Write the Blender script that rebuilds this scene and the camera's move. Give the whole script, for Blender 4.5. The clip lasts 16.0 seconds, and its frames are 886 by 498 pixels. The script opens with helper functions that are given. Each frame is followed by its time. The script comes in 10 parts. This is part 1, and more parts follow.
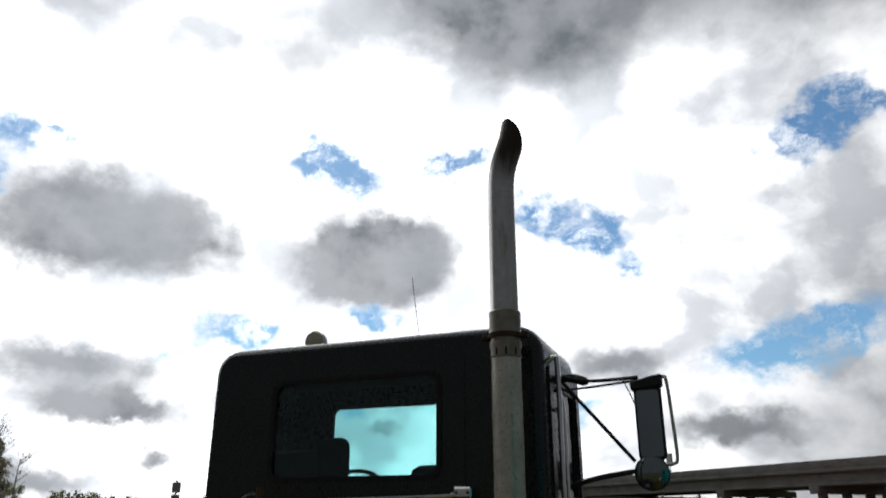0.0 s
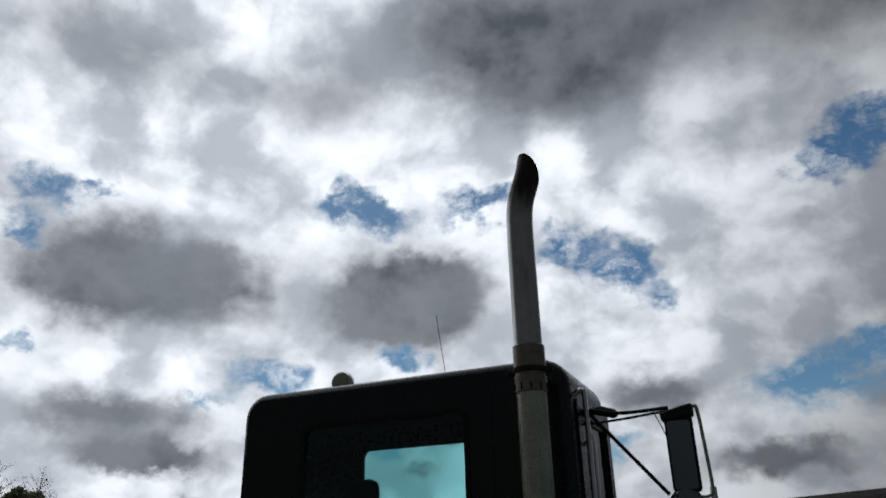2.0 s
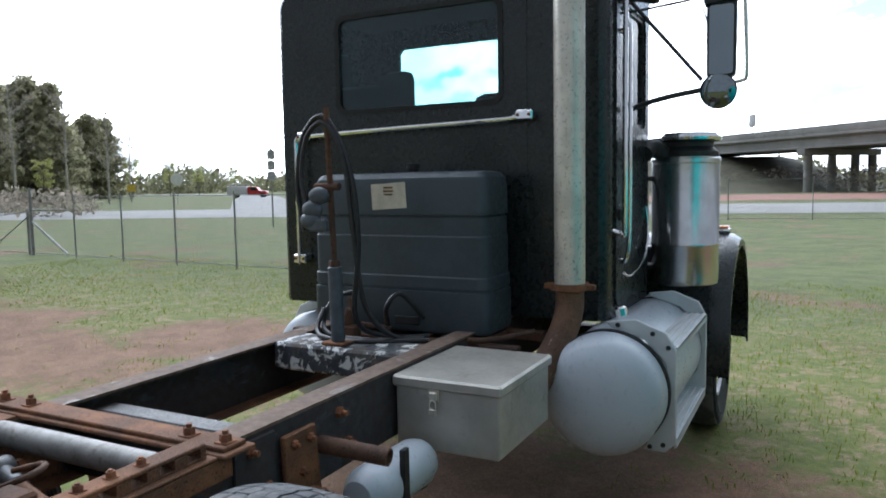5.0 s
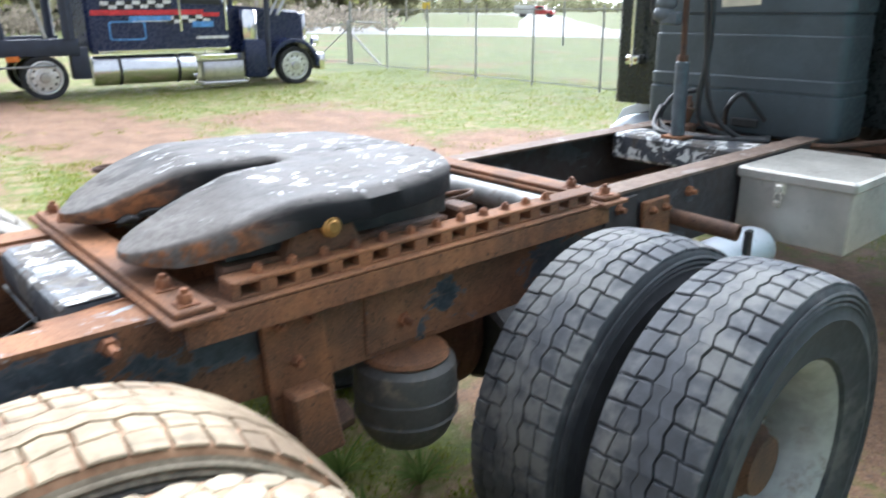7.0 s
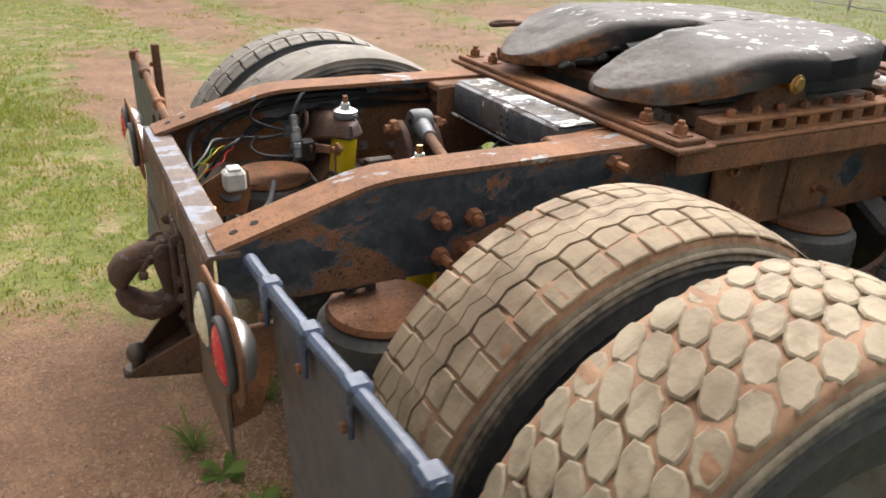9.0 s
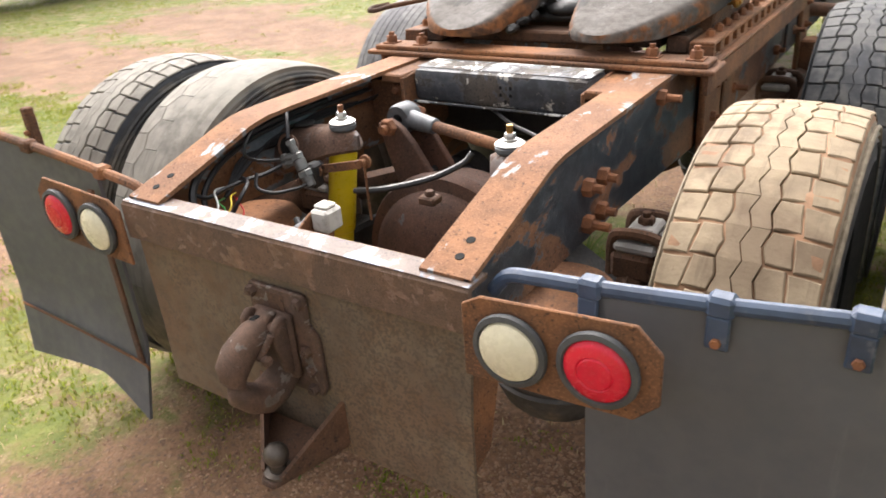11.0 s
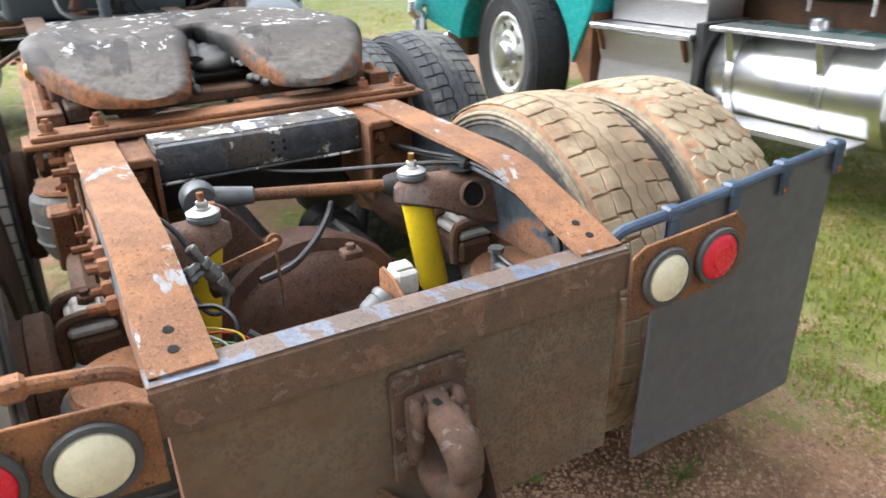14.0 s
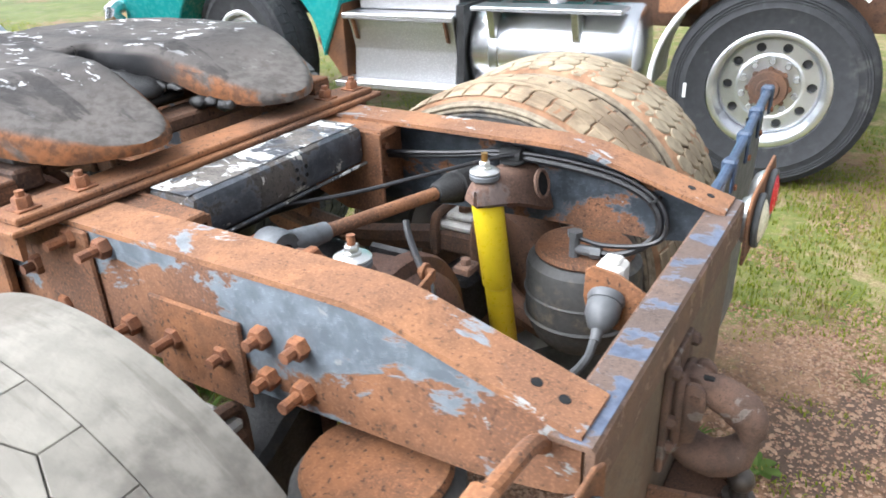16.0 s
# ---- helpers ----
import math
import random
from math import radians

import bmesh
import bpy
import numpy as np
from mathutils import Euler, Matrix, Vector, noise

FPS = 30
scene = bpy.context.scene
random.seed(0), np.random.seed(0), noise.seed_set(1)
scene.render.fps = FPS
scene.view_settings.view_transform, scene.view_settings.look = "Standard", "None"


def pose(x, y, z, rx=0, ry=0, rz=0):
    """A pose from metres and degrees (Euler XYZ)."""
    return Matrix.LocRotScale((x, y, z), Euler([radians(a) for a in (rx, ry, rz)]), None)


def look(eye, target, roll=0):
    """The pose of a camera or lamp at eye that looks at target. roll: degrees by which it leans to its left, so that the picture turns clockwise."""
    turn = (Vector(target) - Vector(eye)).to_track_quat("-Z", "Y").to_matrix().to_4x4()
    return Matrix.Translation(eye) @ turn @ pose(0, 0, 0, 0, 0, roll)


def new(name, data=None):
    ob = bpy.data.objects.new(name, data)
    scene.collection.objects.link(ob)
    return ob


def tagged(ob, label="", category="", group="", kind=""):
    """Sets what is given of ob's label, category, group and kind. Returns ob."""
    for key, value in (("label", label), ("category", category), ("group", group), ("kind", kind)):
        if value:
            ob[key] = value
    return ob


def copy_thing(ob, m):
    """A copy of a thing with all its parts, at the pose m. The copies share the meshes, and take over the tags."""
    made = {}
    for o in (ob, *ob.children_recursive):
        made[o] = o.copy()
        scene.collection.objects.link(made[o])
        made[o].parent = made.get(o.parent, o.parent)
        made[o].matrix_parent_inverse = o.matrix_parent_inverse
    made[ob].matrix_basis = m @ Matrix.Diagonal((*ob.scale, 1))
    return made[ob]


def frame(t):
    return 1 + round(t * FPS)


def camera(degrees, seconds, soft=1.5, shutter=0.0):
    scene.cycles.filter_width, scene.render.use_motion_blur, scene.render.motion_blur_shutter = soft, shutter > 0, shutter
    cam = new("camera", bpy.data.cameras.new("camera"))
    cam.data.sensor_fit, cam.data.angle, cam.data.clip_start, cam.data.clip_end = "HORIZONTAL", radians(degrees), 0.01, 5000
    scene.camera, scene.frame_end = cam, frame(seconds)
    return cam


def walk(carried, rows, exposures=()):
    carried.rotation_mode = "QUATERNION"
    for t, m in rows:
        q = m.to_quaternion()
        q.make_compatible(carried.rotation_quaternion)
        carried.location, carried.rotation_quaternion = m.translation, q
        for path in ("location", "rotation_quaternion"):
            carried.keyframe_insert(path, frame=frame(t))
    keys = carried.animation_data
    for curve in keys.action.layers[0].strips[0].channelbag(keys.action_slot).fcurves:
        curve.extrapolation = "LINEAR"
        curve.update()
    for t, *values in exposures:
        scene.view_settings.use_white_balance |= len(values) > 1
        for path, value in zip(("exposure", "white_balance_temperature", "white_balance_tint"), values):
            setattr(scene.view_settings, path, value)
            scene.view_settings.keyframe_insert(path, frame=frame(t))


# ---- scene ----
# ---------- camera ----------
cam = camera(62.2, 16.0, soft=1.7, shutter=0.3)
PATH = [
    (0, (1.844, 0.883, 1.924), (1.170, 2.635, 2.614), 0.0),
    (0.5, (1.863, 0.882, 1.923), (1.218, 2.585, 2.751), -0.9),
    (1, (1.879, 0.879, 1.928), (1.190, 2.556, 2.771), -1.0),
    (1.5, (1.885, 0.883, 1.930), (1.170, 2.559, 2.753), -0.8),
    (2, (1.887, 0.889, 1.915), (1.157, 2.577, 2.700), -1.5),
    (2.5, (1.902, 0.891, 1.864), (1.124, 2.614, 2.515), -1.4),
    (3, (1.919, 0.903, 1.821), (1.130, 2.684, 2.275), -1.1),
    (3.5, (1.917, 0.914, 1.780), (1.114, 2.731, 2.014), -1.4),
    (3.7, (1.907, 0.929, 1.765), (1.089, 2.748, 1.920), -1.3),
    (5.8, (1.912, 0.955, 1.657), (0.888, 2.636, 1.303), -0.5),
    (6, (1.903, 0.926, 1.641), (0.815, 2.556, 1.242), -0.9),
    (6.5, (1.871, 0.776, 1.614), (0.587, 2.227, 1.116), 0.0),
    (7, (1.856, 0.52, 1.581), (0.427, 1.773, 0.957), -0.3),
    (7.5, (1.836, 0.341, 1.551), (0.316, 1.371, 0.757), 2.5),
    (8, (1.751, 0.216, 1.523), (0.14, 1.031, 0.662), 2.7),
    (8.5, (1.689, 0.041, 1.484), (0.037, 0.777, 0.631), 3.5),
    (9, (1.666, -0.201, 1.476), (0.074, 0.654, 0.619), 2.5),
    (9.5, (1.541, -0.401, 1.448), (0.048, 0.607, 0.579), 1.3),
    (9.7, (1.476, -0.471, 1.447), (0.016, 0.574, 0.567), 0.2),
    (11.8, (0.588, -1.031, 1.444), (0.018, 0.674, 0.568), -2.7),
    (12, (0.479, -1.074, 1.444), (0.037, 0.671, 0.572), -1.5),
    (12.5, (0.248, -1.143, 1.461), (0.119, 0.659, 0.603), -0.2),
    (13, (0.008, -1.108, 1.46), (0.184, 0.686, 0.595), -2.2),
    (13.5, (-0.232, -1.048, 1.466), (0.269, 0.684, 0.601), -1.3),
    (14, (-0.487, -0.96, 1.473), (0.393, 0.634, 0.646), -1.5),
    (14.5, (-0.683, -0.829, 1.455), (0.424, 0.599, 0.598), -2.2),
    (15, (-0.831, -0.658, 1.47), (0.406, 0.644, 0.589), -2.0),
    (15.5, (-1.007, -0.453, 1.487), (0.395, 0.681, 0.621), -3.2),
    (16, (-1.111, -0.237, 1.491), (0.413, 0.721, 0.62), -2.2),
]
EXPOSURE = [(0.0, -1.12, 6300, 10), (0.3, -1.55, 6200, 10), (0.6, -1.80, 6150, 9), (1.2, -2.08, 6150, 9), (2.0, -2.18, 6000, 9), (2.6, -2.20, 5900, 8), (3.5, -1.72, 5850, 8), (4.6, 0.3, 5700, 9),
            (5.8, 1.6, 5650, 10), (6.1, 1.7, 5650, 10), (6.5, 2.2, 5750, 10), (7.0, 2.25, 5750, 10), (7.5, 2.2, 6000, 11), (8.0, 1.84, 6400, 12), (8.5, 1.72, 6600, 14), (9.0, 1.62, 6900, 15), (9.6, 1.50, 6900, 15),
            (12.0, 2.55, 6850, 14), (12.5, 2.55, 6800, 13), (13.0, 2.2, 6500, 12), (13.5, 2.03, 6500, 11), (14.0, 2.12, 6300, 11), (14.5, 2.4, 6150, 11), (15.0, 2.38, 6300, 11), (16.0, 2.22, 6050, 11)]
walk(cam, [(t, look(eye, target, roll)) for t, eye, target, roll in PATH], EXPOSURE)

# ---------- sky and sun ----------
SUN_AZ, SUN_EL = 42.0, 44.0          # degrees to the left of +y, and above the horizon


def heading(az, el):
    a, e = radians(az), radians(el)
    return Vector((-math.sin(a) * math.cos(e), math.cos(a) * math.cos(e), math.sin(e)))


def build_sky():
    world = bpy.data.worlds.new("sky")
    scene.world = world
    world.use_nodes = True
    nt = world.node_tree
    nt.nodes.clear()
    N, L = nt.nodes.new, nt.links.new

    def op(kind, a, b=None, clamp=False):
        n = N("ShaderNodeMath")
        n.operation, n.use_clamp = kind, clamp
        for i, v in enumerate((a, b)):
            if v is None:
                continue
            if isinstance(v, (int, float)):
                n.inputs[i].default_value = v
            else:
                L(v, n.inputs[i])
        return n.outputs[0]

    def vop(kind, a, b):
        n = N("ShaderNodeVectorMath")
        n.operation = kind
        for i, v in enumerate((a, b)):
            if isinstance(v, (tuple, Vector)):
                n.inputs[i].default_value = tuple(v)
            else:
                L(v, n.inputs[i])
        return n.outputs["Value"] if kind in ("DOT_PRODUCT", "LENGTH") else n.outputs[0]

    def tex(vec, scale, detail, rough=0.55, dist=0.0):
        n = N("ShaderNodeTexNoise")
        n.inputs["Scale"].default_value, n.inputs["Detail"].default_value = scale, detail
        n.inputs["Roughness"].default_value, n.inputs["Distortion"].default_value = rough, dist
        L(vec, n.inputs["Vector"])
        return n

    def smooth(v, lo, hi):
        n = N("ShaderNodeMapRange")
        n.interpolation_type = "SMOOTHSTEP"
        L(v, n.inputs["Value"])
        n.inputs["From Min"].default_value, n.inputs["From Max"].default_value = lo, hi
        return n.outputs["Result"]

    def mix(f, a, b):
        n = N("ShaderNodeMix")
        n.data_type = "RGBA"
        L(f, n.inputs["Factor"])
        for s, v in (("A", a), ("B", b)):
            i = [k for k in n.inputs if k.name == s and k.type == "RGBA"][0]
            if isinstance(v, tuple):
                i.default_value = v
            else:
                L(v, i)
        return [o for o in n.outputs if o.type == "RGBA"][0]

    co = N("ShaderNodeTexCoord").outputs["Generated"]
    stretch = vop("MULTIPLY", co, (1, 1, 1.25))
    warp = tex(stretch, 7.0, 6, 0.6)
    shift = vop("MULTIPLY", vop("SUBTRACT", warp.outputs["Color"], (0.5, 0.5, 0.5)), (0.16, 0.16, 0.12))
    fine = tex(stretch, 26.0, 5, 0.55)
    shift2 = vop("MULTIPLY", vop("SUBTRACT", fine.outputs["Color"], (0.5, 0.5, 0.5)), (0.07, 0.07, 0.06))
    moved = vop("ADD", vop("ADD", co, shift), shift2)

    def cloud_field(spots, power, where):
        total = None
        for az, el, a, b, weight in spots:
            c = heading(az, el)
            right = Vector((c.y, -c.x, 0)).normalized()
            up = right.cross(c)
            d = vop("SUBTRACT", where, c)
            u = op("MULTIPLY", vop("DOT_PRODUCT", d, right), 1 / radians(a))
            v = op("MULTIPLY", vop("DOT_PRODUCT", d, up), 1 / radians(b))
            w = op("MULTIPLY", vop("DOT_PRODUCT", d, c), 2.5)
            r2 = op("ADD", op("ADD", op("MULTIPLY", u, u), op("MULTIPLY", v, v)), op("MULTIPLY", w, w))
            g = op("MULTIPLY", op("POWER", 2.718, op("MULTIPLY", r2, -power)), weight)
            total = g if total is None else op("ADD", total, g)
        return total

    calm = vop("ADD", vop("ADD", co, vop("MULTIPLY", shift, (0.60, 0.60, 0.60))), vop("MULTIPLY", shift2, (0.45, 0.45, 0.45)))
    dark = cloud_field([(4.3, 38.9, 13.0, 6.4, 1.15), (13.7, 34.8, 6.6, 3.1, 0.6), (34.6, 34.2, 6.2, 3.3, 0.7), (53.6, 36.0, 8.7, 4.6, 0.8), (-1.3, 18.8, 5.7, 2.0, 0.4), (26.4, 40.6, 6.5, 4.2, 0.6), (-11.5, 33.7, 7.0, 5.0, 0.45), (0.6, 28.3, 5.9, 2.5, 0.40),
                        (17.0, 39.0, 6.0, 3.6, 0.55), (-4.5, 22.3, 5.1, 1.6, 0.4)], 0.9, calm)
    # low cumulus with firm, bright tops
    belly = cloud_field([(47.4, 19.9, 8.6, 4.2, 1.0), (25.6, 19.6, 6.6, 3.8, 0.95), (28.0, 17.6, 5.0, 2.4, 0.35), (48.0, 10.1, 7.0, 1.8, 0.75), (45.7, 7.2, 6.4, 1.2, 0.75), (7.2, 11.3, 5.0, 1.7, 0.75), (0.0, 5.8, 5.4, 1.4, 0.75), (41.6, 4.5, 1.8, 0.8, 0.6), (50.4, 2.5, 5.8, 1.0, 0.8),
                         (25.6, 6.4, 2.2, 0.55, 0.55), (22.6, 8.6, 1.6, 0.6, 0.5), (36.0, 8.4, 3.0, 0.8, 0.45)], 0.9, vop("ADD", calm, vop("MULTIPLY", shift2, (0.35, 0.35, 0.35))))
    blue = cloud_field([(29.6, 25.6, 3.5, 1.8, 1.1), (32.8, 26.8, 2.4, 1.2, 0.75), (20.1, 26.8, 2.6, 1.6, 1.15), (13.6, 22.6, 2.3, 1.4, 1.05), (9.1, 21.7, 1.8, 1.7, 1.0), (6.8, 18.8, 1.9, 1.4, 0.85), (-7.4, 25.3, 2.4, 1.5, 1.15), (-11.0, 26.8, 2.7, 1.7, 1.2), (-2.8, 11.0, 3.6, 2.3, 1.2), (-8.6, 12.6, 3.8, 2.1, 1.2),
                        (37.4, 13.2, 2.7, 1.4, 1.0), (26.3, 14.9, 2.3, 1.0, 1.05), (55.9, 21.4, 1.3, 1.3, 1.1), (54.5, 24.6, 2.0, 1.5, 0.95), (51.5, 25.8, 1.2, 0.8, 0.8), (41.3, 11.3, 2.2, 0.8, 0.8), (10.7, 7.2, 1.7, 1.2, 0.8), (55.0, 14.4, 1.1, 0.8, 0.7), (27.2, 8.4, 1.5, 0.7, 0.95)], 0.9, moved)
    # the rest of the sky, outside the named clouds
    wide = tex(vop("MULTIPLY", co, (1, 1, 1.8)), 4.2, 6, 0.52)
    away = op("SUBTRACT", 1.0, smooth(vop("DOT_PRODUCT", co, heading(24, 22)), 0.78, 0.90))
    wide_dark = op("MULTIPLY", op("MULTIPLY", smooth(wide.outputs[0], 0.45, 0.66), 0.5), away)
    puffs = tex(stretch, 9.0, 7, 0.58)
    lumps = tex(vop("ADD", stretch, vop("MULTIPLY", shift, (0.6, 0.6, 0.6))), 10.0, 5, 0.5)
    soft = op("MULTIPLY", smooth(dark, 0.20, 1.25), op("ADD", 0.74, op("MULTIPLY", smooth(lumps.outputs[0], 0.25, 0.75), 0.22)))
    firm = op("MULTIPLY", smooth(op("ADD", belly, op("MULTIPLY", op("SUBTRACT", lumps.outputs[0], 0.5), 0.55)), 0.16, 0.70), op("ADD", 0.68, op("MULTIPLY", smooth(lumps.outputs[0], 0.25, 0.75), 0.24)))
    shade = op("ADD", op("ADD", soft, op("MULTIPLY", firm, op("SUBTRACT", 1.0, op("MULTIPLY", soft, 0.5)))), wide_dark)
    shade = op("ADD", shade, op("MULTIPLY", smooth(puffs.outputs[0], 0.42, 0.72), 0.10), clamp=True)
    # bright towards the veiled sun
    near = smooth(vop("DOT_PRODUCT", co, heading(40, 29)), 0.42, 1.0)
    rim = mix(smooth(lumps.outputs[0], 0.34, 0.66), (2.35, 2.40, 2.48, 1), (5.0, 4.97, 4.90, 1))
    white = mix(near, (0.235, 0.244, 0.258, 1), rim)
    cloud = mix(shade, white, mix(near, (0.115, 0.123, 0.135, 1), (0.40, 0.437, 0.485, 1)))
    nish = N("ShaderNodeTexSky")
    nish.sky_type = "NISHITA"
    nish.sun_disc = False
    nish.sun_elevation, nish.sun_rotation = radians(SUN_EL), radians(-SUN_AZ)
    nish.air_density, nish.dust_density = 1.0, 0.4
    nb = N("ShaderNodeVectorMath")
    nb.operation = "MULTIPLY"
    L(nish.outputs[0], nb.inputs[0])
    nb.inputs[1].default_value = (0.135, 0.185, 0.205)
    wisp = tex(vop("ADD", stretch, shift2), 22.0, 7, 0.68)
    ragged = op("ADD", op("MULTIPLY", op("SUBTRACT", puffs.outputs[0], 0.5), 0.9), op("MULTIPLY", op("SUBTRACT", wisp.outputs[0], 0.5), 1.1))
    hole = smooth(op("ADD", blue, op("MULTIPLY", ragged, smooth(blue, 0.02, 0.35))), 0.20, 0.92)
    hole = op("MULTIPLY", hole, op("SUBTRACT", 1.0, op("MULTIPLY", smooth(wisp.outputs[0], 0.46, 0.70), 0.62)))
    colour = mix(hole, cloud, nb.outputs[0])
    bg = N("ShaderNodeBackground")
    L(colour, bg.inputs["Color"])
    bg.inputs["Strength"].default_value = 1.0
    out = N("ShaderNodeOutputWorld")
    L(bg.outputs[0], out.inputs["Surface"])


build_sky()
sun_data = bpy.data.lights.new("sun", "SUN")
sun_data.energy, sun_data.angle, sun_data.color = 0.20, radians(11), (1.0, 0.95, 0.87)
sun = new("sun", sun_data)
sun.matrix_world = look(heading(SUN_AZ, SUN_EL) * 50, (0, 0, 0))

# ---------- materials ----------


class Mat:
    """A small builder for node materials."""

    def __init__(self, name, rough=0.6, metal=0.0):
        self.m = bpy.data.materials.new(name)
        self.m.use_nodes = True
        self.nt = self.m.node_tree
        self.b = self.nt.nodes["Principled BSDF"]
        self.b.inputs["Roughness"].default_value, self.b.inputs["Metallic"].default_value = rough, metal
        self.co = self.nt.nodes.new("ShaderNodeTexCoord").outputs["Object"]
        geo = self.nt.nodes.new("ShaderNodeNewGeometry")
        self.pos, self.normal = geo.outputs["Position"], geo.outputs["Normal"]
        self.island = geo.outputs["Random Per Island"]

    def link(self, v, socket):
        if isinstance(v, (int, float)):
            socket.default_value = v
        elif isinstance(v, tuple):
            socket.default_value = v if len(v) == 4 or socket.type == "VECTOR" else (*v, 1)
        else:
            self.nt.links.new(v, socket)

    def noise(self, scale, detail=4, rough=0.55, dist=0.0, vec=None, stretch=None):
        n = self.nt.nodes.new("ShaderNodeTexNoise")
        n.inputs["Scale"].default_value, n.inputs["Detail"].default_value = scale, detail
        n.inputs["Roughness"].default_value, n.inputs["Distortion"].default_value = rough, dist
        v = vec or self.pos
        if stretch:
            k = self.nt.nodes.new("ShaderNodeVectorMath")
            k.operation = "MULTIPLY"
            self.link(v, k.inputs[0])
            k.inputs[1].default_value = stretch
            v = k.outputs[0]
        self.link(v, n.inputs["Vector"])
        return n.outputs[0]

    def voronoi(self, scale, feature="F1", out=0, vec=None):
        n = self.nt.nodes.new("ShaderNodeTexVoronoi")
        n.feature = feature
        n.inputs["Scale"].default_value = scale
        self.link(vec or self.pos, n.inputs["Vector"])
        return n.outputs[out]

    def ramp(self, v, lo, hi, a=0.0, b=1.0):
        n = self.nt.nodes.new("ShaderNodeMapRange")
        n.interpolation_type = "SMOOTHSTEP"
        self.link(v, n.inputs["Value"])
        for s, k in (("From Min", lo), ("From Max", hi), ("To Min", a), ("To Max", b)):
            n.inputs[s].default_value = k
        return n.outputs[0]

    def math(self, kind, a, b=0.0, clamp=False):
        n = self.nt.nodes.new("ShaderNodeMath")
        n.operation, n.use_clamp = kind, clamp
        self.link(a, n.inputs[0])
        self.link(b, n.inputs[1])
        return n.outputs[0]

    def mix(self, f, a, b):
        n = self.nt.nodes.new("ShaderNodeMix")
        n.data_type = "RGBA"
        self.link(f, n.inputs["Factor"])
        for s, v in (("A", a), ("B", b)):
            self.link(v, [k for k in n.inputs if k.name == s and k.type == "RGBA"][0])
        return [o for o in n.outputs if o.type == "RGBA"][0]

    def up(self):
        n = self.nt.nodes.new("ShaderNodeSeparateXYZ")
        self.link(self.normal, n.inputs[0])
        return n.outputs["Z"]

    def axis(self, name, vec=None):
        n = self.nt.nodes.new("ShaderNodeSeparateXYZ")
        self.link(vec or self.pos, n.inputs[0])
        return n.outputs[name]

    def colour(self, c):
        self.link(c, self.b.inputs["Base Color"])
        return self

    def rough(self, r):
        self.link(r, self.b.inputs["Roughness"])
        return self

    def metal(self, r):
        self.link(r, self.b.inputs["Metallic"])
        return self

    def bump(self, h, strength=0.3, dist=0.01):
        n = self.nt.nodes.new("ShaderNodeBump")
        n.inputs["Strength"].default_value, n.inputs["Distance"].default_value = strength, dist
        self.link(h, n.inputs["Height"])
        self.link(n.outputs[0], self.b.inputs["Normal"])
        return self


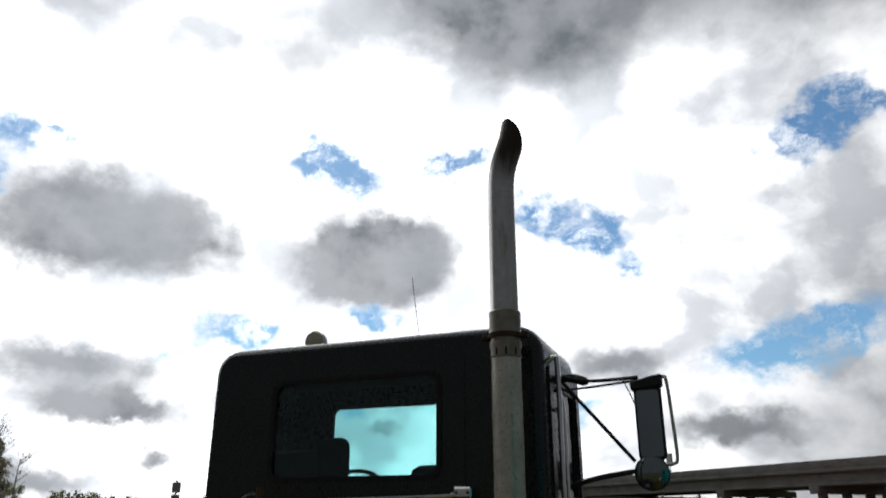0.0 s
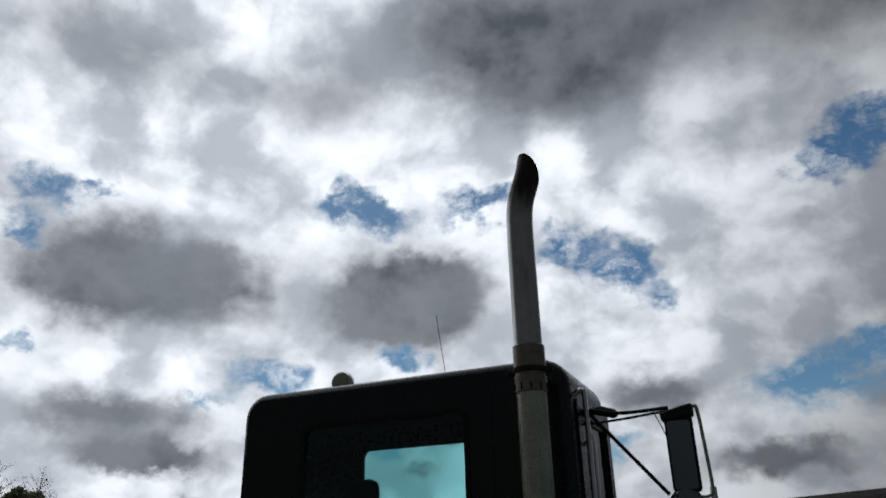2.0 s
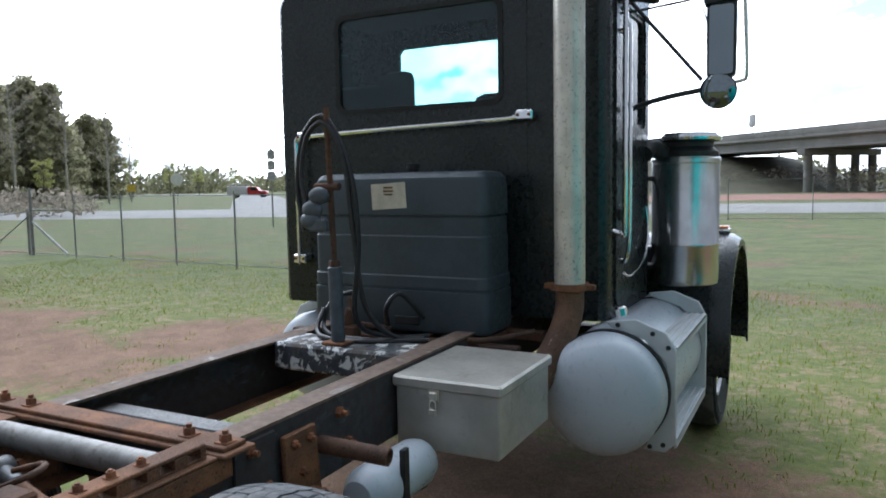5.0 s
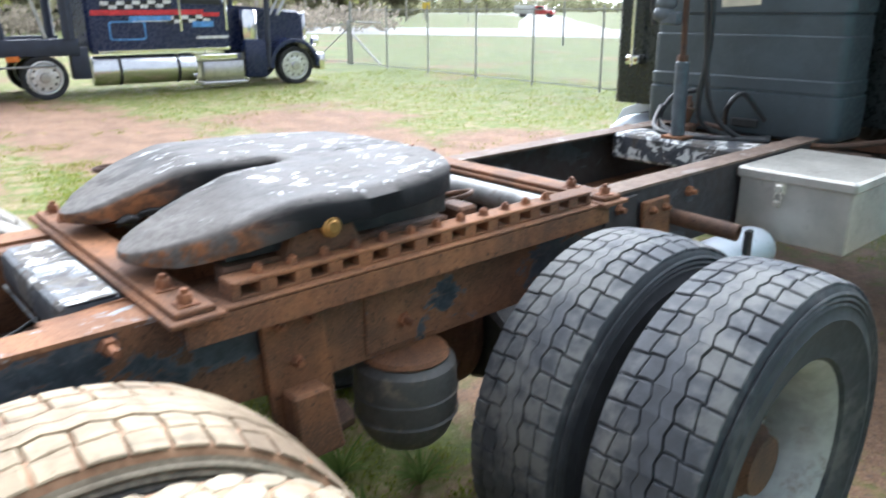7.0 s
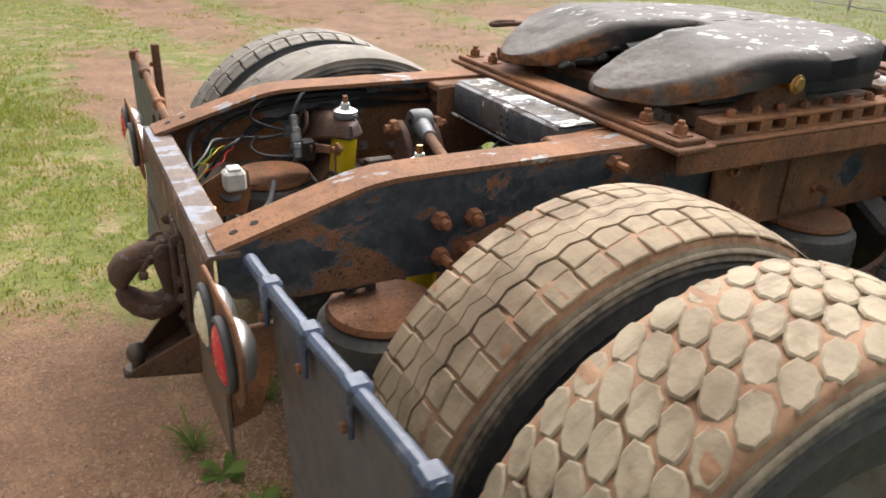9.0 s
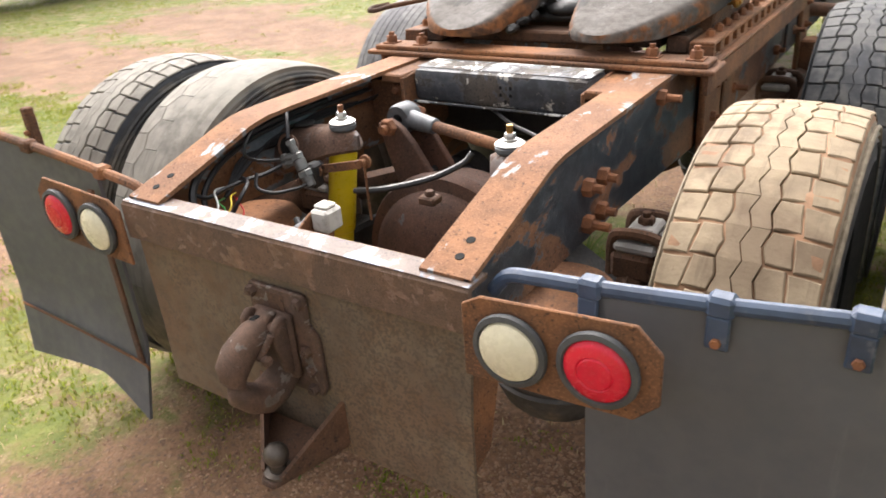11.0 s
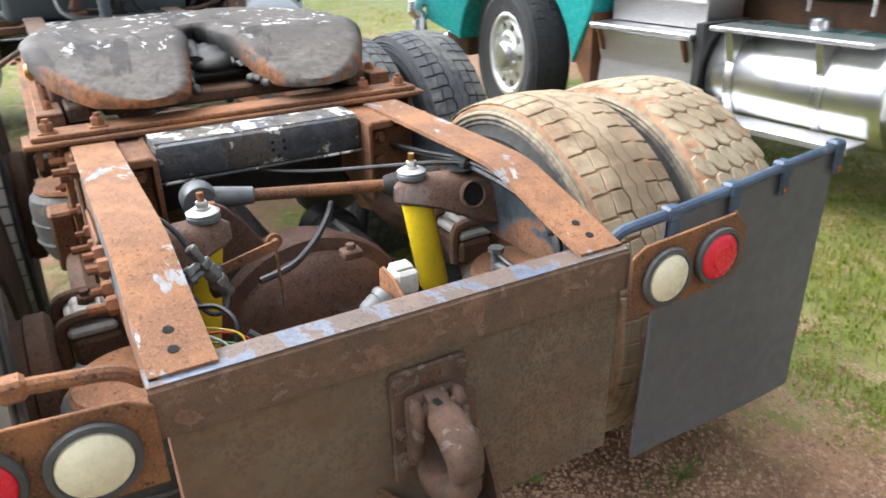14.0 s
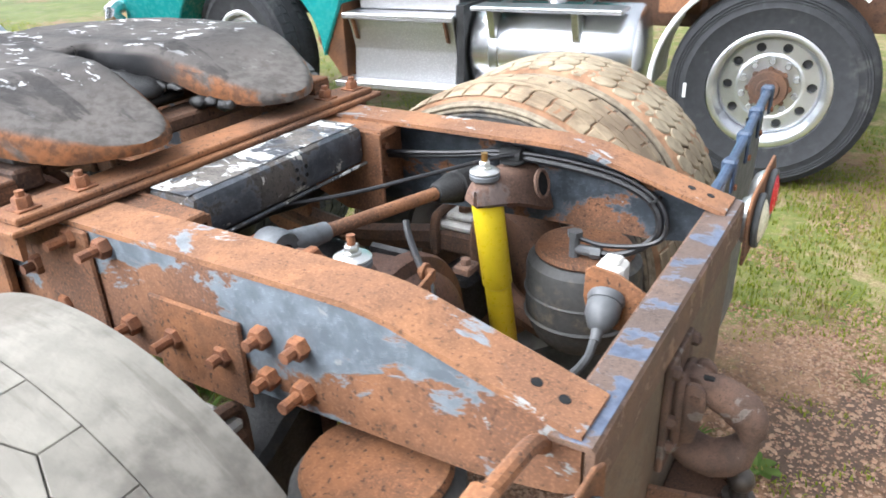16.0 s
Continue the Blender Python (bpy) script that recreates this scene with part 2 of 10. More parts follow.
def rusty(name, orange=(0.25, 0.105, 0.042), brown=(0.085, 0.042, 0.024), paint=None, amount=0.5, paint2=None, amount2=0.6, scale=7.0, pit=1.0, ahead=0.0, front=None, upper=0.0, dull=0.88):
    """Rusted steel with the remains of paint in flakes of their own shape."""
    k = Mat(name, 0.85)
    big = k.noise(scale * 0.6, 6, 0.6)
    mid = k.noise(scale * 4, 5, 0.6)
    fine = k.noise(scale * 30, 3, 0.6)
    c = k.mix(k.ramp(big, 0.36, 0.66), brown, orange)
    c = k.mix(k.math("MULTIPLY", k.ramp(mid, 0.42, 0.72), 0.6), c, tuple(v * 0.42 for v in orange))
    c = k.mix(k.math("MULTIPLY", k.ramp(fine, 0.45, 0.75), 0.45), c, tuple(min(1, v * 1.5 + 0.02) for v in orange))
    pits = k.ramp(k.noise(scale * 16, 3, 0.5), 0.60, 0.68)
    c = k.mix(k.math("MULTIPLY", pits, 0.75), c, tuple(v * 0.40 for v in brown))
    rough = dull
    height = k.math("ADD", k.math("MULTIPLY", fine, 0.35), k.math("MULTIPLY", mid, 0.5))
    height = k.math("SUBTRACT", height, k.math("MULTIPLY", pits, 0.5))
    if paint:
        mask = k.noise(scale * 0.9, 7, 0.66, 0.4, stretch=(1, 0.6, 1))
        if ahead:
            mask = k.math("SUBTRACT", mask, k.math("MULTIPLY", k.ramp(k.axis("Y"), 0.75, 1.10), ahead))
        if upper:
            mask = k.math("ADD", mask, k.math("MULTIPLY", k.math("SUBTRACT", k.ramp(k.axis("Z"), 0.80, 0.965), 0.35), upper))
        f = k.ramp(mask, amount, amount + 0.035)
        coat = k.mix(k.ramp(mid, 0.35, 0.7), paint, tuple(v * 1.6 + 0.015 for v in paint))
        coat = k.mix(k.math("MULTIPLY", k.ramp(mask, amount + 0.055, amount + 0.015), 0.7), coat, tuple(v * 1.5 + 0.05 for v in paint))
        c = k.mix(f, c, coat)
        rough = k.math("SUBTRACT", dull, k.math("MULTIPLY", f, dull * 0.45))
        height = k.math("ADD", height, k.math("MULTIPLY", f, 0.3))
    if paint2:
        mask = k.noise(scale * 1.3, 8, 0.7, 0.5, stretch=(1, 0.7, 1))
        f = k.ramp(mask, amount2, amount2 + 0.03)
        c = k.mix(f, c, paint2)
    if front:
        edge = k.math("ADD", k.axis("Y"), k.math("MULTIPLY", k.math("SUBTRACT", k.noise(scale * 0.5, 6, 0.65), 0.5), 1.6))
        c = k.mix(k.math("MULTIPLY", k.ramp(edge, 2.30, 2.55), 0.90), c, k.mix(k.ramp(mid, 0.35, 0.7), front, tuple(v * 1.7 for v in front)))
    k.colour(c).rough(rough).bump(height, 0.35 * pit, 0.006)
    return k.m


def plain(name, c, rough=0.5, metal=0.0, var=0.25, scale=9.0, bump=0.08, streak=None, dirt=None, dirt_amount=0.5, spread=None):
    k = Mat(name, rough, metal)
    n1, n2 = k.noise(scale, 5, 0.6), k.noise(scale * 9, 4, 0.6)
    lo, hi = tuple(v * (1 - var) for v in c), tuple(min(1, v * (1 + var) + var * 0.01) for v in c)
    col = k.mix(k.ramp(n1, 0.3, 0.7), lo, hi)
    if dirt:
        n3 = k.noise(scale * 1.7, 7, 0.65, stretch=streak)
        col = k.mix(k.math("MULTIPLY", k.ramp(n3, dirt_amount, dirt_amount + 0.22), 0.8), col, dirt)
    spread = (0.03 if metal > 0.6 else 0.11) if spread is None else spread
    r = k.ramp(n2, 0.3, 0.7, max(0.02, rough - spread), min(1, rough + spread))
    k.colour(col).rough(r).bump(n2, bump, 0.004)
    return k.m


M = {}
M["rust"] = rusty("rusted_steel")
M["rust_dark"] = rusty("dark_rusted_steel", (0.13, 0.062, 0.032), (0.05, 0.03, 0.022))
M["rail"] = rusty("rusted_frame_steel_with_old_paint", (0.262, 0.120, 0.054), (0.165, 0.078, 0.040), (0.115, 0.125, 0.135), 0.575, (0.30, 0.30, 0.29), 0.630, 9.0, front=(0.110, 0.080, 0.062))
M["rail_left"] = rusty("orange_rusted_rail_with_grey_paint", (0.235, 0.106, 0.048), (0.13, 0.062, 0.034), (0.098, 0.116, 0.132), 0.535, (0.26, 0.265, 0.26), 0.60, 6.0, front=(0.022, 0.022, 0.024), upper=0.13)
M["rail_web"] = rusty("rusted_rail_web_with_dark_paint", (0.22, 0.098, 0.045), (0.085, 0.045, 0.028), (0.022, 0.029, 0.037), 0.465, (0.20, 0.215, 0.22), 0.67, 7.0, ahead=0.085, front=(0.024, 0.025, 0.028))
M["beam"] = rusty("rusted_bumper_beam", (0.155, 0.090, 0.058), (0.095, 0.062, 0.044), (0.115, 0.060, 0.040), 0.56, None, 0.6, 16.0)
M["cup"] = rusty("smooth_brown_pressed_steel", (0.165, 0.088, 0.055), (0.095, 0.055, 0.040), (0.070, 0.048, 0.040), 0.58, None, 0.6, 6.0, 0.4)
M["beam_top"] = rusty("worn_beam_top", (0.125, 0.082, 0.062), (0.075, 0.054, 0.044), (0.050, 0.062, 0.092), 0.52, (0.15, 0.145, 0.145), 0.66, 13.0, 0.35, dull=0.62)
M["axle"] = rusty("red_brown_axle_iron", (0.125, 0.058, 0.037), (0.062, 0.035, 0.026), (0.045, 0.045, 0.047), 0.60)
M["hook"] = rusty("handled_rusty_iron", (0.145, 0.082, 0.055), (0.062, 0.038, 0.028), (0.095, 0.074, 0.060), 0.57, None, 0.6, 22.0, 1.6)
M["ball_steel"] = plain("scuffed_ball_steel", (0.085, 0.072, 0.062), 0.48, 0.6, 0.3, 30, 0.05, dirt=(0.07, 0.05, 0.035), dirt_amount=0.48)
k = Mat("stained_brown_steel_plate", 0.75)
big, mid, fine = k.noise(5, 5, 0.6), k.noise(24, 5, 0.6), k.noise(130, 4, 0.6)
c = k.mix(k.ramp(big, 0.35, 0.65), (0.112, 0.080, 0.055), (0.160, 0.120, 0.080))
c = k.mix(k.math("MULTIPLY", k.ramp(k.noise(2.2, 5, 0.65), 0.45, 0.62), 0.55), c, (0.150, 0.080, 0.045))
c = k.mix(k.math("MULTIPLY", k.ramp(k.noise(60, 4, 0.65), 0.48, 0.66), 0.40), c, (0.060, 0.046, 0.036))
c = k.mix(k.math("MULTIPLY", k.ramp(mid, 0.45, 0.7), 0.5), c, (0.125, 0.070, 0.036))
speck = k.math("MULTIPLY", k.ramp(k.math("ADD", fine, k.math("MULTIPLY", mid, 0.25)), 0.62, 0.70), k.ramp(k.math("ADD", big, k.math("MULTIPLY", k.axis("X"), 0.35)), 0.36, 0.60))
c = k.mix(k.math("MULTIPLY", speck, 0.42), c, (0.024, 0.024, 0.025))
k.colour(c).bump(k.math("ADD", fine, mid), 0.3, 0.004)
M["plate"] = k.m
M["bolt"] = rusty("rusted_bolts", (0.28, 0.11, 0.045), (0.13, 0.055, 0.03), scale=30.0)
M["peeling"] = rusty("black_paint_peeling_to_white", (0.075, 0.062, 0.052), (0.040, 0.038, 0.038), (0.024, 0.028, 0.035), 0.44, (0.42, 0.40, 0.36), 0.575, 9.0)
M["peeling_top"] = rusty("white_flaking_paint", (0.16, 0.14, 0.12), (0.02, 0.022, 0.026), (0.03, 0.033, 0.04), 0.46, (0.62, 0.62, 0.60), 0.53, 11.0)
M["black_iron"] = plain("greasy_black_iron", (0.014, 0.014, 0.015), 0.55, 0.0, 0.4, 14, 0.3, dirt=(0.06, 0.04, 0.028), dirt_amount=0.55)
M["cab_paint"] = plain("black_green_cab_paint", (0.0105, 0.015, 0.015), 0.30, 0.0, 0.2, 4, 0.02, dirt=(0.022, 0.022, 0.02), dirt_amount=0.56)
M["cab_inside"] = plain("dark_cab_lining", (0.012, 0.012, 0.012), 0.9)
M["black_rubber"] = plain("black_rubber", (0.014, 0.014, 0.014), 0.75, 0, 0.3, 20, 0.1)
M["hose"] = plain("black_hose", (0.013, 0.013, 0.015), 0.42, 0, 0.3, 30, 0.05, dirt=(0.09, 0.075, 0.055), dirt_amount=0.56)
M["poly"] = plain("slate_blue_polyethylene", (0.044, 0.058, 0.068), 0.52, 0, 0.16, 5, 0.05, dirt=(0.07, 0.08, 0.09), dirt_amount=0.58)
M["chrome"] = plain("chrome", (0.80, 0.80, 0.80), 0.10, 1.0, 0.05, 8, 0.0)
M["chrome_soft"] = plain("hazed_chrome", (0.60, 0.60, 0.60), 0.24, 1.0, 0.12, 6, 0.01)
M["chrome_old"] = plain("weathered_chrome_pipe", (0.64, 0.605, 0.53), 0.36, 0.50, 0.14, 9, 0.01, (5, 5, 0.5), (0.24, 0.17, 0.10), 0.56)
k = Mat("sooty_chrome_tip", 0.2, 0.9)
n1, n2 = k.noise(6, 5, 0.6, stretch=(3, 3, 0.4)), k.noise(40, 4, 0.6)
soot = k.ramp(k.math("ADD", k.axis("Z"), k.math("MULTIPLY", k.math("SUBTRACT", n1, 0.5), 0.25)), 3.52, 3.76)
stain = k.math("MULTIPLY", k.ramp(n1, 0.52, 0.68), 0.55)
c = k.mix(stain, k.mix(k.ramp(n2, 0.3, 0.7), (0.50, 0.49, 0.47), (0.58, 0.56, 0.53)), (0.26, 0.19, 0.12))
k.colour(k.mix(soot, c, (0.060, 0.048, 0.042))).rough(k.math("ADD", 0.17, k.math("MULTIPLY", soot, 0.25)))
M["chrome_sooty"] = k.m
M["alu"] = plain("brushed_aluminium", (0.50, 0.50, 0.51), 0.30, 1.0, 0.12, 7, 0.0, dirt=(0.25, 0.24, 0.22), dirt_amount=0.62)
M["stainless"] = plain("dull_stainless_sheet", (0.46, 0.44, 0.395), 0.40, 0.5, 0.14, 5, 0.0, dirt=(0.20, 0.175, 0.14), dirt_amount=0.56)
M["tank_paint"] = plain("pale_grey_blue_tank_paint", (0.48, 0.52, 0.57), 0.36, 0.0, 0.06, 4, 0.03, dirt=(0.22, 0.22, 0.22), dirt_amount=0.60)
M["step_paint"] = plain("light_grey_step_casting", (0.55, 0.57, 0.58), 0.5, 0.0, 0.08, 6, 0.05, dirt=(0.3, 0.29, 0.27), dirt_amount=0.6)
M["exhaust_rust"] = rusty("heat_browned_exhaust", (0.17, 0.090, 0.050), (0.075, 0.042, 0.028), (0.24, 0.19, 0.12), 0.60, None, 0.6, 8.0, 0.5)
M["sleeve"] = plain("tan_stained_sleeve_steel", (0.30, 0.27, 0.22), 0.38, 0.55, 0.2, 16, 0.02, (1, 1, 0.25), (0.12, 0.075, 0.045), 0.55)
M["yellow"] = plain("yellow_damper_paint", (0.62, 0.47, 0.015), 0.36, 0, 0.10, 10, 0.02, dirt=(0.22, 0.15, 0.05), dirt_amount=0.64)
M["cast_grey"] = plain("weathered_cast_metal", (0.22, 0.215, 0.205), 0.55, 0.3, 0.25, 14, 0.15, dirt=(0.10, 0.065, 0.04), dirt_amount=0.52)
M["clamp_cast"] = plain("pale_weathered_casting", (0.36, 0.345, 0.32), 0.6, 0.1, 0.25, 14, 0.2, dirt=(0.13, 0.085, 0.05), dirt_amount=0.55)
M["valve_metal"] = plain("dull_grey_air_fittings", (0.16, 0.16, 0.155), 0.42, 0.6, 0.2, 25, 0.08, dirt=(0.06, 0.05, 0.04), dirt_amount=0.5)
M["rod_end"] = plain("blue_grey_forging", (0.105, 0.112, 0.120), 0.5, 0.3, 0.3, 18, 0.12, dirt=(0.14, 0.075, 0.04), dirt_amount=0.56)
M["washer"] = plain("grey_rubber_bush", (0.09, 0.095, 0.10), 0.6)
M["zinc"] = plain("zinc_plated_nut", (0.62, 0.62, 0.60), 0.35, 0.9, 0.1, 30, 0.05)
M["brass"] = plain("brass_thread", (0.42, 0.24, 0.08), 0.4, 0.9, 0.2, 40)
M["flap"] = plain("dark_grey_rubber_flap", (0.090, 0.093, 0.101), 0.60, 0, 0.12, 3, 0.04, (6, 1, 0.8), (0.125, 0.125, 0.13), 0.58)
M["hanger"] = plain("dark_blue_hanger_paint", (0.030, 0.050, 0.088), 0.45, 0, 0.3, 14, 0.05, dirt=(0.16, 0.17, 0.19), dirt_amount=0.55)
M["pole_grey"] = plain("grey_blue_sleeve_paint", (0.075, 0.09, 0.105), 0.5, 0, 0.25, 14, 0.1, dirt=(0.14, 0.12, 0.09), dirt_amount=0.55)
M["lens_red"] = plain("red_lens", (0.60, 0.010, 0.034), 0.22, 0, 0.06, 12, 0.02)
M["lens_white"] = plain("aged_white_lens", (0.66, 0.62, 0.47), 0.28, 0, 0.08, 9, 0.02, dirt=(0.45, 0.38, 0.24), dirt_amount=0.6)
M["grommet"] = plain("grey_rubber_grommet", (0.055, 0.058, 0.06), 0.7, 0, 0.2, 20, 0.05)
M["sticker"] = plain("yellowed_paper_label", (0.56, 0.51, 0.40), 0.7, 0, 0.12, 20, 0.02, dirt=(0.25, 0.16, 0.08), dirt_amount=0.60)
M["amber"] = plain("amber_lens", (0.60, 0.16, 0.02), 0.3)
M["white_plastic"] = plain("dirty_white_plastic", (0.52, 0.50, 0.46), 0.5, 0, 0.1, 20, 0.05, dirt=(0.2, 0.17, 0.12), dirt_amount=0.55)
M["hole"] = plain("dark_hole", (0.004, 0.004, 0.004), 1.0)
M["grey_plastic"] = plain("grey_connector", (0.085, 0.088, 0.092), 0.5, 0, 0.2, 20, 0.05)
for wire, c in (("wire_red", (0.5, 0.02, 0.02)), ("wire_yellow", (0.55, 0.40, 0.03)), ("wire_white", (0.5, 0.5, 0.48)), ("wire_green", (0.05, 0.25, 0.06))):
    M[wire] = plain(wire, c, 0.45)


def tyre_rubber(name, base, mud, mud_amount, low=0.2, cake=None):
    k = Mat(name, 0.78)
    n1, n2, n3 = k.noise(5, 5), k.noise(26, 4), k.noise(120, 3)
    c = k.mix(k.ramp(n2, 0.3, 0.7), tuple(v * 0.8 for v in base), tuple(v * 1.25 for v in base))
    c = k.mix(k.math("MULTIPLY", k.island, 0.30), c, tuple(v * 0.62 for v in base))
    f = k.math("MULTIPLY", k.ramp(k.math("ADD", n1, k.math("MULTIPLY", n2, 0.35)), mud_amount, mud_amount + low), 0.92)
    c = k.mix(f, c, k.mix(k.ramp(n2, 0.35, 0.65), tuple(v * 0.85 for v in mud), mud))
    if cake:
        c = k.mix(k.math("MULTIPLY", k.ramp(k.noise(2.3, 5, 0.6), 0.47, 0.60), 0.75), c, cake)
        # scuffs that run round the tyre
        c = k.mix(k.math("MULTIPLY", k.ramp(k.noise(16, 5, 0.65, stretch=(2.2, 0.25, 0.25)), 0.52, 0.66), 0.45), c, tuple(v * 0.75 for v in cake))
    k.colour(c).bump(k.math("ADD", n3, n2), 0.3, 0.003)
    return k.m


M["tyre"] = tyre_rubber("worn_grey_tyre_rubber", (0.030, 0.034, 0.040), (0.085, 0.085, 0.085), 0.70)
M["tread_dark"] = tyre_rubber("grey_tread", (0.052, 0.056, 0.064), (0.13, 0.13, 0.125), 0.60)
M["tread_grey"] = tyre_rubber("dusty_grey_tread", (0.11, 0.11, 0.115), (0.19, 0.185, 0.18), 0.55)
M["tyre_side"] = tyre_rubber("scuffed_tyre_sidewall", (0.042, 0.042, 0.041), (0.125, 0.110, 0.088), 0.62)
M["tread_mud"] = tyre_rubber("tread_caked_in_pale_mud", (0.235, 0.182, 0.116), (0.335, 0.276, 0.186), 0.50, cake=(0.185, 0.138, 0.084))
M["tread_mud_inner"] = tyre_rubber("tread_with_brown_mud", (0.215, 0.155, 0.095), (0.335, 0.258, 0.165), 0.52, cake=(0.145, 0.098, 0.058))
k = Mat("sidewall_with_dried_mud_ring", 0.82)
oy, oz = k.axis("Y", k.co), k.axis("Z", k.co)
rad = k.math("SQRT", k.math("ADD", k.math("MULTIPLY", oy, oy), k.math("MULTIPLY", oz, oz)))
n1, n2, n3 = k.noise(7, 5, 0.6), k.noise(34, 5, 0.65), k.noise(130, 3)
scuff = k.noise(9, 5, 0.6, 0.3, k.co, (1, 0.5, 0.5))
c = k.mix(k.ramp(n2, 0.3, 0.7), (0.036, 0.036, 0.036), (0.062, 0.060, 0.056))
c = k.mix(k.math("MULTIPLY", k.ramp(scuff, 0.50, 0.68), 0.55), c, (0.150, 0.138, 0.118))
ring_mud = k.ramp(k.math("ADD", rad, k.math("ADD", k.math("MULTIPLY", k.math("SUBTRACT", n1, 0.5), 0.05), k.math("MULTIPLY", k.math("SUBTRACT", n2, 0.5), 0.030))), 0.458, 0.490)
c = k.mix(k.math("MULTIPLY", ring_mud, 0.85), c, k.mix(k.ramp(n2, 0.35, 0.65), (0.20, 0.158, 0.108), (0.31, 0.258, 0.182)))
k.colour(c).bump(k.math("ADD", n3, n2), 0.35, 0.003)
M["side_mud"] = k.m
M["groove_pale"] = tyre_rubber("dusty_hairline_grooves", (0.12, 0.112, 0.10), (0.19, 0.18, 0.155), 0.55)
M["groove_mud"] = tyre_rubber("gravelly_mud_in_grooves", (0.225, 0.115, 0.058), (0.34, 0.195, 0.110), 0.55)
M["tread_pale"] = tyre_rubber("worn_tread_with_dry_pale_dust", (0.160, 0.146, 0.122), (0.240, 0.222, 0.186), 0.50, cake=(0.140, 0.124, 0.100))
M["steel_wheel"] = plain("dull_steel_wheel", (0.34, 0.335, 0.33), 0.55, 0.15, 0.25, 8, 0.1, dirt=(0.15, 0.10, 0.06), dirt_amount=0.55)


def glass(name, tint, rough=0.02):
    m = bpy.data.materials.new(name)
    m.use_nodes = True
    nt = m.node_tree
    nt.nodes.clear()
    tr, gl, mx, fr, out = (nt.nodes.new(n) for n in ("ShaderNodeBsdfTransparent", "ShaderNodeBsdfGlossy", "ShaderNodeMixShader", "ShaderNodeFresnel", "ShaderNodeOutputMaterial"))
    tr.inputs[0].default_value = (*tint, 1)
    gl.inputs["Roughness"].default_value = rough
    fr.inputs[0].default_value = 1.45
    for a, b in ((fr.outputs[0], mx.inputs[0]), (tr.outputs[0], mx.inputs[1]), (gl.outputs[0], mx.inputs[2]), (mx.outputs[0], out.inputs[0])):
        nt.links.new(a, b)
    return m


M["glass"] = glass("green_tinted_cab_glass", (0.70, 0.87, 0.87))
# mirror with its base colour set evenly dark
M["mirror"] = plain("dark_mirror_glass", (0.22, 0.25, 0.26), 0.06, 1.0, 0.0, 3, 0.0)

# ---------- mesh helpers ----------


def quad(bm, pts):
    return bm.faces.new([bm.verts.new(p) for p in pts])


def box(bm, x0, x1, y0, y1, z0, z1, bev=0.004, turn=None):
    made = bmesh.ops.create_cube(bm, size=1.0)["verts"]
    m = Matrix.Translation(((x0 + x1) / 2, (y0 + y1) / 2, (z0 + z1) / 2)) @ (turn or Matrix()) @ Matrix.Diagonal((abs(x1 - x0), abs(y1 - y0), abs(z1 - z0), 1))
    bmesh.ops.transform(bm, matrix=m, verts=made)
    if bev:
        bev = min(bev, 0.45 * min(abs(x1 - x0), abs(y1 - y0), abs(z1 - z0)))
        edges = list({e for v in made for e in v.link_edges})
        bmesh.ops.bevel(bm, geom=edges, offset=bev, segments=2 if bev > 0.012 else 1, profile=0.5, affect="EDGES")


def frame_of(axis):
    axis = Vector(axis).normalized()
    side = axis.cross(Vector((0, 0, 1)) if abs(axis.z) < 0.95 else Vector((1, 0, 0))).normalized()
    return axis, side, axis.cross(side)


def lathe(bm, profile, origin=(0, 0, 0), axis=(0, 0, 1), seg=24, close=False):
    """Turns a profile of (radius, height) about an axis."""
    origin = Vector(origin)
    a, s, t = frame_of(axis)
    rings = []
    for r, h in profile:
        if r < 1e-5:
            rings.append([bm.verts.new(origin + a * h)])
        else:
            rings.append([bm.verts.new(origin + a * h + (s * math.cos(k) + t * math.sin(k)) * r) for k in (2 * math.pi * i / seg for i in range(seg))])
    pairs = list(zip(rings, rings[1:])) + ([(rings[-1], rings[0])] if close else [])
    for p, q in pairs:
        for i in range(seg):
            j = (i + 1) % seg
            if len(p) == 1 and len(q) == 1:
                continue
            if len(p) == 1:
                bm.faces.new((p[0], q[j], q[i]))
            elif len(q) == 1:
                bm.faces.new((p[i], p[j], q[0]))
            else:
                bm.faces.new((p[i], p[j], q[j], q[i]))


def cyl(bm, a, b, r, r2=None, seg=16, bev=0.0):
    a, b = Vector(a), Vector(b)
    h, r2 = (b - a).length, r if r2 is None else r2
    if bev:
        lathe(bm, [(0, 0), (r - bev, 0), (r, bev), (r2, h - bev), (r2 - bev, h), (0, h)], a, b - a, seg)
    else:
        lathe(bm, [(0, 0), (r, 0), (r2, h), (0, h)], a, b - a, seg)


def spline(pts, steps=6):
    pts = [Vector(p) for p in pts]
    if len(pts) < 3:
        return pts
    out = []
    full = [pts[0] * 2 - pts[1]] + pts + [pts[-1] * 2 - pts[-2]]
    for p0, p1, p2, p3 in zip(full, full[1:], full[2:], full[3:]):
        for i in range(steps):
            t = i / steps
            out.append(0.5 * ((2 * p1) + (p2 - p0) * t + (2 * p0 - 5 * p1 + 4 * p2 - p3) * t * t + (3 * p1 - p0 - 3 * p2 + p3) * t ** 3))
    return out + [pts[-1]]


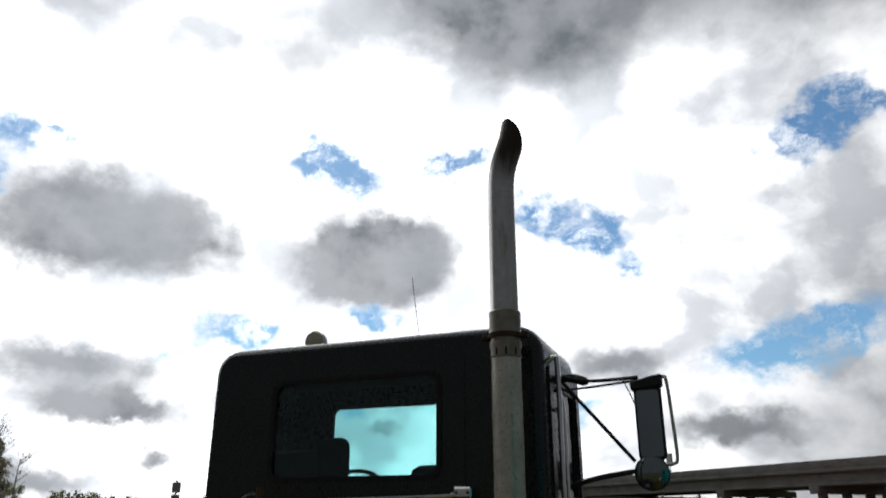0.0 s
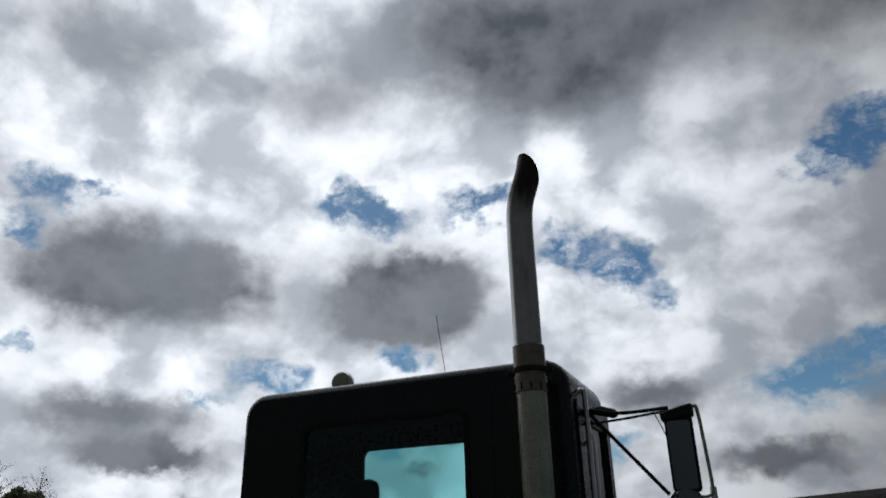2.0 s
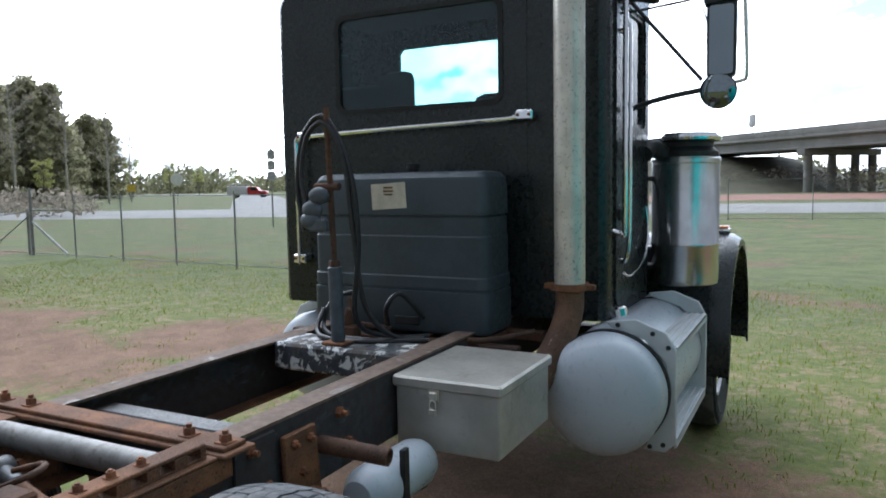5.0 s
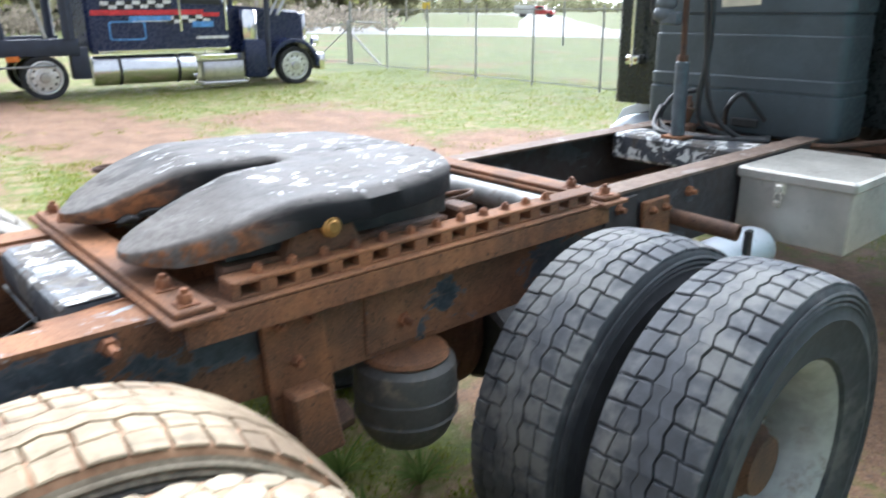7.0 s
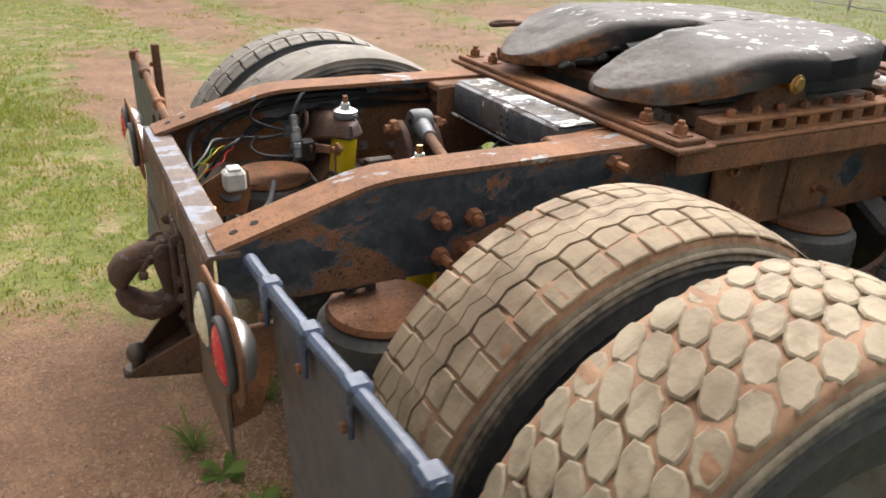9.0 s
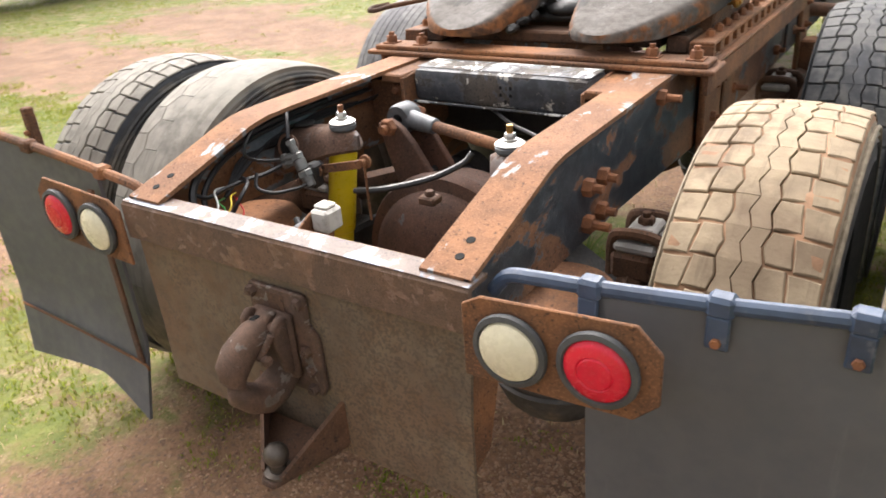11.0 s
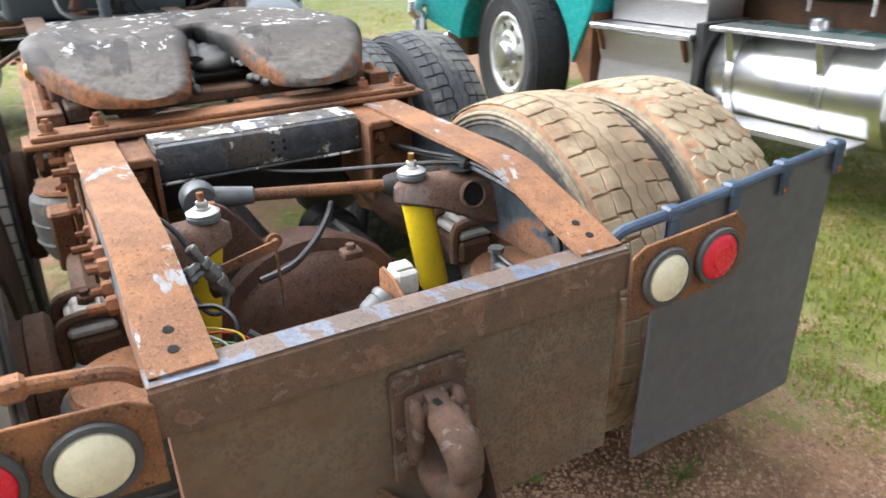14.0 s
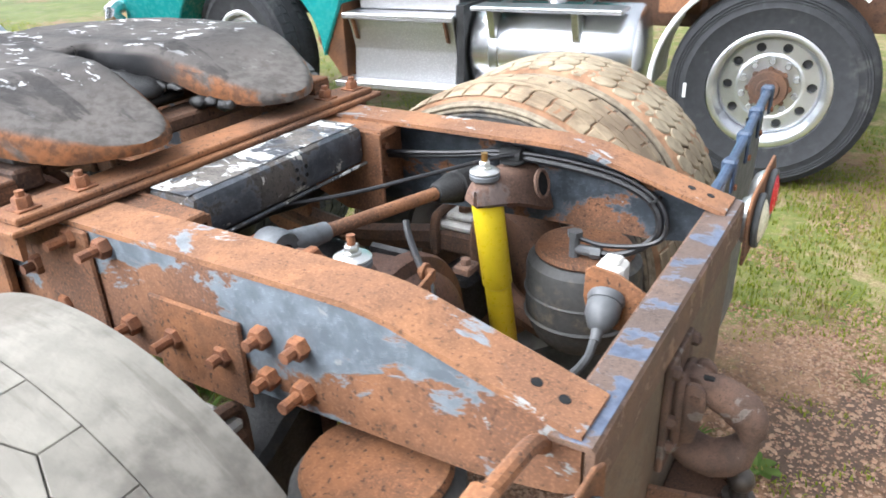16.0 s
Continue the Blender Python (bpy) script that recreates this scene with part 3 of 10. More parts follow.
def tube(bm, pts, r, seg=8, curved=True, steps=6):
    pts = spline(pts, steps) if curved else [Vector(p) for p in pts]
    rings, side = [], None
    for i, p in enumerate(pts):
        d = (pts[min(i + 1, len(pts) - 1)] - pts[max(i - 1, 0)]).normalized()
        if side is None:
            _, side, _ = frame_of(d)
        side = (side - d * side.dot(d)).normalized()
        other = d.cross(side)
        rr = r[i * (len(r) - 1) // max(1, len(pts) - 1)] if isinstance(r, (list, tuple)) else r
        rings.append([bm.verts.new(p + (side * math.cos(k) + other * math.sin(k)) * rr) for k in (2 * math.pi * j / seg for j in range(seg))])
    for p, q in zip(rings, rings[1:]):
        for i in range(seg):
            j = (i + 1) % seg
            bm.faces.new((p[i], p[j], q[j], q[i]))
    bm.faces.new(rings[0][::-1])
    bm.faces.new(rings[-1])


def prism(bm, outline, lo, hi, axis="x", bev=0.0):
    """A flat outline, given in the two other axes, made solid along one axis."""
    def place(p, w):
        return {"x": (w, p[0], p[1]), "y": (p[0], w, p[1]), "z": (p[0], p[1], w)}[axis]
    a = [bm.verts.new(place(p, lo)) for p in outline]
    b = [bm.verts.new(place(p, hi)) for p in outline]
    n = len(outline)
    faces = [bm.faces.new(a[::-1]), bm.faces.new(b)]
    for i in range(n):
        faces.append(bm.faces.new((a[i], a[(i + 1) % n], b[(i + 1) % n], b[i])))
    bmesh.ops.recalc_face_normals(bm, faces=faces)
    if bev:
        bmesh.ops.bevel(bm, geom=list({e for v in a + b for e in v.link_edges}), offset=bev, segments=1, affect="EDGES")


def hexnut(bm, at, axis, r=0.014, h=0.012, shank=0.0):
    at, a = Vector(at), Vector(axis).normalized()
    lathe(bm, [(0, 0), (r, 0), (r, h * 0.8), (r * 0.85, h), (0, h)], at, a, 6)
    if shank:
        cyl(bm, at + a * h, at + a * (h + shank), r * 0.5, seg=8)


def mesh_of(bm, mat, angle=35, smooth=True, name="mesh"):
    bmesh.ops.recalc_face_normals(bm, faces=bm.faces[:])
    if smooth:
        lim = radians(angle)
        for f in bm.faces:
            f.smooth = True
        for e in bm.edges:
            e.smooth = len(e.link_faces) == 2 and e.calc_face_angle(0) < lim
    me = bpy.data.meshes.new(name)
    bm.to_mesh(me)
    bm.free()
    mats = mat if isinstance(mat, (list, tuple)) else [mat]
    for m in mats:
        me.materials.append(M[m] if isinstance(m, str) else m)
    return me


def part(name, bm, mat, parent, label="", at=None, smooth=True, angle=35):
    ob = new(name, mesh_of(bm, mat, angle, smooth, name))
    ob.parent = parent
    if at is not None:
        ob.matrix_basis = at if isinstance(at, Matrix) else Matrix.Translation(at)
    if label:
        ob["label"] = label
    return ob


def thing(name, label, category, at=(0, 0, 0), group="", turn=0):
    ob = new(name)
    ob.empty_display_size = 0.1
    ob.matrix_basis = pose(*at, 0, 0, turn)
    return tagged(ob, label, category, group)


def lumpy(me, size, scale, z_only=False):
    for v in me.vertices:
        d = noise.noise(v.co * scale) * size + noise.noise(v.co * scale * 3.1) * size * 0.4
        if z_only:
            v.co.z += d
        else:
            v.co += Vector(v.normal) * d


# ---------- wheels ----------


def sidewall_profile(R, W, rim, groove=0.013):
    """Half outline of a tyre's carcass, outside first, with fine moulded ridges."""
    h = W / 2
    ring = (R - rim) * 0.78 + rim
    side = [(rim, h * 0.80), (rim + 0.012, h * 0.90), (rim + 0.020, h * 0.96), (rim + 0.024, h * 0.955), (rim + (R - rim) * 0.30, h * 1.05), (rim + (R - rim) * 0.52, h * 1.10), (rim + (R - rim) * 0.545, h * 1.10 + 0.003), (rim + (R - rim) * 0.57, h * 1.10)]
    for r in (ring - 0.022, ring - 0.008, ring + 0.006):
        side += [(r, h * 1.082), (r + 0.003, h * 1.082 + 0.0035), (r + 0.007, h * 1.076 + 0.0035), (r + 0.010, h * 1.070)]
    side += [(R - 0.040, h * 1.035), (R - 0.030, h * 1.012), (R - 0.021, h * 0.984), (R - groove - 0.003, h * 0.93)]
    flat = [(R - groove, h * q) for q in (-0.6, -0.35, -0.12, 0.12, 0.35, 0.6)]
    return [(r, -v) for r, v in side] + flat + side[::-1]


WEAR = random.Random(31)


def block(bm, poly, R, W, base, top_inset=0.0022, n_sub=0):
    """One tread block: an outline in (metres round the tyre, metres across)."""
    dip = 0.0
    if n_sub:
        worn = []
        for (ua, va), (ub, vb) in zip(poly, poly[1:] + poly[:1]):
            worn.append((ua + WEAR.uniform(-1, 1) * 0.0013, va + WEAR.uniform(-1, 1) * 0.0013))
            if math.hypot(ub - ua, vb - va) > 0.016:
                worn.append(((ua + ub) / 2 + WEAR.uniform(-1, 1) * 0.0012, (va + vb) / 2 + WEAR.uniform(-1, 1) * 0.0012))
        poly = worn
        dip = WEAR.uniform(0.0, 0.0022)
    cu, cv = sum(p[0] for p in poly) / len(poly), sum(p[1] for p in poly) / len(poly)

    def put(u, v, r):
        a = u / R
        return Vector((v, math.sin(a) * r, math.cos(a) * r))

    def crown(v):
        return R - dip - 0.012 * (abs(v) / (W / 2)) ** 3

    low = [bm.verts.new(put(u, v, base)) for u, v in poly]
    mid = [bm.verts.new(put(u, v, crown(v) - top_inset)) for u, v in poly]
    top = []
    for u, v in poly:
        d = max(1e-6, math.hypot(u - cu, v - cv))
        k = max(0.0, 1 - 1.3 * top_inset / d)
        u2, v2 = cu + (u - cu) * k, cv + (v - cv) * k
        top.append(bm.verts.new(put(u2, v2, crown(v2))))
    n = len(poly)
    bm.faces.new(top)
    for i in range(n):
        j = (i + 1) % n
        bm.faces.new((low[i], low[j], mid[j], mid[i]))
        bm.faces.new((mid[i], mid[j], top[j], top[i]))


def tread(pattern, R, W):
    """The tread as a ring of raised blocks."""
    bm = bmesh.new()
    C, base = 2 * math.pi * R, R - 0.016
    rnd = random.Random(7)
    if pattern == "oval":                      # slanted long hexagons between notched shoulder blocks
        cols, n, skew = 5, 46, -0.62
        cw, p = W * 0.99 / cols, C / n
        for c in range(cols):
            v0 = -W * 0.495 + cw * (c + 0.5)
            for i in range(n):
                u0 = p * (i + 0.5 * (c % 2)) + rnd.uniform(-0.0014, 0.0014)
                k8 = rnd.uniform(0.95, 1.0)
                a, b = (p * 0.5 - 0.0028) * k8, (cw * 0.68 - 0.0028) * k8
                poly = []
                for x, y in ((-a, b * 0.30), (-a, -b * 0.30), (-a * 0.42, -b * 0.97), (a * 0.42, -b * 0.97), (a, -b * 0.30), (a, b * 0.30), (a * 0.42, b * 0.97), (-a * 0.42, b * 0.97)):
                    y = max(-W * 0.494, min(W * 0.494, v0 + y))
                    poly.append((u0 + x + y * skew, y))
                block(bm, poly, R, W, base, 0.0032, n_sub=1)
    elif pattern in ("lug", "wavy"):           # two wavy ribs in the middle, two rows of squarer blocks to each side
        n = 52
        p = C / n
        e1, e2, e3 = W * 0.125, W * 0.305, W * 0.495
        wv, gap = 0.0055, 0.0016 if pattern == "lug" else 0.0024
        for i in range(n):
            u0 = p * i
            for q in (-1, 1):
                w1 = rnd.uniform(-0.001, 0.001)
                # shoulder block, its inner edge slanted
                block(bm, [(u0 + 0.0028, q * (e2 + gap + 0.004)), (u0 + p - 0.0028, q * (e2 + gap - 0.004)), (u0 + p - 0.0036, q * e3), (u0 + 0.0036, q * e3)], R, W, base, n_sub=1)
                # second block, stepped against its neighbour
                u1 = u0 + 0.005 + w1
                block(bm, [(u1 + 0.0026, q * (e1 + gap) + q * wv), (u1 + p * 0.5, q * (e1 + gap) - q * wv * 0.6), (u1 + p - 0.0026, q * (e1 + gap) + q * wv), (u1 + p - 0.0026, q * (e2 - gap - 0.004)), (u1 + 0.0026, q * (e2 - gap + 0.004))], R, W, base, n_sub=1)
                # rib, unbroken round the tyre
                block(bm, [(u1, q * 0.0012 + wv), (u1 + p * 0.5, q * 0.0012 - wv), (u1 + p, q * 0.0012 + wv), (u1 + p, q * (e1 - gap) + q * wv), (u1 + p * 0.5, q * (e1 - gap) - q * wv * 0.6), (u1, q * (e1 - gap) + q * wv)], R, W, base, 0.00004)
    elif pattern == "ribbed":                  # straight worn ribs
        n, cols = 60, 8
        p, cw = C / n, W * 0.99 / 8
        for c in range(cols):
            for i in range(n):
                u0, v0 = p * i, -W * 0.495 + cw * c
                block(bm, [(u0, v0 + 0.0018), (u0 + p, v0 + 0.0018), (u0 + p, v0 + cw - 0.0018), (u0, v0 + cw - 0.0018)], R, W, base, 0.00003)
    else:                                      # worn nearly smooth: broad hexagons with hairline grooves
        n = 34
        p = C / n
        cols = 4
        cw = W * 0.99 / cols
        band = [(R - 0.016, W * 0.001)] + [(R - 0.012 * abs(2 * q) ** 3, W * q) for q in (0.0015, 0.05, 0.1, 0.2, 0.3, 0.38, 0.45, 0.495)] + [(R - 0.03, W * 0.497)]
        lathe(bm, band, (0, 0, 0), (1, 0, 0), 120)
        for c in range(2):
            v0 = -W * 0.495 + cw * (c + 0.5)
            for i in range(n):
                u0 = p * (i + 0.5 * (c % 2))
                g = 0.0007
                a, b = p / 2 - g, cw / 2 - g
                t = cw * 0.16
                poly = [(-a, -b + t), (0, -b - t + 0.001), (a, -b + t), (a, b - t), (0, b + t - 0.001), (-a, b - t)]
                if c == 0:
                    poly = [(-a, -b), (0, -b), (a, -b), (a, b - t), (0, b + t - 0.001), (-a, b - t)]
                if c == 1:
                    poly = [(-a, -b + t), (0, -b - t + 0.001), (a, -b + t), (a, b), (0, b), (-a, b)]
                block(bm, [(u0 + x, v0 + y) for x, y in poly], R, W, R - 0.016, 0.0009)
    return bm


WHEEL_MESHES = {}


def wheel(parent, x, y, z, R, W, pattern, tread_mat, side_mat, groove_mat, rim_mat, outward, hub=True, spin=0.0, steer=0.0, name="wheel"):
    """A truck wheel: rim disc with tyre and tread under it. outward: +1 if its open face looks to +x."""
    key = (R, W, pattern, tread_mat, side_mat, groove_mat, rim_mat, outward, hub)
    if key not in WHEEL_MESHES:
        rim = 0.295
        bm = bmesh.new()
        o = outward
        # barrel, lips and the dished disc
        lathe(bm, [(rim + 0.010, o * W * 0.44), (rim + 0.016, o * W * 0.40), (rim - 0.004, o * W * 0.38), (rim - 0.022, o * W * 0.28), (rim - 0.030, -o * W * 0.05), (rim - 0.028, -o * W * 0.30),
                   (rim + 0.004, -o * W * 0.40), (rim + 0.016, -o * W * 0.42), (rim + 0.006, -o * W * 0.45), (rim - 0.012, -o * W * 0.38), (rim - 0.040, -o * W * 0.28), (rim - 0.042, -o * W * 0.05),
                   (rim - 0.034, o * W * 0.26), (rim - 0.012, o * W * 0.36), (rim + 0.002, o * W * 0.42)], (0, 0, 0), (1, 0, 0), 40, close=True)
        d = o * W * (-0.28 if hub else 0.30)
        lathe(bm, [(rim - 0.036, d), (0.225, d + o * 0.028), (0.19, d + o * 0.036), (0.11, d + o * 0.036), (0.11, d + o * 0.024), (0.185, d + o * 0.024), (0.222, d + o * 0.016), (rim - 0.038, d - o * 0.014)],
              (0, 0, 0), (1, 0, 0), 40, close=True)
        me_rim = mesh_of(bm, rim_mat, name="rim")
        bm = bmesh.new()
        if hub:
            lathe(bm, [(0.11, d + o * 0.02), (0.112, d + o * 0.05), (0.10, d + o * 0.10), (0.085, d + o * 0.11), (0.08, d + o * 0.135), (0, d + o * 0.138)], (0, 0, 0), (1, 0, 0), 28)
        else:
            lathe(bm, [(0.11, d + o * 0.02), (0.105, d + o * 0.055), (0.09, d + o * 0.075), (0, d + o * 0.08)], (0, 0, 0), (1, 0, 0), 28)
        for i in range(10):
            a = 2 * math.pi * i / 10
            hexnut(bm, (d + o * 0.034, math.sin(a) * 0.143, math.cos(a) * 0.143), (o, 0, 0), 0.017, 0.022, 0.012)
        me_hub = mesh_of(bm, "rust_dark", name="hub")
        bm = bmesh.new()
        lathe(bm, sidewall_profile(R, W, rim), (0, 0, 0), (1, 0, 0), 220 if groove_mat == "groove_mud" else 72)
        if groove_mat == "groove_mud":
            for v in bm.verts:
                r = math.hypot(v.co.y, v.co.z)
                if r > R - 0.016:
                    f = 1 + max(0.0, min(0.0095, 0.0045 + 0.009 * noise.noise(v.co * 17) + 0.005 * noise.noise(v.co * 60))) / r
                    v.co.y *= f
                    v.co.z *= f
        for f in bm.faces:
            r = math.hypot(*(f.calc_center_median().yz))
            f.material_index = 1 if r > R - 0.03 else 0
        me_tyre = mesh_of(bm, [side_mat, groove_mat], 50, name="tyre")
        me_tread = mesh_of(tread(pattern, R, W), tread_mat, 25, name="tread")
        WHEEL_MESHES[key] = (me_rim, me_hub, me_tyre, me_tread)
    me_rim, me_hub, me_tyre, me_tread = WHEEL_MESHES[key]
    w = new(name, me_rim)
    w.parent = parent
    w.matrix_basis = pose(x, y, z, 0, 0, steer) @ pose(0, 0, 0, spin, 0, 0)
    for nm, me in (("hub", me_hub), ("tyre", me_tyre), ("tread", me_tread)):
        c = new(nm, me)
        c.parent = w
    return w


# ---------- the black tractor ----------
truck = thing("semi_truck", "black road tractor with rusted frame and greasy fifth wheel on grass", "truck")
RAIL, TOP, BOTTOM, LEN = 0.432, 0.985, 0.715, 7.3
TYRE_R, TYRE_W, AXLE1, AXLE2, AXLE_Z = 0.53, 0.262, 0.69, 2.19, 0.478
INNER, OUTER = 0.765, 1.125


def build_rails():
    prof_top = [(0.0, 0.890), (0.29, 0.976), (0.36, TOP - 0.004), (0.50, TOP), (LEN, TOP)]
    for s in (1, -1):
        bm = bmesh.new()
        web = [(0.0, 0.800), (0.03, 0.786), (0.15, 0.765), (0.60, 0.757), (1.00, 0.735), (1.30, BOTTOM), (LEN, BOTTOM)] + prof_top[::-1]
        prism(bm, web, s * (RAIL - 0.010), s * RAIL, "x")
        rail = part("frame_rail", bm, "rail_web" if s == 1 else "rail_left", truck, "rusted channel rail with flaking dark blue paint")
        bm = bmesh.new()
        n = 0.009
        pts = [(0.0, 0.890), (0.15, 0.9345), (0.28, 0.9730), (0.31, 0.9790), (0.35, 0.9835), (0.42, TOP), (1.0, TOP), (2.2, TOP), (LEN, TOP)]
        rows = []
        for y, z in pts:
            rows.append([bm.verts.new((s * (RAIL + 0.003 if i in (0, 3) else RAIL - 0.096), y, z + (0.0015 if i < 2 else -n))) for i in range(4)])
        for a, b in zip(rows, rows[1:]):
            for i in range(4):
                j = (i + 1) % 4
                bm.faces.new((a[i], a[j], b[j], b[i]))
        bm.faces.new(rows[0])
        bm.faces.new(rows[-1])
        part("top_flange", bm, "rail", rail, "orange rusted top flange", angle=20)
        bm = bmesh.new()
        box(bm, s * (RAIL - 0.011), s * (RAIL - 0.088), 1.30, LEN, BOTTOM, BOTTOM + 0.009, 0)
        part("bottom_flange", bm, "rust", rail)
        # drilled holes in the tail, as dark recessed plugs
        for hx, hy in ((0.388, 0.082), (0.390, 0.042)):
            bm = bmesh.new()
            z = 0.8895 + hy * 0.2967
            lathe(bm, [(0.0088, 0.0018), (0.0082, 0.0030), (0, 0.0030)], (s * hx, hy, z), (0, -0.285, 0.958), 16)
            part("bolt_hole", bm, "hole", rail)
        # bolts standing out of the web
        spots = [(0.890, 0.953), (0.450, 0.882), (0.528, 0.878), (0.452, 0.800), (0.524, 0.802), (1.55, 0.93), (1.62, 0.80),
                 (1.75, 0.93), (2.05, 0.92), (2.3, 0.95), (2.3, 0.78), (2.55, 0.93), (2.62, 0.80), (3.0, 0.92), (3.05, 0.80)]
        if s == -1:
            spots += [(0.740, 0.815), (0.622, 0.815), (0.860, 0.805), (0.980, 0.955), (1.115, 0.870), (1.05, 0.80)]
        for i, (y, z) in enumerate(spots):
            bm = bmesh.new()
            hexnut(bm, (s * RAIL, y, z), (s, 0, 0), 0.020, 0.020, 0.020 if i % 3 else 0.036)
            part("bolt", bm, "bolt", rail)
        # flitch plates and gussets on the web
        for y0, y1, z0, z1 in ((0.572, 0.792, 0.722, 0.890), (0.93, 1.10, 0.74, 0.975)) * (s == -1) + ((1.50, 1.74, 0.73, 0.93), (2.48, 2.66, 0.74, 0.965)):
            bm = bmesh.new()
            box(bm, s * (RAIL + 0.0005), s * (RAIL + 0.010), y0, y1, z0, z1, 0.004)
            part("side_plate", bm, "rail_web" if s == 1 else "rust", rail)


build_rails()


def build_tail():
    # angle beam across the end, with its sheet below
    bm = bmesh.new()
    prism(bm, [(-0.020, 0.800), (-0.020, 0.878), (-0.014, 0.8845), (0.042, 0.8845), (0.042, 0.8765), (-0.008, 0.8765), (-0.010, 0.800)], -0.441, 0.441, "x")
    beam = part("rear_beam", bm, "beam", truck, "rusted angle beam worn to bare steel on top")
    bm = bmesh.new()
    box(bm, -0.440, 0.440, -0.0165, 0.038, 0.8848, 0.8862, 0.0007)
    part("worn_top", bm, "beam_top", beam)
    bm = bmesh.new()
    pts = [(-0.424, 0.798), (-0.420, 0.60), (-0.424, 0.416), (-0.1, 0.413), (0.2, 0.414), (0.424, 0.418), (0.424, 0.60), (0.434, 0.798)]
    prism(bm, pts, -0.009, -0.001, "y")
    part("drop_plate", bm, "plate", truck, "brown stained steel sheet under the rear beam")
    for s in (-1, 1):
        bm = bmesh.new()
        prism(bm, [(0.0, 0.48), (0.0, 0.712), (0.11, 0.712), (0.095, 0.62), (0.06, 0.50)], s * 0.405, s * 0.420, "x", 0.003)
        part("gusset", bm, "rust", truck)
    # pintle hook with its plate, and the ball mount below
    bm = bmesh.new()
    prism(bm, [(-0.076, 0.552), (-0.076, 0.772), (-0.070, 0.779), (0.066, 0.779), (0.073, 0.772), (0.073, 0.712), (0.094, 0.690), (0.096, 0.572), (0.084, 0.552)], -0.022, -0.0095, "y", 0.003)
    hitch = part("hitch_plate", bm, "hook", truck, "bolted steel hitch plate")
    bm = bmesh.new()
    box(bm, -0.022, 0.020, -0.0232, -0.0222, 0.732, 0.768, 0)
    part("recess", bm, "rust_dark", hitch)
    for x, z in ((-0.063, 0.762), (0.060, 0.760), (-0.062, 0.66), (0.062, 0.655), (-0.060, 0.605), (0.068, 0.612), (0.066, 0.567)):
        bm = bmesh.new()
        hexnut(bm, (x, -0.022, z), (0, -1, 0), 0.0125, 0.012, 0.004)
        part("bolt", bm, "hook", hitch)
    bm = bmesh.new()
    box(bm, -0.056, 0.044, -0.044, -0.022, 0.590, 0.738, 0.008)
    for a in (-0.047, 0.034):
        prism(bm, [(-0.040, 0.610), (-0.040, 0.738), (-0.058, 0.742), (-0.074, 0.728), (-0.076, 0.692), (-0.062, 0.620)], a - 0.008, a + 0.008, "x", 0.004)
    lug = part("hook_lug", bm, "hook", truck, "rusted hook body with side lugs", angle=50)
    lumpy(lug.data, 0.002, 35)
    bm = bmesh.new()
    cyl(bm, (-0.058, -0.060, 0.716), (0.046, -0.060, 0.716), 0.011, seg=12, bev=0.003)
    cyl(bm, (-0.026, -0.048, 0.720), (0.014, -0.048, 0.720), 0.022, seg=18, bev=0.004)
    part("pivot_pin", bm, "hook", lug)

    def horn(rows):
        """A forged arm: oval sections along a line in the plane of the hook."""
        bm = bmesh.new()
        rings = []
        for i, (y, z, half, thick) in enumerate(rows):
            y0, z0 = rows[max(0, i - 1)][:2]
            y1, z1 = rows[min(len(rows) - 1, i + 1)][:2]
            L = math.hypot(y1 - y0, z1 - z0)
            ny, nz = -(z1 - z0) / L, (y1 - y0) / L
            rings.append([bm.verts.new((-0.007 + half * math.copysign(abs(math.cos(a)) ** 0.75, math.cos(a)), y + ny * thick * math.sin(a), z + nz * thick * math.sin(a))) for a in (2 * math.pi * j / 20 for j in range(20))])
        for p, q in zip(rings, rings[1:]):
            for j in range(20):
                bm.faces.new((p[j], p[(j + 1) % 20], q[(j + 1) % 20], q[j]))
        bm.faces.new(rings[0][::-1])
        bm.faces.new(rings[-1])
        return bm

    latch = horn([(-0.034, 0.716, 0.018, 0.014), (-0.058, 0.716, 0.023, 0.021), (-0.084, 0.709, 0.030, 0.029), (-0.108, 0.700, 0.030, 0.032), (-0.130, 0.688, 0.032, 0.033), (-0.146, 0.668, 0.031, 0.030), (-0.152, 0.648, 0.028, 0.024), (-0.152, 0.636, 0.029, 0.014)])
    ob = part("pintle_hook", latch, "hook", truck, "heavy rusted pintle latch worn to bare metal", angle=60)
    lumpy(ob.data, 0.005, 38)
    lower = horn([(-0.022, 0.612, 0.035, 0.024), (-0.036, 0.586, 0.037, 0.028), (-0.062, 0.570, 0.038, 0.030), (-0.092, 0.568, 0.037, 0.031), (-0.120, 0.582, 0.035, 0.030), (-0.139, 0.602, 0.033, 0.027), (-0.148, 0.622, 0.028, 0.018), (-0.149, 0.634, 0.018, 0.008)])
    jaw = part("lower_jaw", lower, "hook", lug, angle=60)
    lumpy(jaw.data, 0.004, 38)
    bm = bmesh.new()
    box(bm, -0.020, -0.006, -0.080, -0.052, 0.722, 0.7375, 0.002)
    part("latch_slot", bm, "hole", lug)
    bm = bmesh.new()
    box(bm, 0.026, 0.046, -0.112, -0.092, 0.662, 0.682, 0.005)
    cyl(bm, (0.022, -0.104, 0.674), (0.036, -0.080, 0.716), 0.007, seg=8)
    part("latch_lever", bm, "hook", lug)
    bm = bmesh.new()
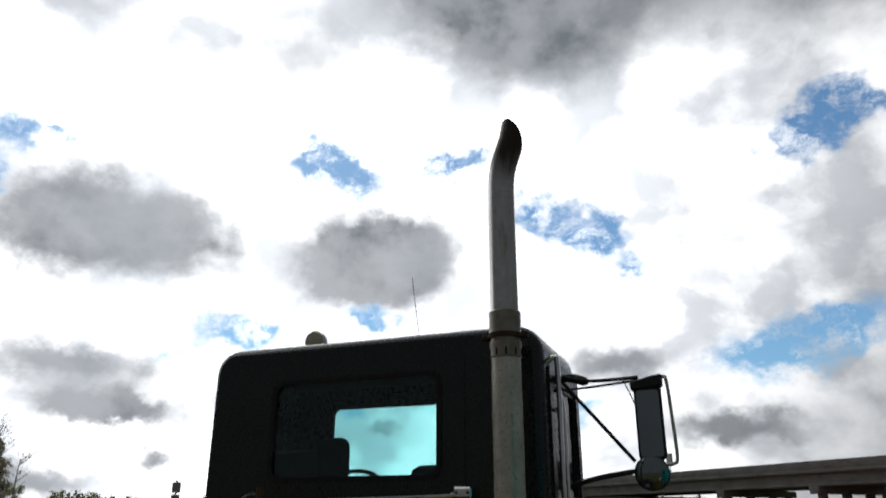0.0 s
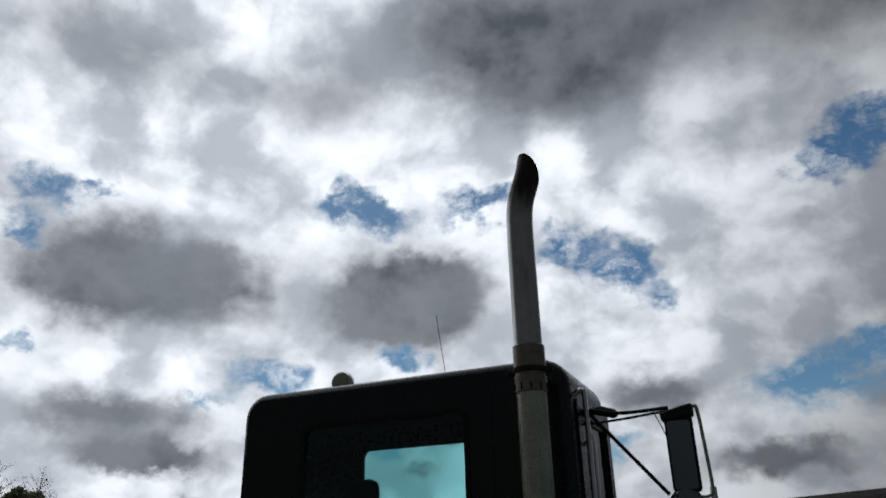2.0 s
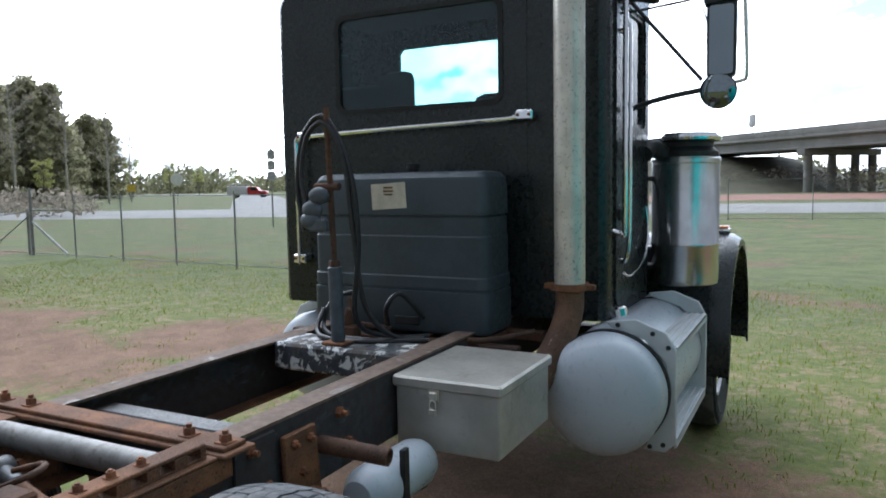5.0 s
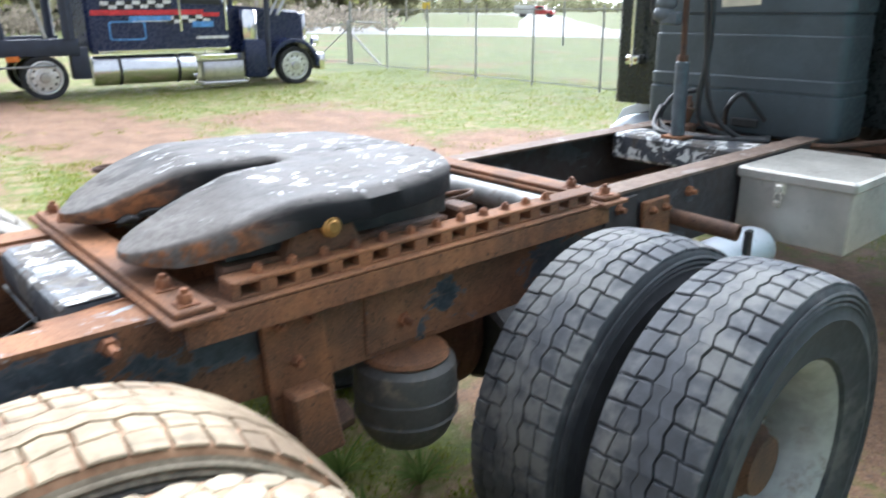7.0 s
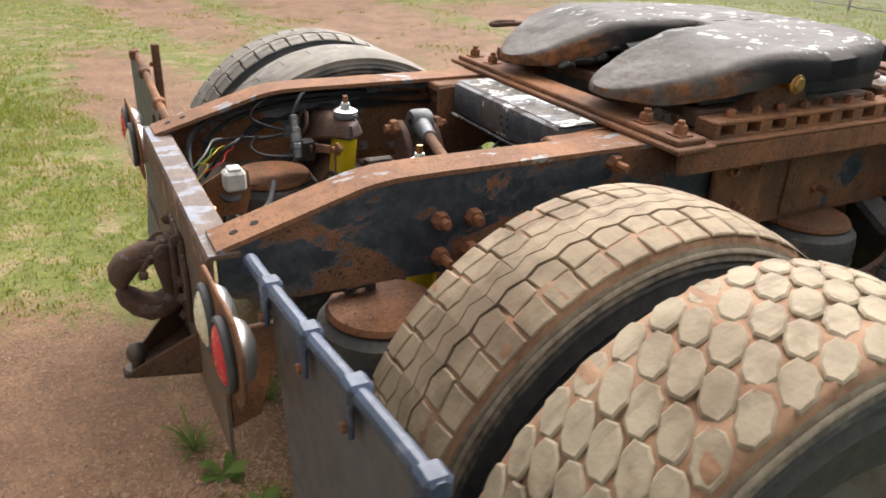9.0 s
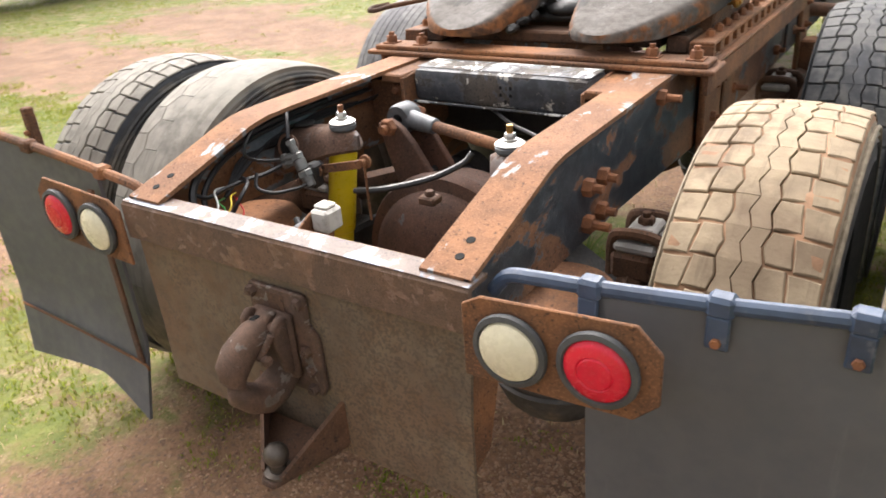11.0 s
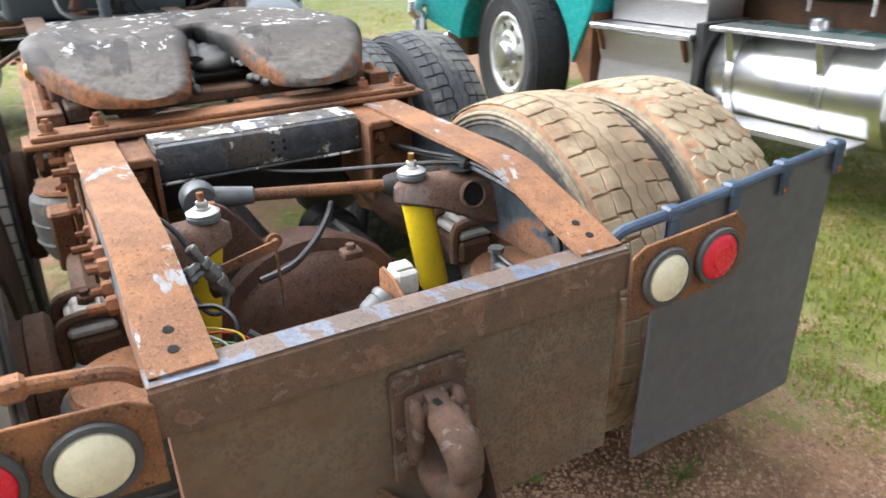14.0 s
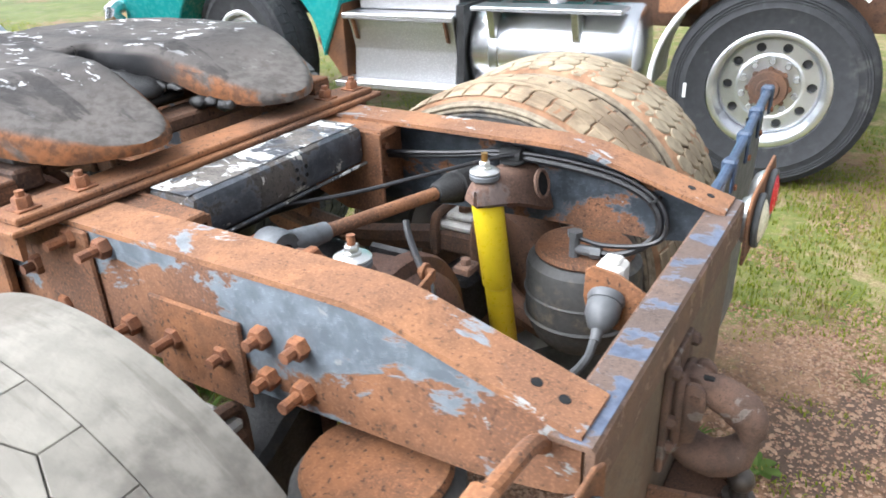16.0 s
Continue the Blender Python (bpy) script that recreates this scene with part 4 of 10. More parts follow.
    prism(bm, [(-0.105, -0.010), (0.122, -0.010), (0.078, -0.165), (0.070, -0.178), (0.042, -0.178), (0.030, -0.165)], 0.430, 0.443, "z", 0.003)
    for xa, xb in ((-0.105, 0.030), (0.122, 0.078)):
        va = [bm.verts.new((xa + o, -0.010, z)) for o in (-0.005, 0.005) for z in (0.443, 0.545)]
        vb = [bm.verts.new((xb + o, -0.160, z)) for o in (-0.005, 0.005) for z in (0.443, 0.452)]
        for f in ((va[0], va[1], vb[1], vb[0]), (va[2], va[3], vb[3], vb[2]), (va[1], va[3], vb[3], vb[1]), (va[0], va[2], vb[2], vb[0]), (va[0], va[1], va[3], va[2]), (vb[0], vb[1], vb[3], vb[2])):
            bm.faces.new(f)
    mount = part("ball_mount", bm, "rust_dark", truck, "rusted tow ball bracket with tapering side plates")
    bm = bmesh.new()
    bmesh.ops.create_uvsphere(bm, u_segments=20, v_segments=12, radius=0.025, matrix=Matrix.Translation((0.056, -0.142, 0.486)))
    cyl(bm, (0.056, -0.142, 0.443), (0.056, -0.142, 0.468), 0.016)
    lathe(bm, [(0.03, 0.0), (0.03, 0.006), (0.018, 0.008)], (0.056, -0.142, 0.443), (0, 0, 1), 16)
    part("tow_ball", bm, "ball_steel", mount, "worn steel tow ball")
    # lamp brackets
    for s in (1, -1):
        bm = bmesh.new()
        prism(bm, [(s * 0.436, 0.735), (s * 0.436, 0.868), (s * 0.47, 0.888), (s * 0.715, 0.905), (s * 0.752, 0.868), (s * 0.752, 0.785), (s * 0.715, 0.748), (s * 0.60, 0.742)], -0.034, -0.027, "y", 0.002)
        plate = part("lamp_bracket", bm, "rust", truck, "orange rusted lamp bracket")
        for x, z, m, label in ((0.524, 0.812, "lens_white", "round aged white reversing lamp"), (0.664, 0.823, "lens_red", "round red tail lamp")):
            bm = bmesh.new()
            lathe(bm, [(0.047, 0.0), (0.0605, 0.002), (0.063, 0.008), (0.061, 0.014), (0.053, 0.016), (0.050, 0.012)], (s * x, -0.034, z), (0, -1, 0), 40)
            ring = part("lamp_grommet", bm, "grommet", plate, "grey rubber ring")
            bm = bmesh.new()
            lathe(bm, [(0.058, 0.0), (0.056, 0.010), (0.046, 0.024), (0.025, 0.032), (0, 0.034)], (s * x, -0.027, z), (0, 1, 0), 32)
            part("lamp_back", bm, "zinc", plate, "bright domed lamp back")
            bm = bmesh.new()
            prof = [(0.0515, 0.010), (0.0485, 0.015), (0.041, 0.0185), (0.028, 0.0215), (0.0265, 0.020), (0.024, 0.0225), (0.011, 0.0235), (0, 0.0238)] if m == "lens_red" else \
                   [(0.0515, 0.010), (0.0485, 0.016), (0.037, 0.021), (0.020, 0.026), (0, 0.027)]
            lathe(bm, prof, (s * x, -0.034, z), (0, -1, 0), 40)
            part("lens", bm, m, plate, label)


build_tail()


def build_flaps():
    # right: painted bar with strap clips and a hanging rubber sheet
    bm = bmesh.new()
    tube(bm, [(0.445, 0.052, 0.850), (0.475, 0.050, 0.884), (0.53, 0.048, 0.893), (0.615, 0.050, 0.898), (0.80, 0.055, 0.913), (0.97, 0.060, 0.931), (1.185, 0.068, 0.948)], 0.0125, 10)
    hang = part("flap_hanger", bm, "hanger", truck, "blue painted mud flap hanger bar")
    for x, z in ((0.615, 0.898), (0.80, 0.913), (0.97, 0.931), (1.165, 0.946)):
        bm = bmesh.new()
        y = 0.050 + (x - 0.615) * 0.032
        box(bm, x - 0.019, x + 0.019, y - 0.017, y + 0.017, z - 0.016, z + 0.0165, 0.006)
        box(bm, x - 0.016, x + 0.016, y - 0.016, y - 0.008, z - 0.065, z - 0.012, 0.003)
        clip = part("clip", bm, "hanger", hang)
        bm = bmesh.new()
        hexnut(bm, (x, y - 0.016, z - 0.052), (0, -1, 0), 0.008, 0.006)
        part("bolt", bm, "bolt", hang)
    bm = bmesh.new()
    nx, nz = 14, 16
    grid = []
    for i in range(nx + 1):
        col = []
        for j in range(nz + 1):
            u, v = i / nx, j / nz
            x = 0.604 + u * 0.568
            ztop = 0.888 + (x - 0.60) * 0.092
            z = ztop + (0.238 + 0.018 * u - ztop) * v
            y = 0.050 + 0.018 * u + 0.006 * math.sin(u * 5 + 1) * v + 0.024 * v * (1 - u * 0.5)
            col.append((x, y, z))
        grid.append(col)
    sheet(bm, grid, 0.009)
    part("mud_flap", bm, "flap", truck, "dark grey rubber mud flap")
    # left: rusted bar, strap and a curled flap
    bm = bmesh.new()
    tube(bm, [(-0.435, 0.05, 0.860), (-0.47, 0.05, 0.886), (-0.54, 0.05, 0.898), (-0.72, 0.05, 0.918), (-0.95, 0.055, 0.935), (-1.20, 0.06, 0.95)], 0.0125, 10)
    hang = part("flap_hanger", bm, "rust", truck, "rusted mud flap hanger bar")
    for x, z in ((-0.60, 0.905), (-0.90, 0.932), (-1.14, 0.947)):
        bm = bmesh.new()
        box(bm, x - 0.018, x + 0.018, 0.032, 0.068, z - 0.016, z + 0.0165, 0.006)
        part("clip", bm, "rust", hang)
    bm = bmesh.new()
    box(bm, -0.962, -0.935, 0.085, 0.110, 0.76, 1.015, 0.004)
    part("upright", bm, "rust", hang, "rusted upright bracket")
    for z in (0.80, 0.87, 0.95):
        bm = bmesh.new()
        hexnut(bm, (-0.95, 0.085, z), (0, -1, 0), 0.008, 0.01)
        part("bolt", bm, "bolt", hang)
    bm = bmesh.new()
    grid = []
    for i in range(nx + 1):
        col = []
        for j in range(nz + 1):
            u, v = i / nx, j / nz
            x = -0.628 - u * 0.58
            ztop = 0.893 + (-x - 0.60) * 0.09
            zbot = 0.20 + 0.10 * min(1.0, u * 3) - 0.06 * u
            z = ztop + (zbot - ztop) * v
            y = 0.048 - 0.05 * max(0, v - 0.7) / 0.3 * (1 - u * 0.5) + 0.012 * math.sin(u * 4)
            col.append((x, y, z))
        grid.append(col)
    sheet(bm, grid, 0.009)
    flap = part("mud_flap", bm, "flap", truck, "dark grey rubber mud flap with a curled lower edge")
    bm = bmesh.new()
    box(bm, -0.655, -0.634, 0.030, 0.038, 0.36, 0.86, 0.002)
    part("strap", bm, "rust_dark", flap, "rusted steel strap")
    bm = bmesh.new()
    tube(bm, [(-1.2, 0.03, 0.405), (-0.9, 0.032, 0.385), (-0.66, 0.032, 0.365), (-0.625, 0.032, 0.358), (-0.622, 0.034, 0.345)], 0.004, 6)
    part("tie_rod", bm, "rust", flap)


def sheet(bm, grid, thick):
    """A bent sheet with thickness along y."""
    for d in (0, thick):
        vs = [[bm.verts.new((x, y + d, z)) for x, y, z in col] for col in grid]
        if d == 0:
            front = vs
        for a, b in zip(vs, vs[1:]):
            for i in range(len(a) - 1):
                bm.faces.new((a[i], a[i + 1], b[i + 1], b[i]))
    back = vs
    loop_f = [c[0] for c in front] + front[-1][1:] + [c[-1] for c in front[::-1]][1:] + front[0][::-1][1:-1]
    loop_b = [c[0] for c in back] + back[-1][1:] + [c[-1] for c in back[::-1]][1:] + back[0][::-1][1:-1]
    n = len(loop_f)
    for i in range(n):
        bm.faces.new((loop_f[i], loop_f[(i + 1) % n], loop_b[(i + 1) % n], loop_b[i]))


build_flaps()


def build_crossmembers():
    bm = bmesh.new()
    box(bm, -0.268, 0.268, 0.845, 0.985, 0.895, 0.990, 0.020)
    cm = part("crossmember", bm, "peeling", truck, "black crossmember with white flaking paint")
    bm = bmesh.new()
    box(bm, -0.262, 0.262, 0.864, 0.970, 0.9902, 0.9915, 0.0005)
    part("flaking_top", bm, "peeling_top", cm)
    bm = bmesh.new()
    box(bm, -0.266, 0.266, 0.838, 0.846, 0.893, 0.900, 0.002)
    part("lower_lip", bm, "peeling_top", cm, "white flaking lower lip")
    for dx, dz in ((0.02, 0.955), (0.05, 0.955), (0.02, 0.935), (0.05, 0.935), (0.035, 0.918)):
        bm = bmesh.new()
        cyl(bm, (dx, 0.8455, dz), (dx, 0.844, dz), 0.005, seg=10)
        part("bolt_hole", bm, "hole", cm)
    for s in (-1, 1):
        bm = bmesh.new()
        prism(bm, [(0.80, 0.76), (0.80, 0.97), (1.02, 0.985), (1.02, 0.80), (0.92, 0.76)], s * 0.268, s * 0.280, "x", 0.002)
        box(bm, s * 0.275, s * 0.345, 0.80, 1.02, 0.955, 0.978, 0.004)
        prism(bm, [(0.84, 0.80), (0.84, 0.95), (0.90, 0.95), (0.90, 0.80)], s * 0.280, s * 0.42, "x", 0.003)
        br = part("end_bracket", bm, "rust", cm, "rusted end bracket")
        for y, z in ((0.835, 0.93), (0.835, 0.86)):
            bm = bmesh.new()
            hexnut(bm, (s * 0.31, y, z), (0, -1, 0), 0.018, 0.016, 0.012)
            part("bolt", bm, "bolt", cm)
    # second crossmember, towards the cab, white and black
    bm = bmesh.new()
    box(bm, -0.345, 0.345, 3.58, 3.82, 0.86, 0.985, 0.012)
    part("crossmember", bm, "peeling_top", truck, "crossmember with black and white flaking paint")
    bm = bmesh.new()
    cyl(bm, (-0.34, 2.30, 0.955), (0.34, 2.30, 0.955), 0.040, seg=20)
    part("cross_tube", bm, "cast_grey", truck, "pale cross tube between the rails")
    for y in (2.62, 4.1, 5.2):
        bm = bmesh.new()
        box(bm, -0.345, 0.345, y, y + 0.10, 0.74, 0.94, 0.01)
        part("crossmember", bm, "black_iron", truck)
    # drive shaft
    bm = bmesh.new()
    cyl(bm, (0, 2.1, 0.62), (0, 4.6, 0.80), 0.055, seg=16)
    cyl(bm, (0, 0.62, 0.58), (0, 1.75, 0.60), 0.050, seg=16)
    part("drive_shaft", bm, "black_iron", truck)


build_crossmembers()


def build_fifth_wheel():
    # cross bars
    for y0, bolts in ((0.985, (-0.475, -0.36, 0.362, 0.475)), (2.355, (-0.485, -0.35, 0.35, 0.485))):
        bm = bmesh.new()
        box(bm, -0.535, 0.535, y0 - 0.005, y0 + 0.115, 0.9875, 1.000, 0.003)
        box(bm, -0.515, 0.515, y0 + 0.012, y0 + 0.100, 1.0003, 1.014, 0.003)
        bar = part("cross_bar", bm, "rust", truck, "rusted flat cross bars under the fifth wheel")
        for x in bolts:
            bm = bmesh.new()
            box(bm, x - 0.022, x + 0.022, y0 + 0.03, y0 + 0.074, 1.0142, 1.018, 0.001)
            hexnut(bm, (x, y0 + 0.052, 1.018), (0, 0, 1), 0.017, 0.020, 0.010)
            part("bolt", bm, "bolt", bar)
    for s in (1, -1):
        bm = bmesh.new()
        box(bm, s * 0.340, s * 0.512, 1.105, 2.35, 0.9872, 0.9965, 0.003)
        prism(bm, [(s * 0.436, 0.986), (s * 0.512, 0.986), (s * 0.512, 0.928), (s * 0.502, 0.928), (s * 0.497, 0.975), (s * 0.436, 0.977)], 1.02, 2.40, "y")
        base = part("mounting_angle", bm, "rust", truck, "long rusted mounting angle on the frame rail")
        # slotted rack: bars above and below with teeth between the slots
        n, y0, y1 = 14, 1.13, 2.33
        bm = bmesh.new()
        xa, xb = (s * 0.428, s * 0.492)
        box(bm, xa, xb, y0, y1, 0.997, 1.003, 0.001)
        box(bm, xa, xb, y0, y1, 1.027, 1.038, 0.003)
        p = (y1 - y0) / n
        for i in range(n + 1):
            yc = y0 + p * i
            box(bm, xa, xb, max(y0, yc - p * 0.23), min(y1, yc + p * 0.23), 1.003, 1.0275, 0.001)
        rack = part("slotted_rack", bm, "rust", truck, "slotted slider rack with rectangular holes")
        for i in range(0, 12):
            bm = bmesh.new()
            y = y0 + p * (i + 0.9)
            box(bm, s * 0.446, s * 0.474, y - 0.014, y + 0.014, 1.038, 1.0405, 0.001)
            hexnut(bm, (s * 0.460, y, 1.0405), (0, 0, 1), 0.0125, 0.014, 0.004)
            part("bolt", bm, "bolt", rack)
    # locking bits and slider base between the rails
    bm = bmesh.new()
    box(bm, -0.33, 0.33, 1.20, 1.30, 1.0, 1.035, 0.006)
    box(bm, -0.33, 0.33, 1.58, 1.68, 1.0, 1.035, 0.006)
    box(bm, -0.42, -0.36, 1.15, 1.80, 1.0, 1.045, 0.006)
    box(bm, 0.36, 0.42, 1.15, 1.80, 1.0, 1.045, 0.006)
    cyl(bm, (-0.30, 1.44, 1.03), (0.30, 1.44, 1.03), 0.03, seg=12)
    box(bm, 0.30, 0.40, 1.86, 1.93, 1.0, 1.05, 0.008)
    box(bm, 0.15, 0.24, 1.80, 1.90, 1.0, 1.06, 0.012)
    cyl(bm, (0.05, 1.85, 1.04), (0.32, 1.87, 1.04), 0.014, seg=10)
    tube(bm, [(0.26, 1.92, 1.03), (0.30, 1.98, 1.05), (0.24, 2.05, 1.04), (0.16, 2.02, 1.02)], 0.008, 8)
    part("slider_base", bm, "rust_dark", truck, "rusted slider carriage with locking gear")
    for s in (1, -1):
        bm = bmesh.new()
        prism(bm, [(1.27, 1.0), (1.52, 1.0), (1.47, 1.10), (1.42, 1.135), (1.36, 1.135), (1.31, 1.10)], s * 0.385, s * 0.445, "x", 0.006)
        foot = part("pivot_bracket", bm, "rust_dark", truck)
        bm = bmesh.new()
        cyl(bm, (s * 0.40, 1.39, 1.108), (s * 0.492, 1.39, 1.108), 0.018, seg=14, bev=0.004)
        cyl(bm, (s * 0.470, 1.39, 1.108), (s * 0.486, 1.39, 1.108), 0.026, seg=14, bev=0.004)
        part("pivot_pin", bm, "brass", foot, "rusted brassy pivot pin")
    # the plate: two ramps that join ahead of the throat
    half = [(1.000, 0.190, 0.240), (1.010, 0.162, 0.276), (1.035, 0.135, 0.318), (1.07, 0.116, 0.355), (1.12, 0.102, 0.395), (1.20, 0.084, 0.440), (1.28, 0.066, 0.470), (1.36, 0.050, 0.485), (1.44, 0.040, 0.490), (1.50, 0.030, 0.490),
            (1.525, 0.0, 0.489), (1.60, 0.0, 0.484), (1.68, 0.0, 0.468), (1.76, 0.0, 0.440), (1.825, 0.0, 0.400), (1.875, 0.0, 0.340), (1.912, 0.0, 0.26), (1.928, 0.0, 0.17)]
    bm = bmesh.new()
    nx = 18

    def height(y, t):
        z = 1.180
        if y < 1.34:
            k = (1.34 - y) / 0.335
            z -= 0.108 * k ** 1.25
        return z

    for s in (1, -1):
        top, low = [], []
        fine = []
        for (ya, ia, oa), (yb, ib, ob_) in zip(half, half[1:]):
            for k in range(3):
                f = k / 3
                fine.append((ya + (yb - ya) * f, ia + (ib - ia) * f, oa + (ob_ - oa) * f))
        fine.append(half[-1])
        for y, xi, xo in fine:
            rt, rl = [], []
            for i in range(nx + 1):
                t = i / nx
                x = xi + (xo - xi) * t
                z = height(y, t)
                edge = min(t, 1 - t) if xi > 0 else 1 - t
                z -= 0.020 * max(0, 1 - edge / 0.09) ** 2
                wob = 0.0035 * noise.noise(Vector((x * 9, y * 9, s))) + 0.0025 * noise.noise(Vector((x * 24, y * 24, s * 3)))
                rt.append(bm.verts.new((s * x, y + 0.006 * noise.noise(Vector((x * 14, y * 3, 5))), z + wob)))
                floor_z = 1.050 + 0.062 * min(1.0, max(0.0, (y - 1.08) / 0.26))
                depth = z + wob - floor_z
                rl.append(bm.verts.new((s * (x * 0.985 + 0.015 * (xi + xo) / 2), y + 0.002, z + wob - depth - 0.016 * noise.noise(Vector((x * 6, y * 11, 9))) ** 2)))
            top.append(rt)
            low.append(rl)
        for g in (top, low):
            for a, b in zip(g, g[1:]):
                for i in range(nx):
                    bm.faces.new((a[i], a[i + 1], b[i + 1], b[i]))
        for k in range(len(top) - 1):
            bm.faces.new((top[k][-1], top[k + 1][-1], low[k + 1][-1], low[k][-1]))
            if fine[k][1] > 0 or fine[k + 1][1] > 0:
                bm.faces.new((top[k][0], top[k + 1][0], low[k + 1][0], low[k][0]))
        for k in (0, -1):
            for i in range(nx):
                bm.faces.new((top[k][i], top[k][i + 1], low[k][i + 1], low[k][i]))
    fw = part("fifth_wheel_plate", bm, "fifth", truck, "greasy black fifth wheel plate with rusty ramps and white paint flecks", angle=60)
    # lock jaws and grease in the throat
    bm = bmesh.new()
    bmesh.ops.create_uvsphere(bm, u_segments=24, v_segments=14, radius=1.0, matrix=Matrix.Translation((0, 1.43, 1.085)) @ Matrix.Diagonal((0.105, 0.17, 0.040, 1)))
    box(bm, -0.12, 0.12, 1.28, 1.60, 1.045, 1.075, 0.01)
    cyl(bm, (-0.05, 1.30, 1.09), (-0.02, 1.5, 1.11), 0.03, seg=10)
    lump = random.Random(5)
    for i in range(9):
        y = 1.13 + 0.042 * i
        xi = 0.100 - 0.062 * (y - 1.13) / 0.34
        for s in (1, -1):
            at = Matrix.Translation((s * (xi + lump.uniform(-0.008, 0.016)), y + lump.uniform(-0.015, 0.015), height(y, 0) - 0.075 + lump.uniform(-0.02, 0.010)))
            bmesh.ops.create_icosphere(bm, subdivisions=3, radius=1.0, matrix=at @ Matrix.Diagonal((lump.uniform(0.010, 0.018), lump.uniform(0.020, 0.035), lump.uniform(0.010, 0.018), 1)))
    jaw = part("lock_jaw", bm, "grease", fw, "grease covered lock jaws", angle=60)
    lumpy(jaw.data, 0.010, 28)
    bm = bmesh.new()
    tube(bm, [(-0.44, 1.98, 1.10), (-0.50, 1.83, 1.10), (-0.60, 1.51, 1.085), (-0.672, 1.30, 1.08), (-0.690, 1.245, 1.075), (-0.715, 1.235, 1.075), (-0.722, 1.27, 1.08), (-0.700, 1.33, 1.082)], 0.0085, 8)
    part("release_handle", bm, "rust_dark", truck, "rusted release rod with a hooked end")
    # skirt ribs below
    bm = bmesh.new()
    for x in (-0.40, -0.20, 0.20, 0.40):
        box(bm, x - 0.008, x + 0.008, 1.16, 1.80, 1.055, 1.115, 0.002)
    box(bm, -0.44, 0.44, 1.36, 1.43, 1.05, 1.11, 0.004)
    part("under_rib", bm, "black_iron", fw)


k = Mat("greasy_fifth_wheel", 0.7)
k.b.inputs["Specular IOR Level"].default_value = 0.14
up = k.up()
big, mid, fine_n = k.noise(9, 6, 0.6), k.noise(38, 6, 0.65), k.noise(150, 3)
c = k.mix(k.ramp(big, 0.35, 0.65), (0.052, 0.047, 0.044), (0.098, 0.088, 0.081))
c = k.mix(k.math("MULTIPLY", k.ramp(mid, 0.54, 0.66), 0.6), c, (0.022, 0.021, 0.021))
speck = k.math("MULTIPLY", k.ramp(k.noise(38, 4, 0.65, 0.3, stretch=(0.8, 0.45, 1)), 0.585, 0.605), k.ramp(k.noise(6, 3), 0.45, 0.55))
ry = k.ramp(k.axis("Y"), 1.22, 1.06)
c = k.mix(k.math("MULTIPLY", k.ramp(k.math("ADD", k.axis("Y"), k.math("MULTIPLY", k.math("SUBTRACT", big, 0.5), 0.35)), 1.30, 1.12), 0.75), c, k.mix(k.ramp(mid, 0.35, 0.65), (0.085, 0.075, 0.067), (0.15, 0.135, 0.122)))
c = k.mix(k.math("MULTIPLY", speck, k.math("MULTIPLY", k.ramp(up, 0.90, 0.985), k.ramp(k.axis("Y"), 1.10, 1.26))), c, (0.62, 0.62, 0.62))
rustf = k.math("MULTIPLY", k.ramp(k.noise(7, 6, 0.65, 0.5), 0.42, 0.54), k.math("MULTIPLY", k.ramp(k.axis("Y"), 1.36, 1.16), k.ramp(up, 0.80, 0.45)))
c = k.mix(rustf, c, k.mix(k.ramp(mid, 0.35, 0.65), (0.10, 0.05, 0.028), (0.24, 0.10, 0.042)))
lines = k.noise(10, 5, 0.6, 0.6, stretch=(1.0, 0.14, 1.0))
c = k.mix(k.math("MULTIPLY", k.ramp(lines, 0.55, 0.62), 0.6), c, (0.018, 0.017, 0.017))
# faces that don't point up turn nearly black, ahead of the ramps
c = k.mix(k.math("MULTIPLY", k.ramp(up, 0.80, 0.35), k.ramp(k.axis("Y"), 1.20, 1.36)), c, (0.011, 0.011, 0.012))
k.colour(c).rough(k.ramp(big, 0.3, 0.7, 0.55, 0.75)).bump(k.math("ADD", k.math("ADD", mid, k.math("MULTIPLY", lines, 1.2)), k.math("MULTIPLY", fine_n, 0.3)), 0.35, 0.006)
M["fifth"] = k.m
M["grease"] = plain("wet_black_grease", (0.013, 0.013, 0.013), 0.52, 0, 0.3, 25, 0.5)
build_fifth_wheel()


def rounded_flat(cx, cy, a, b, n=16):
    return [(cx + a * math.cos(2 * math.pi * i / n), cy + b * math.sin(2 * math.pi * i / n)) for i in range(n)]


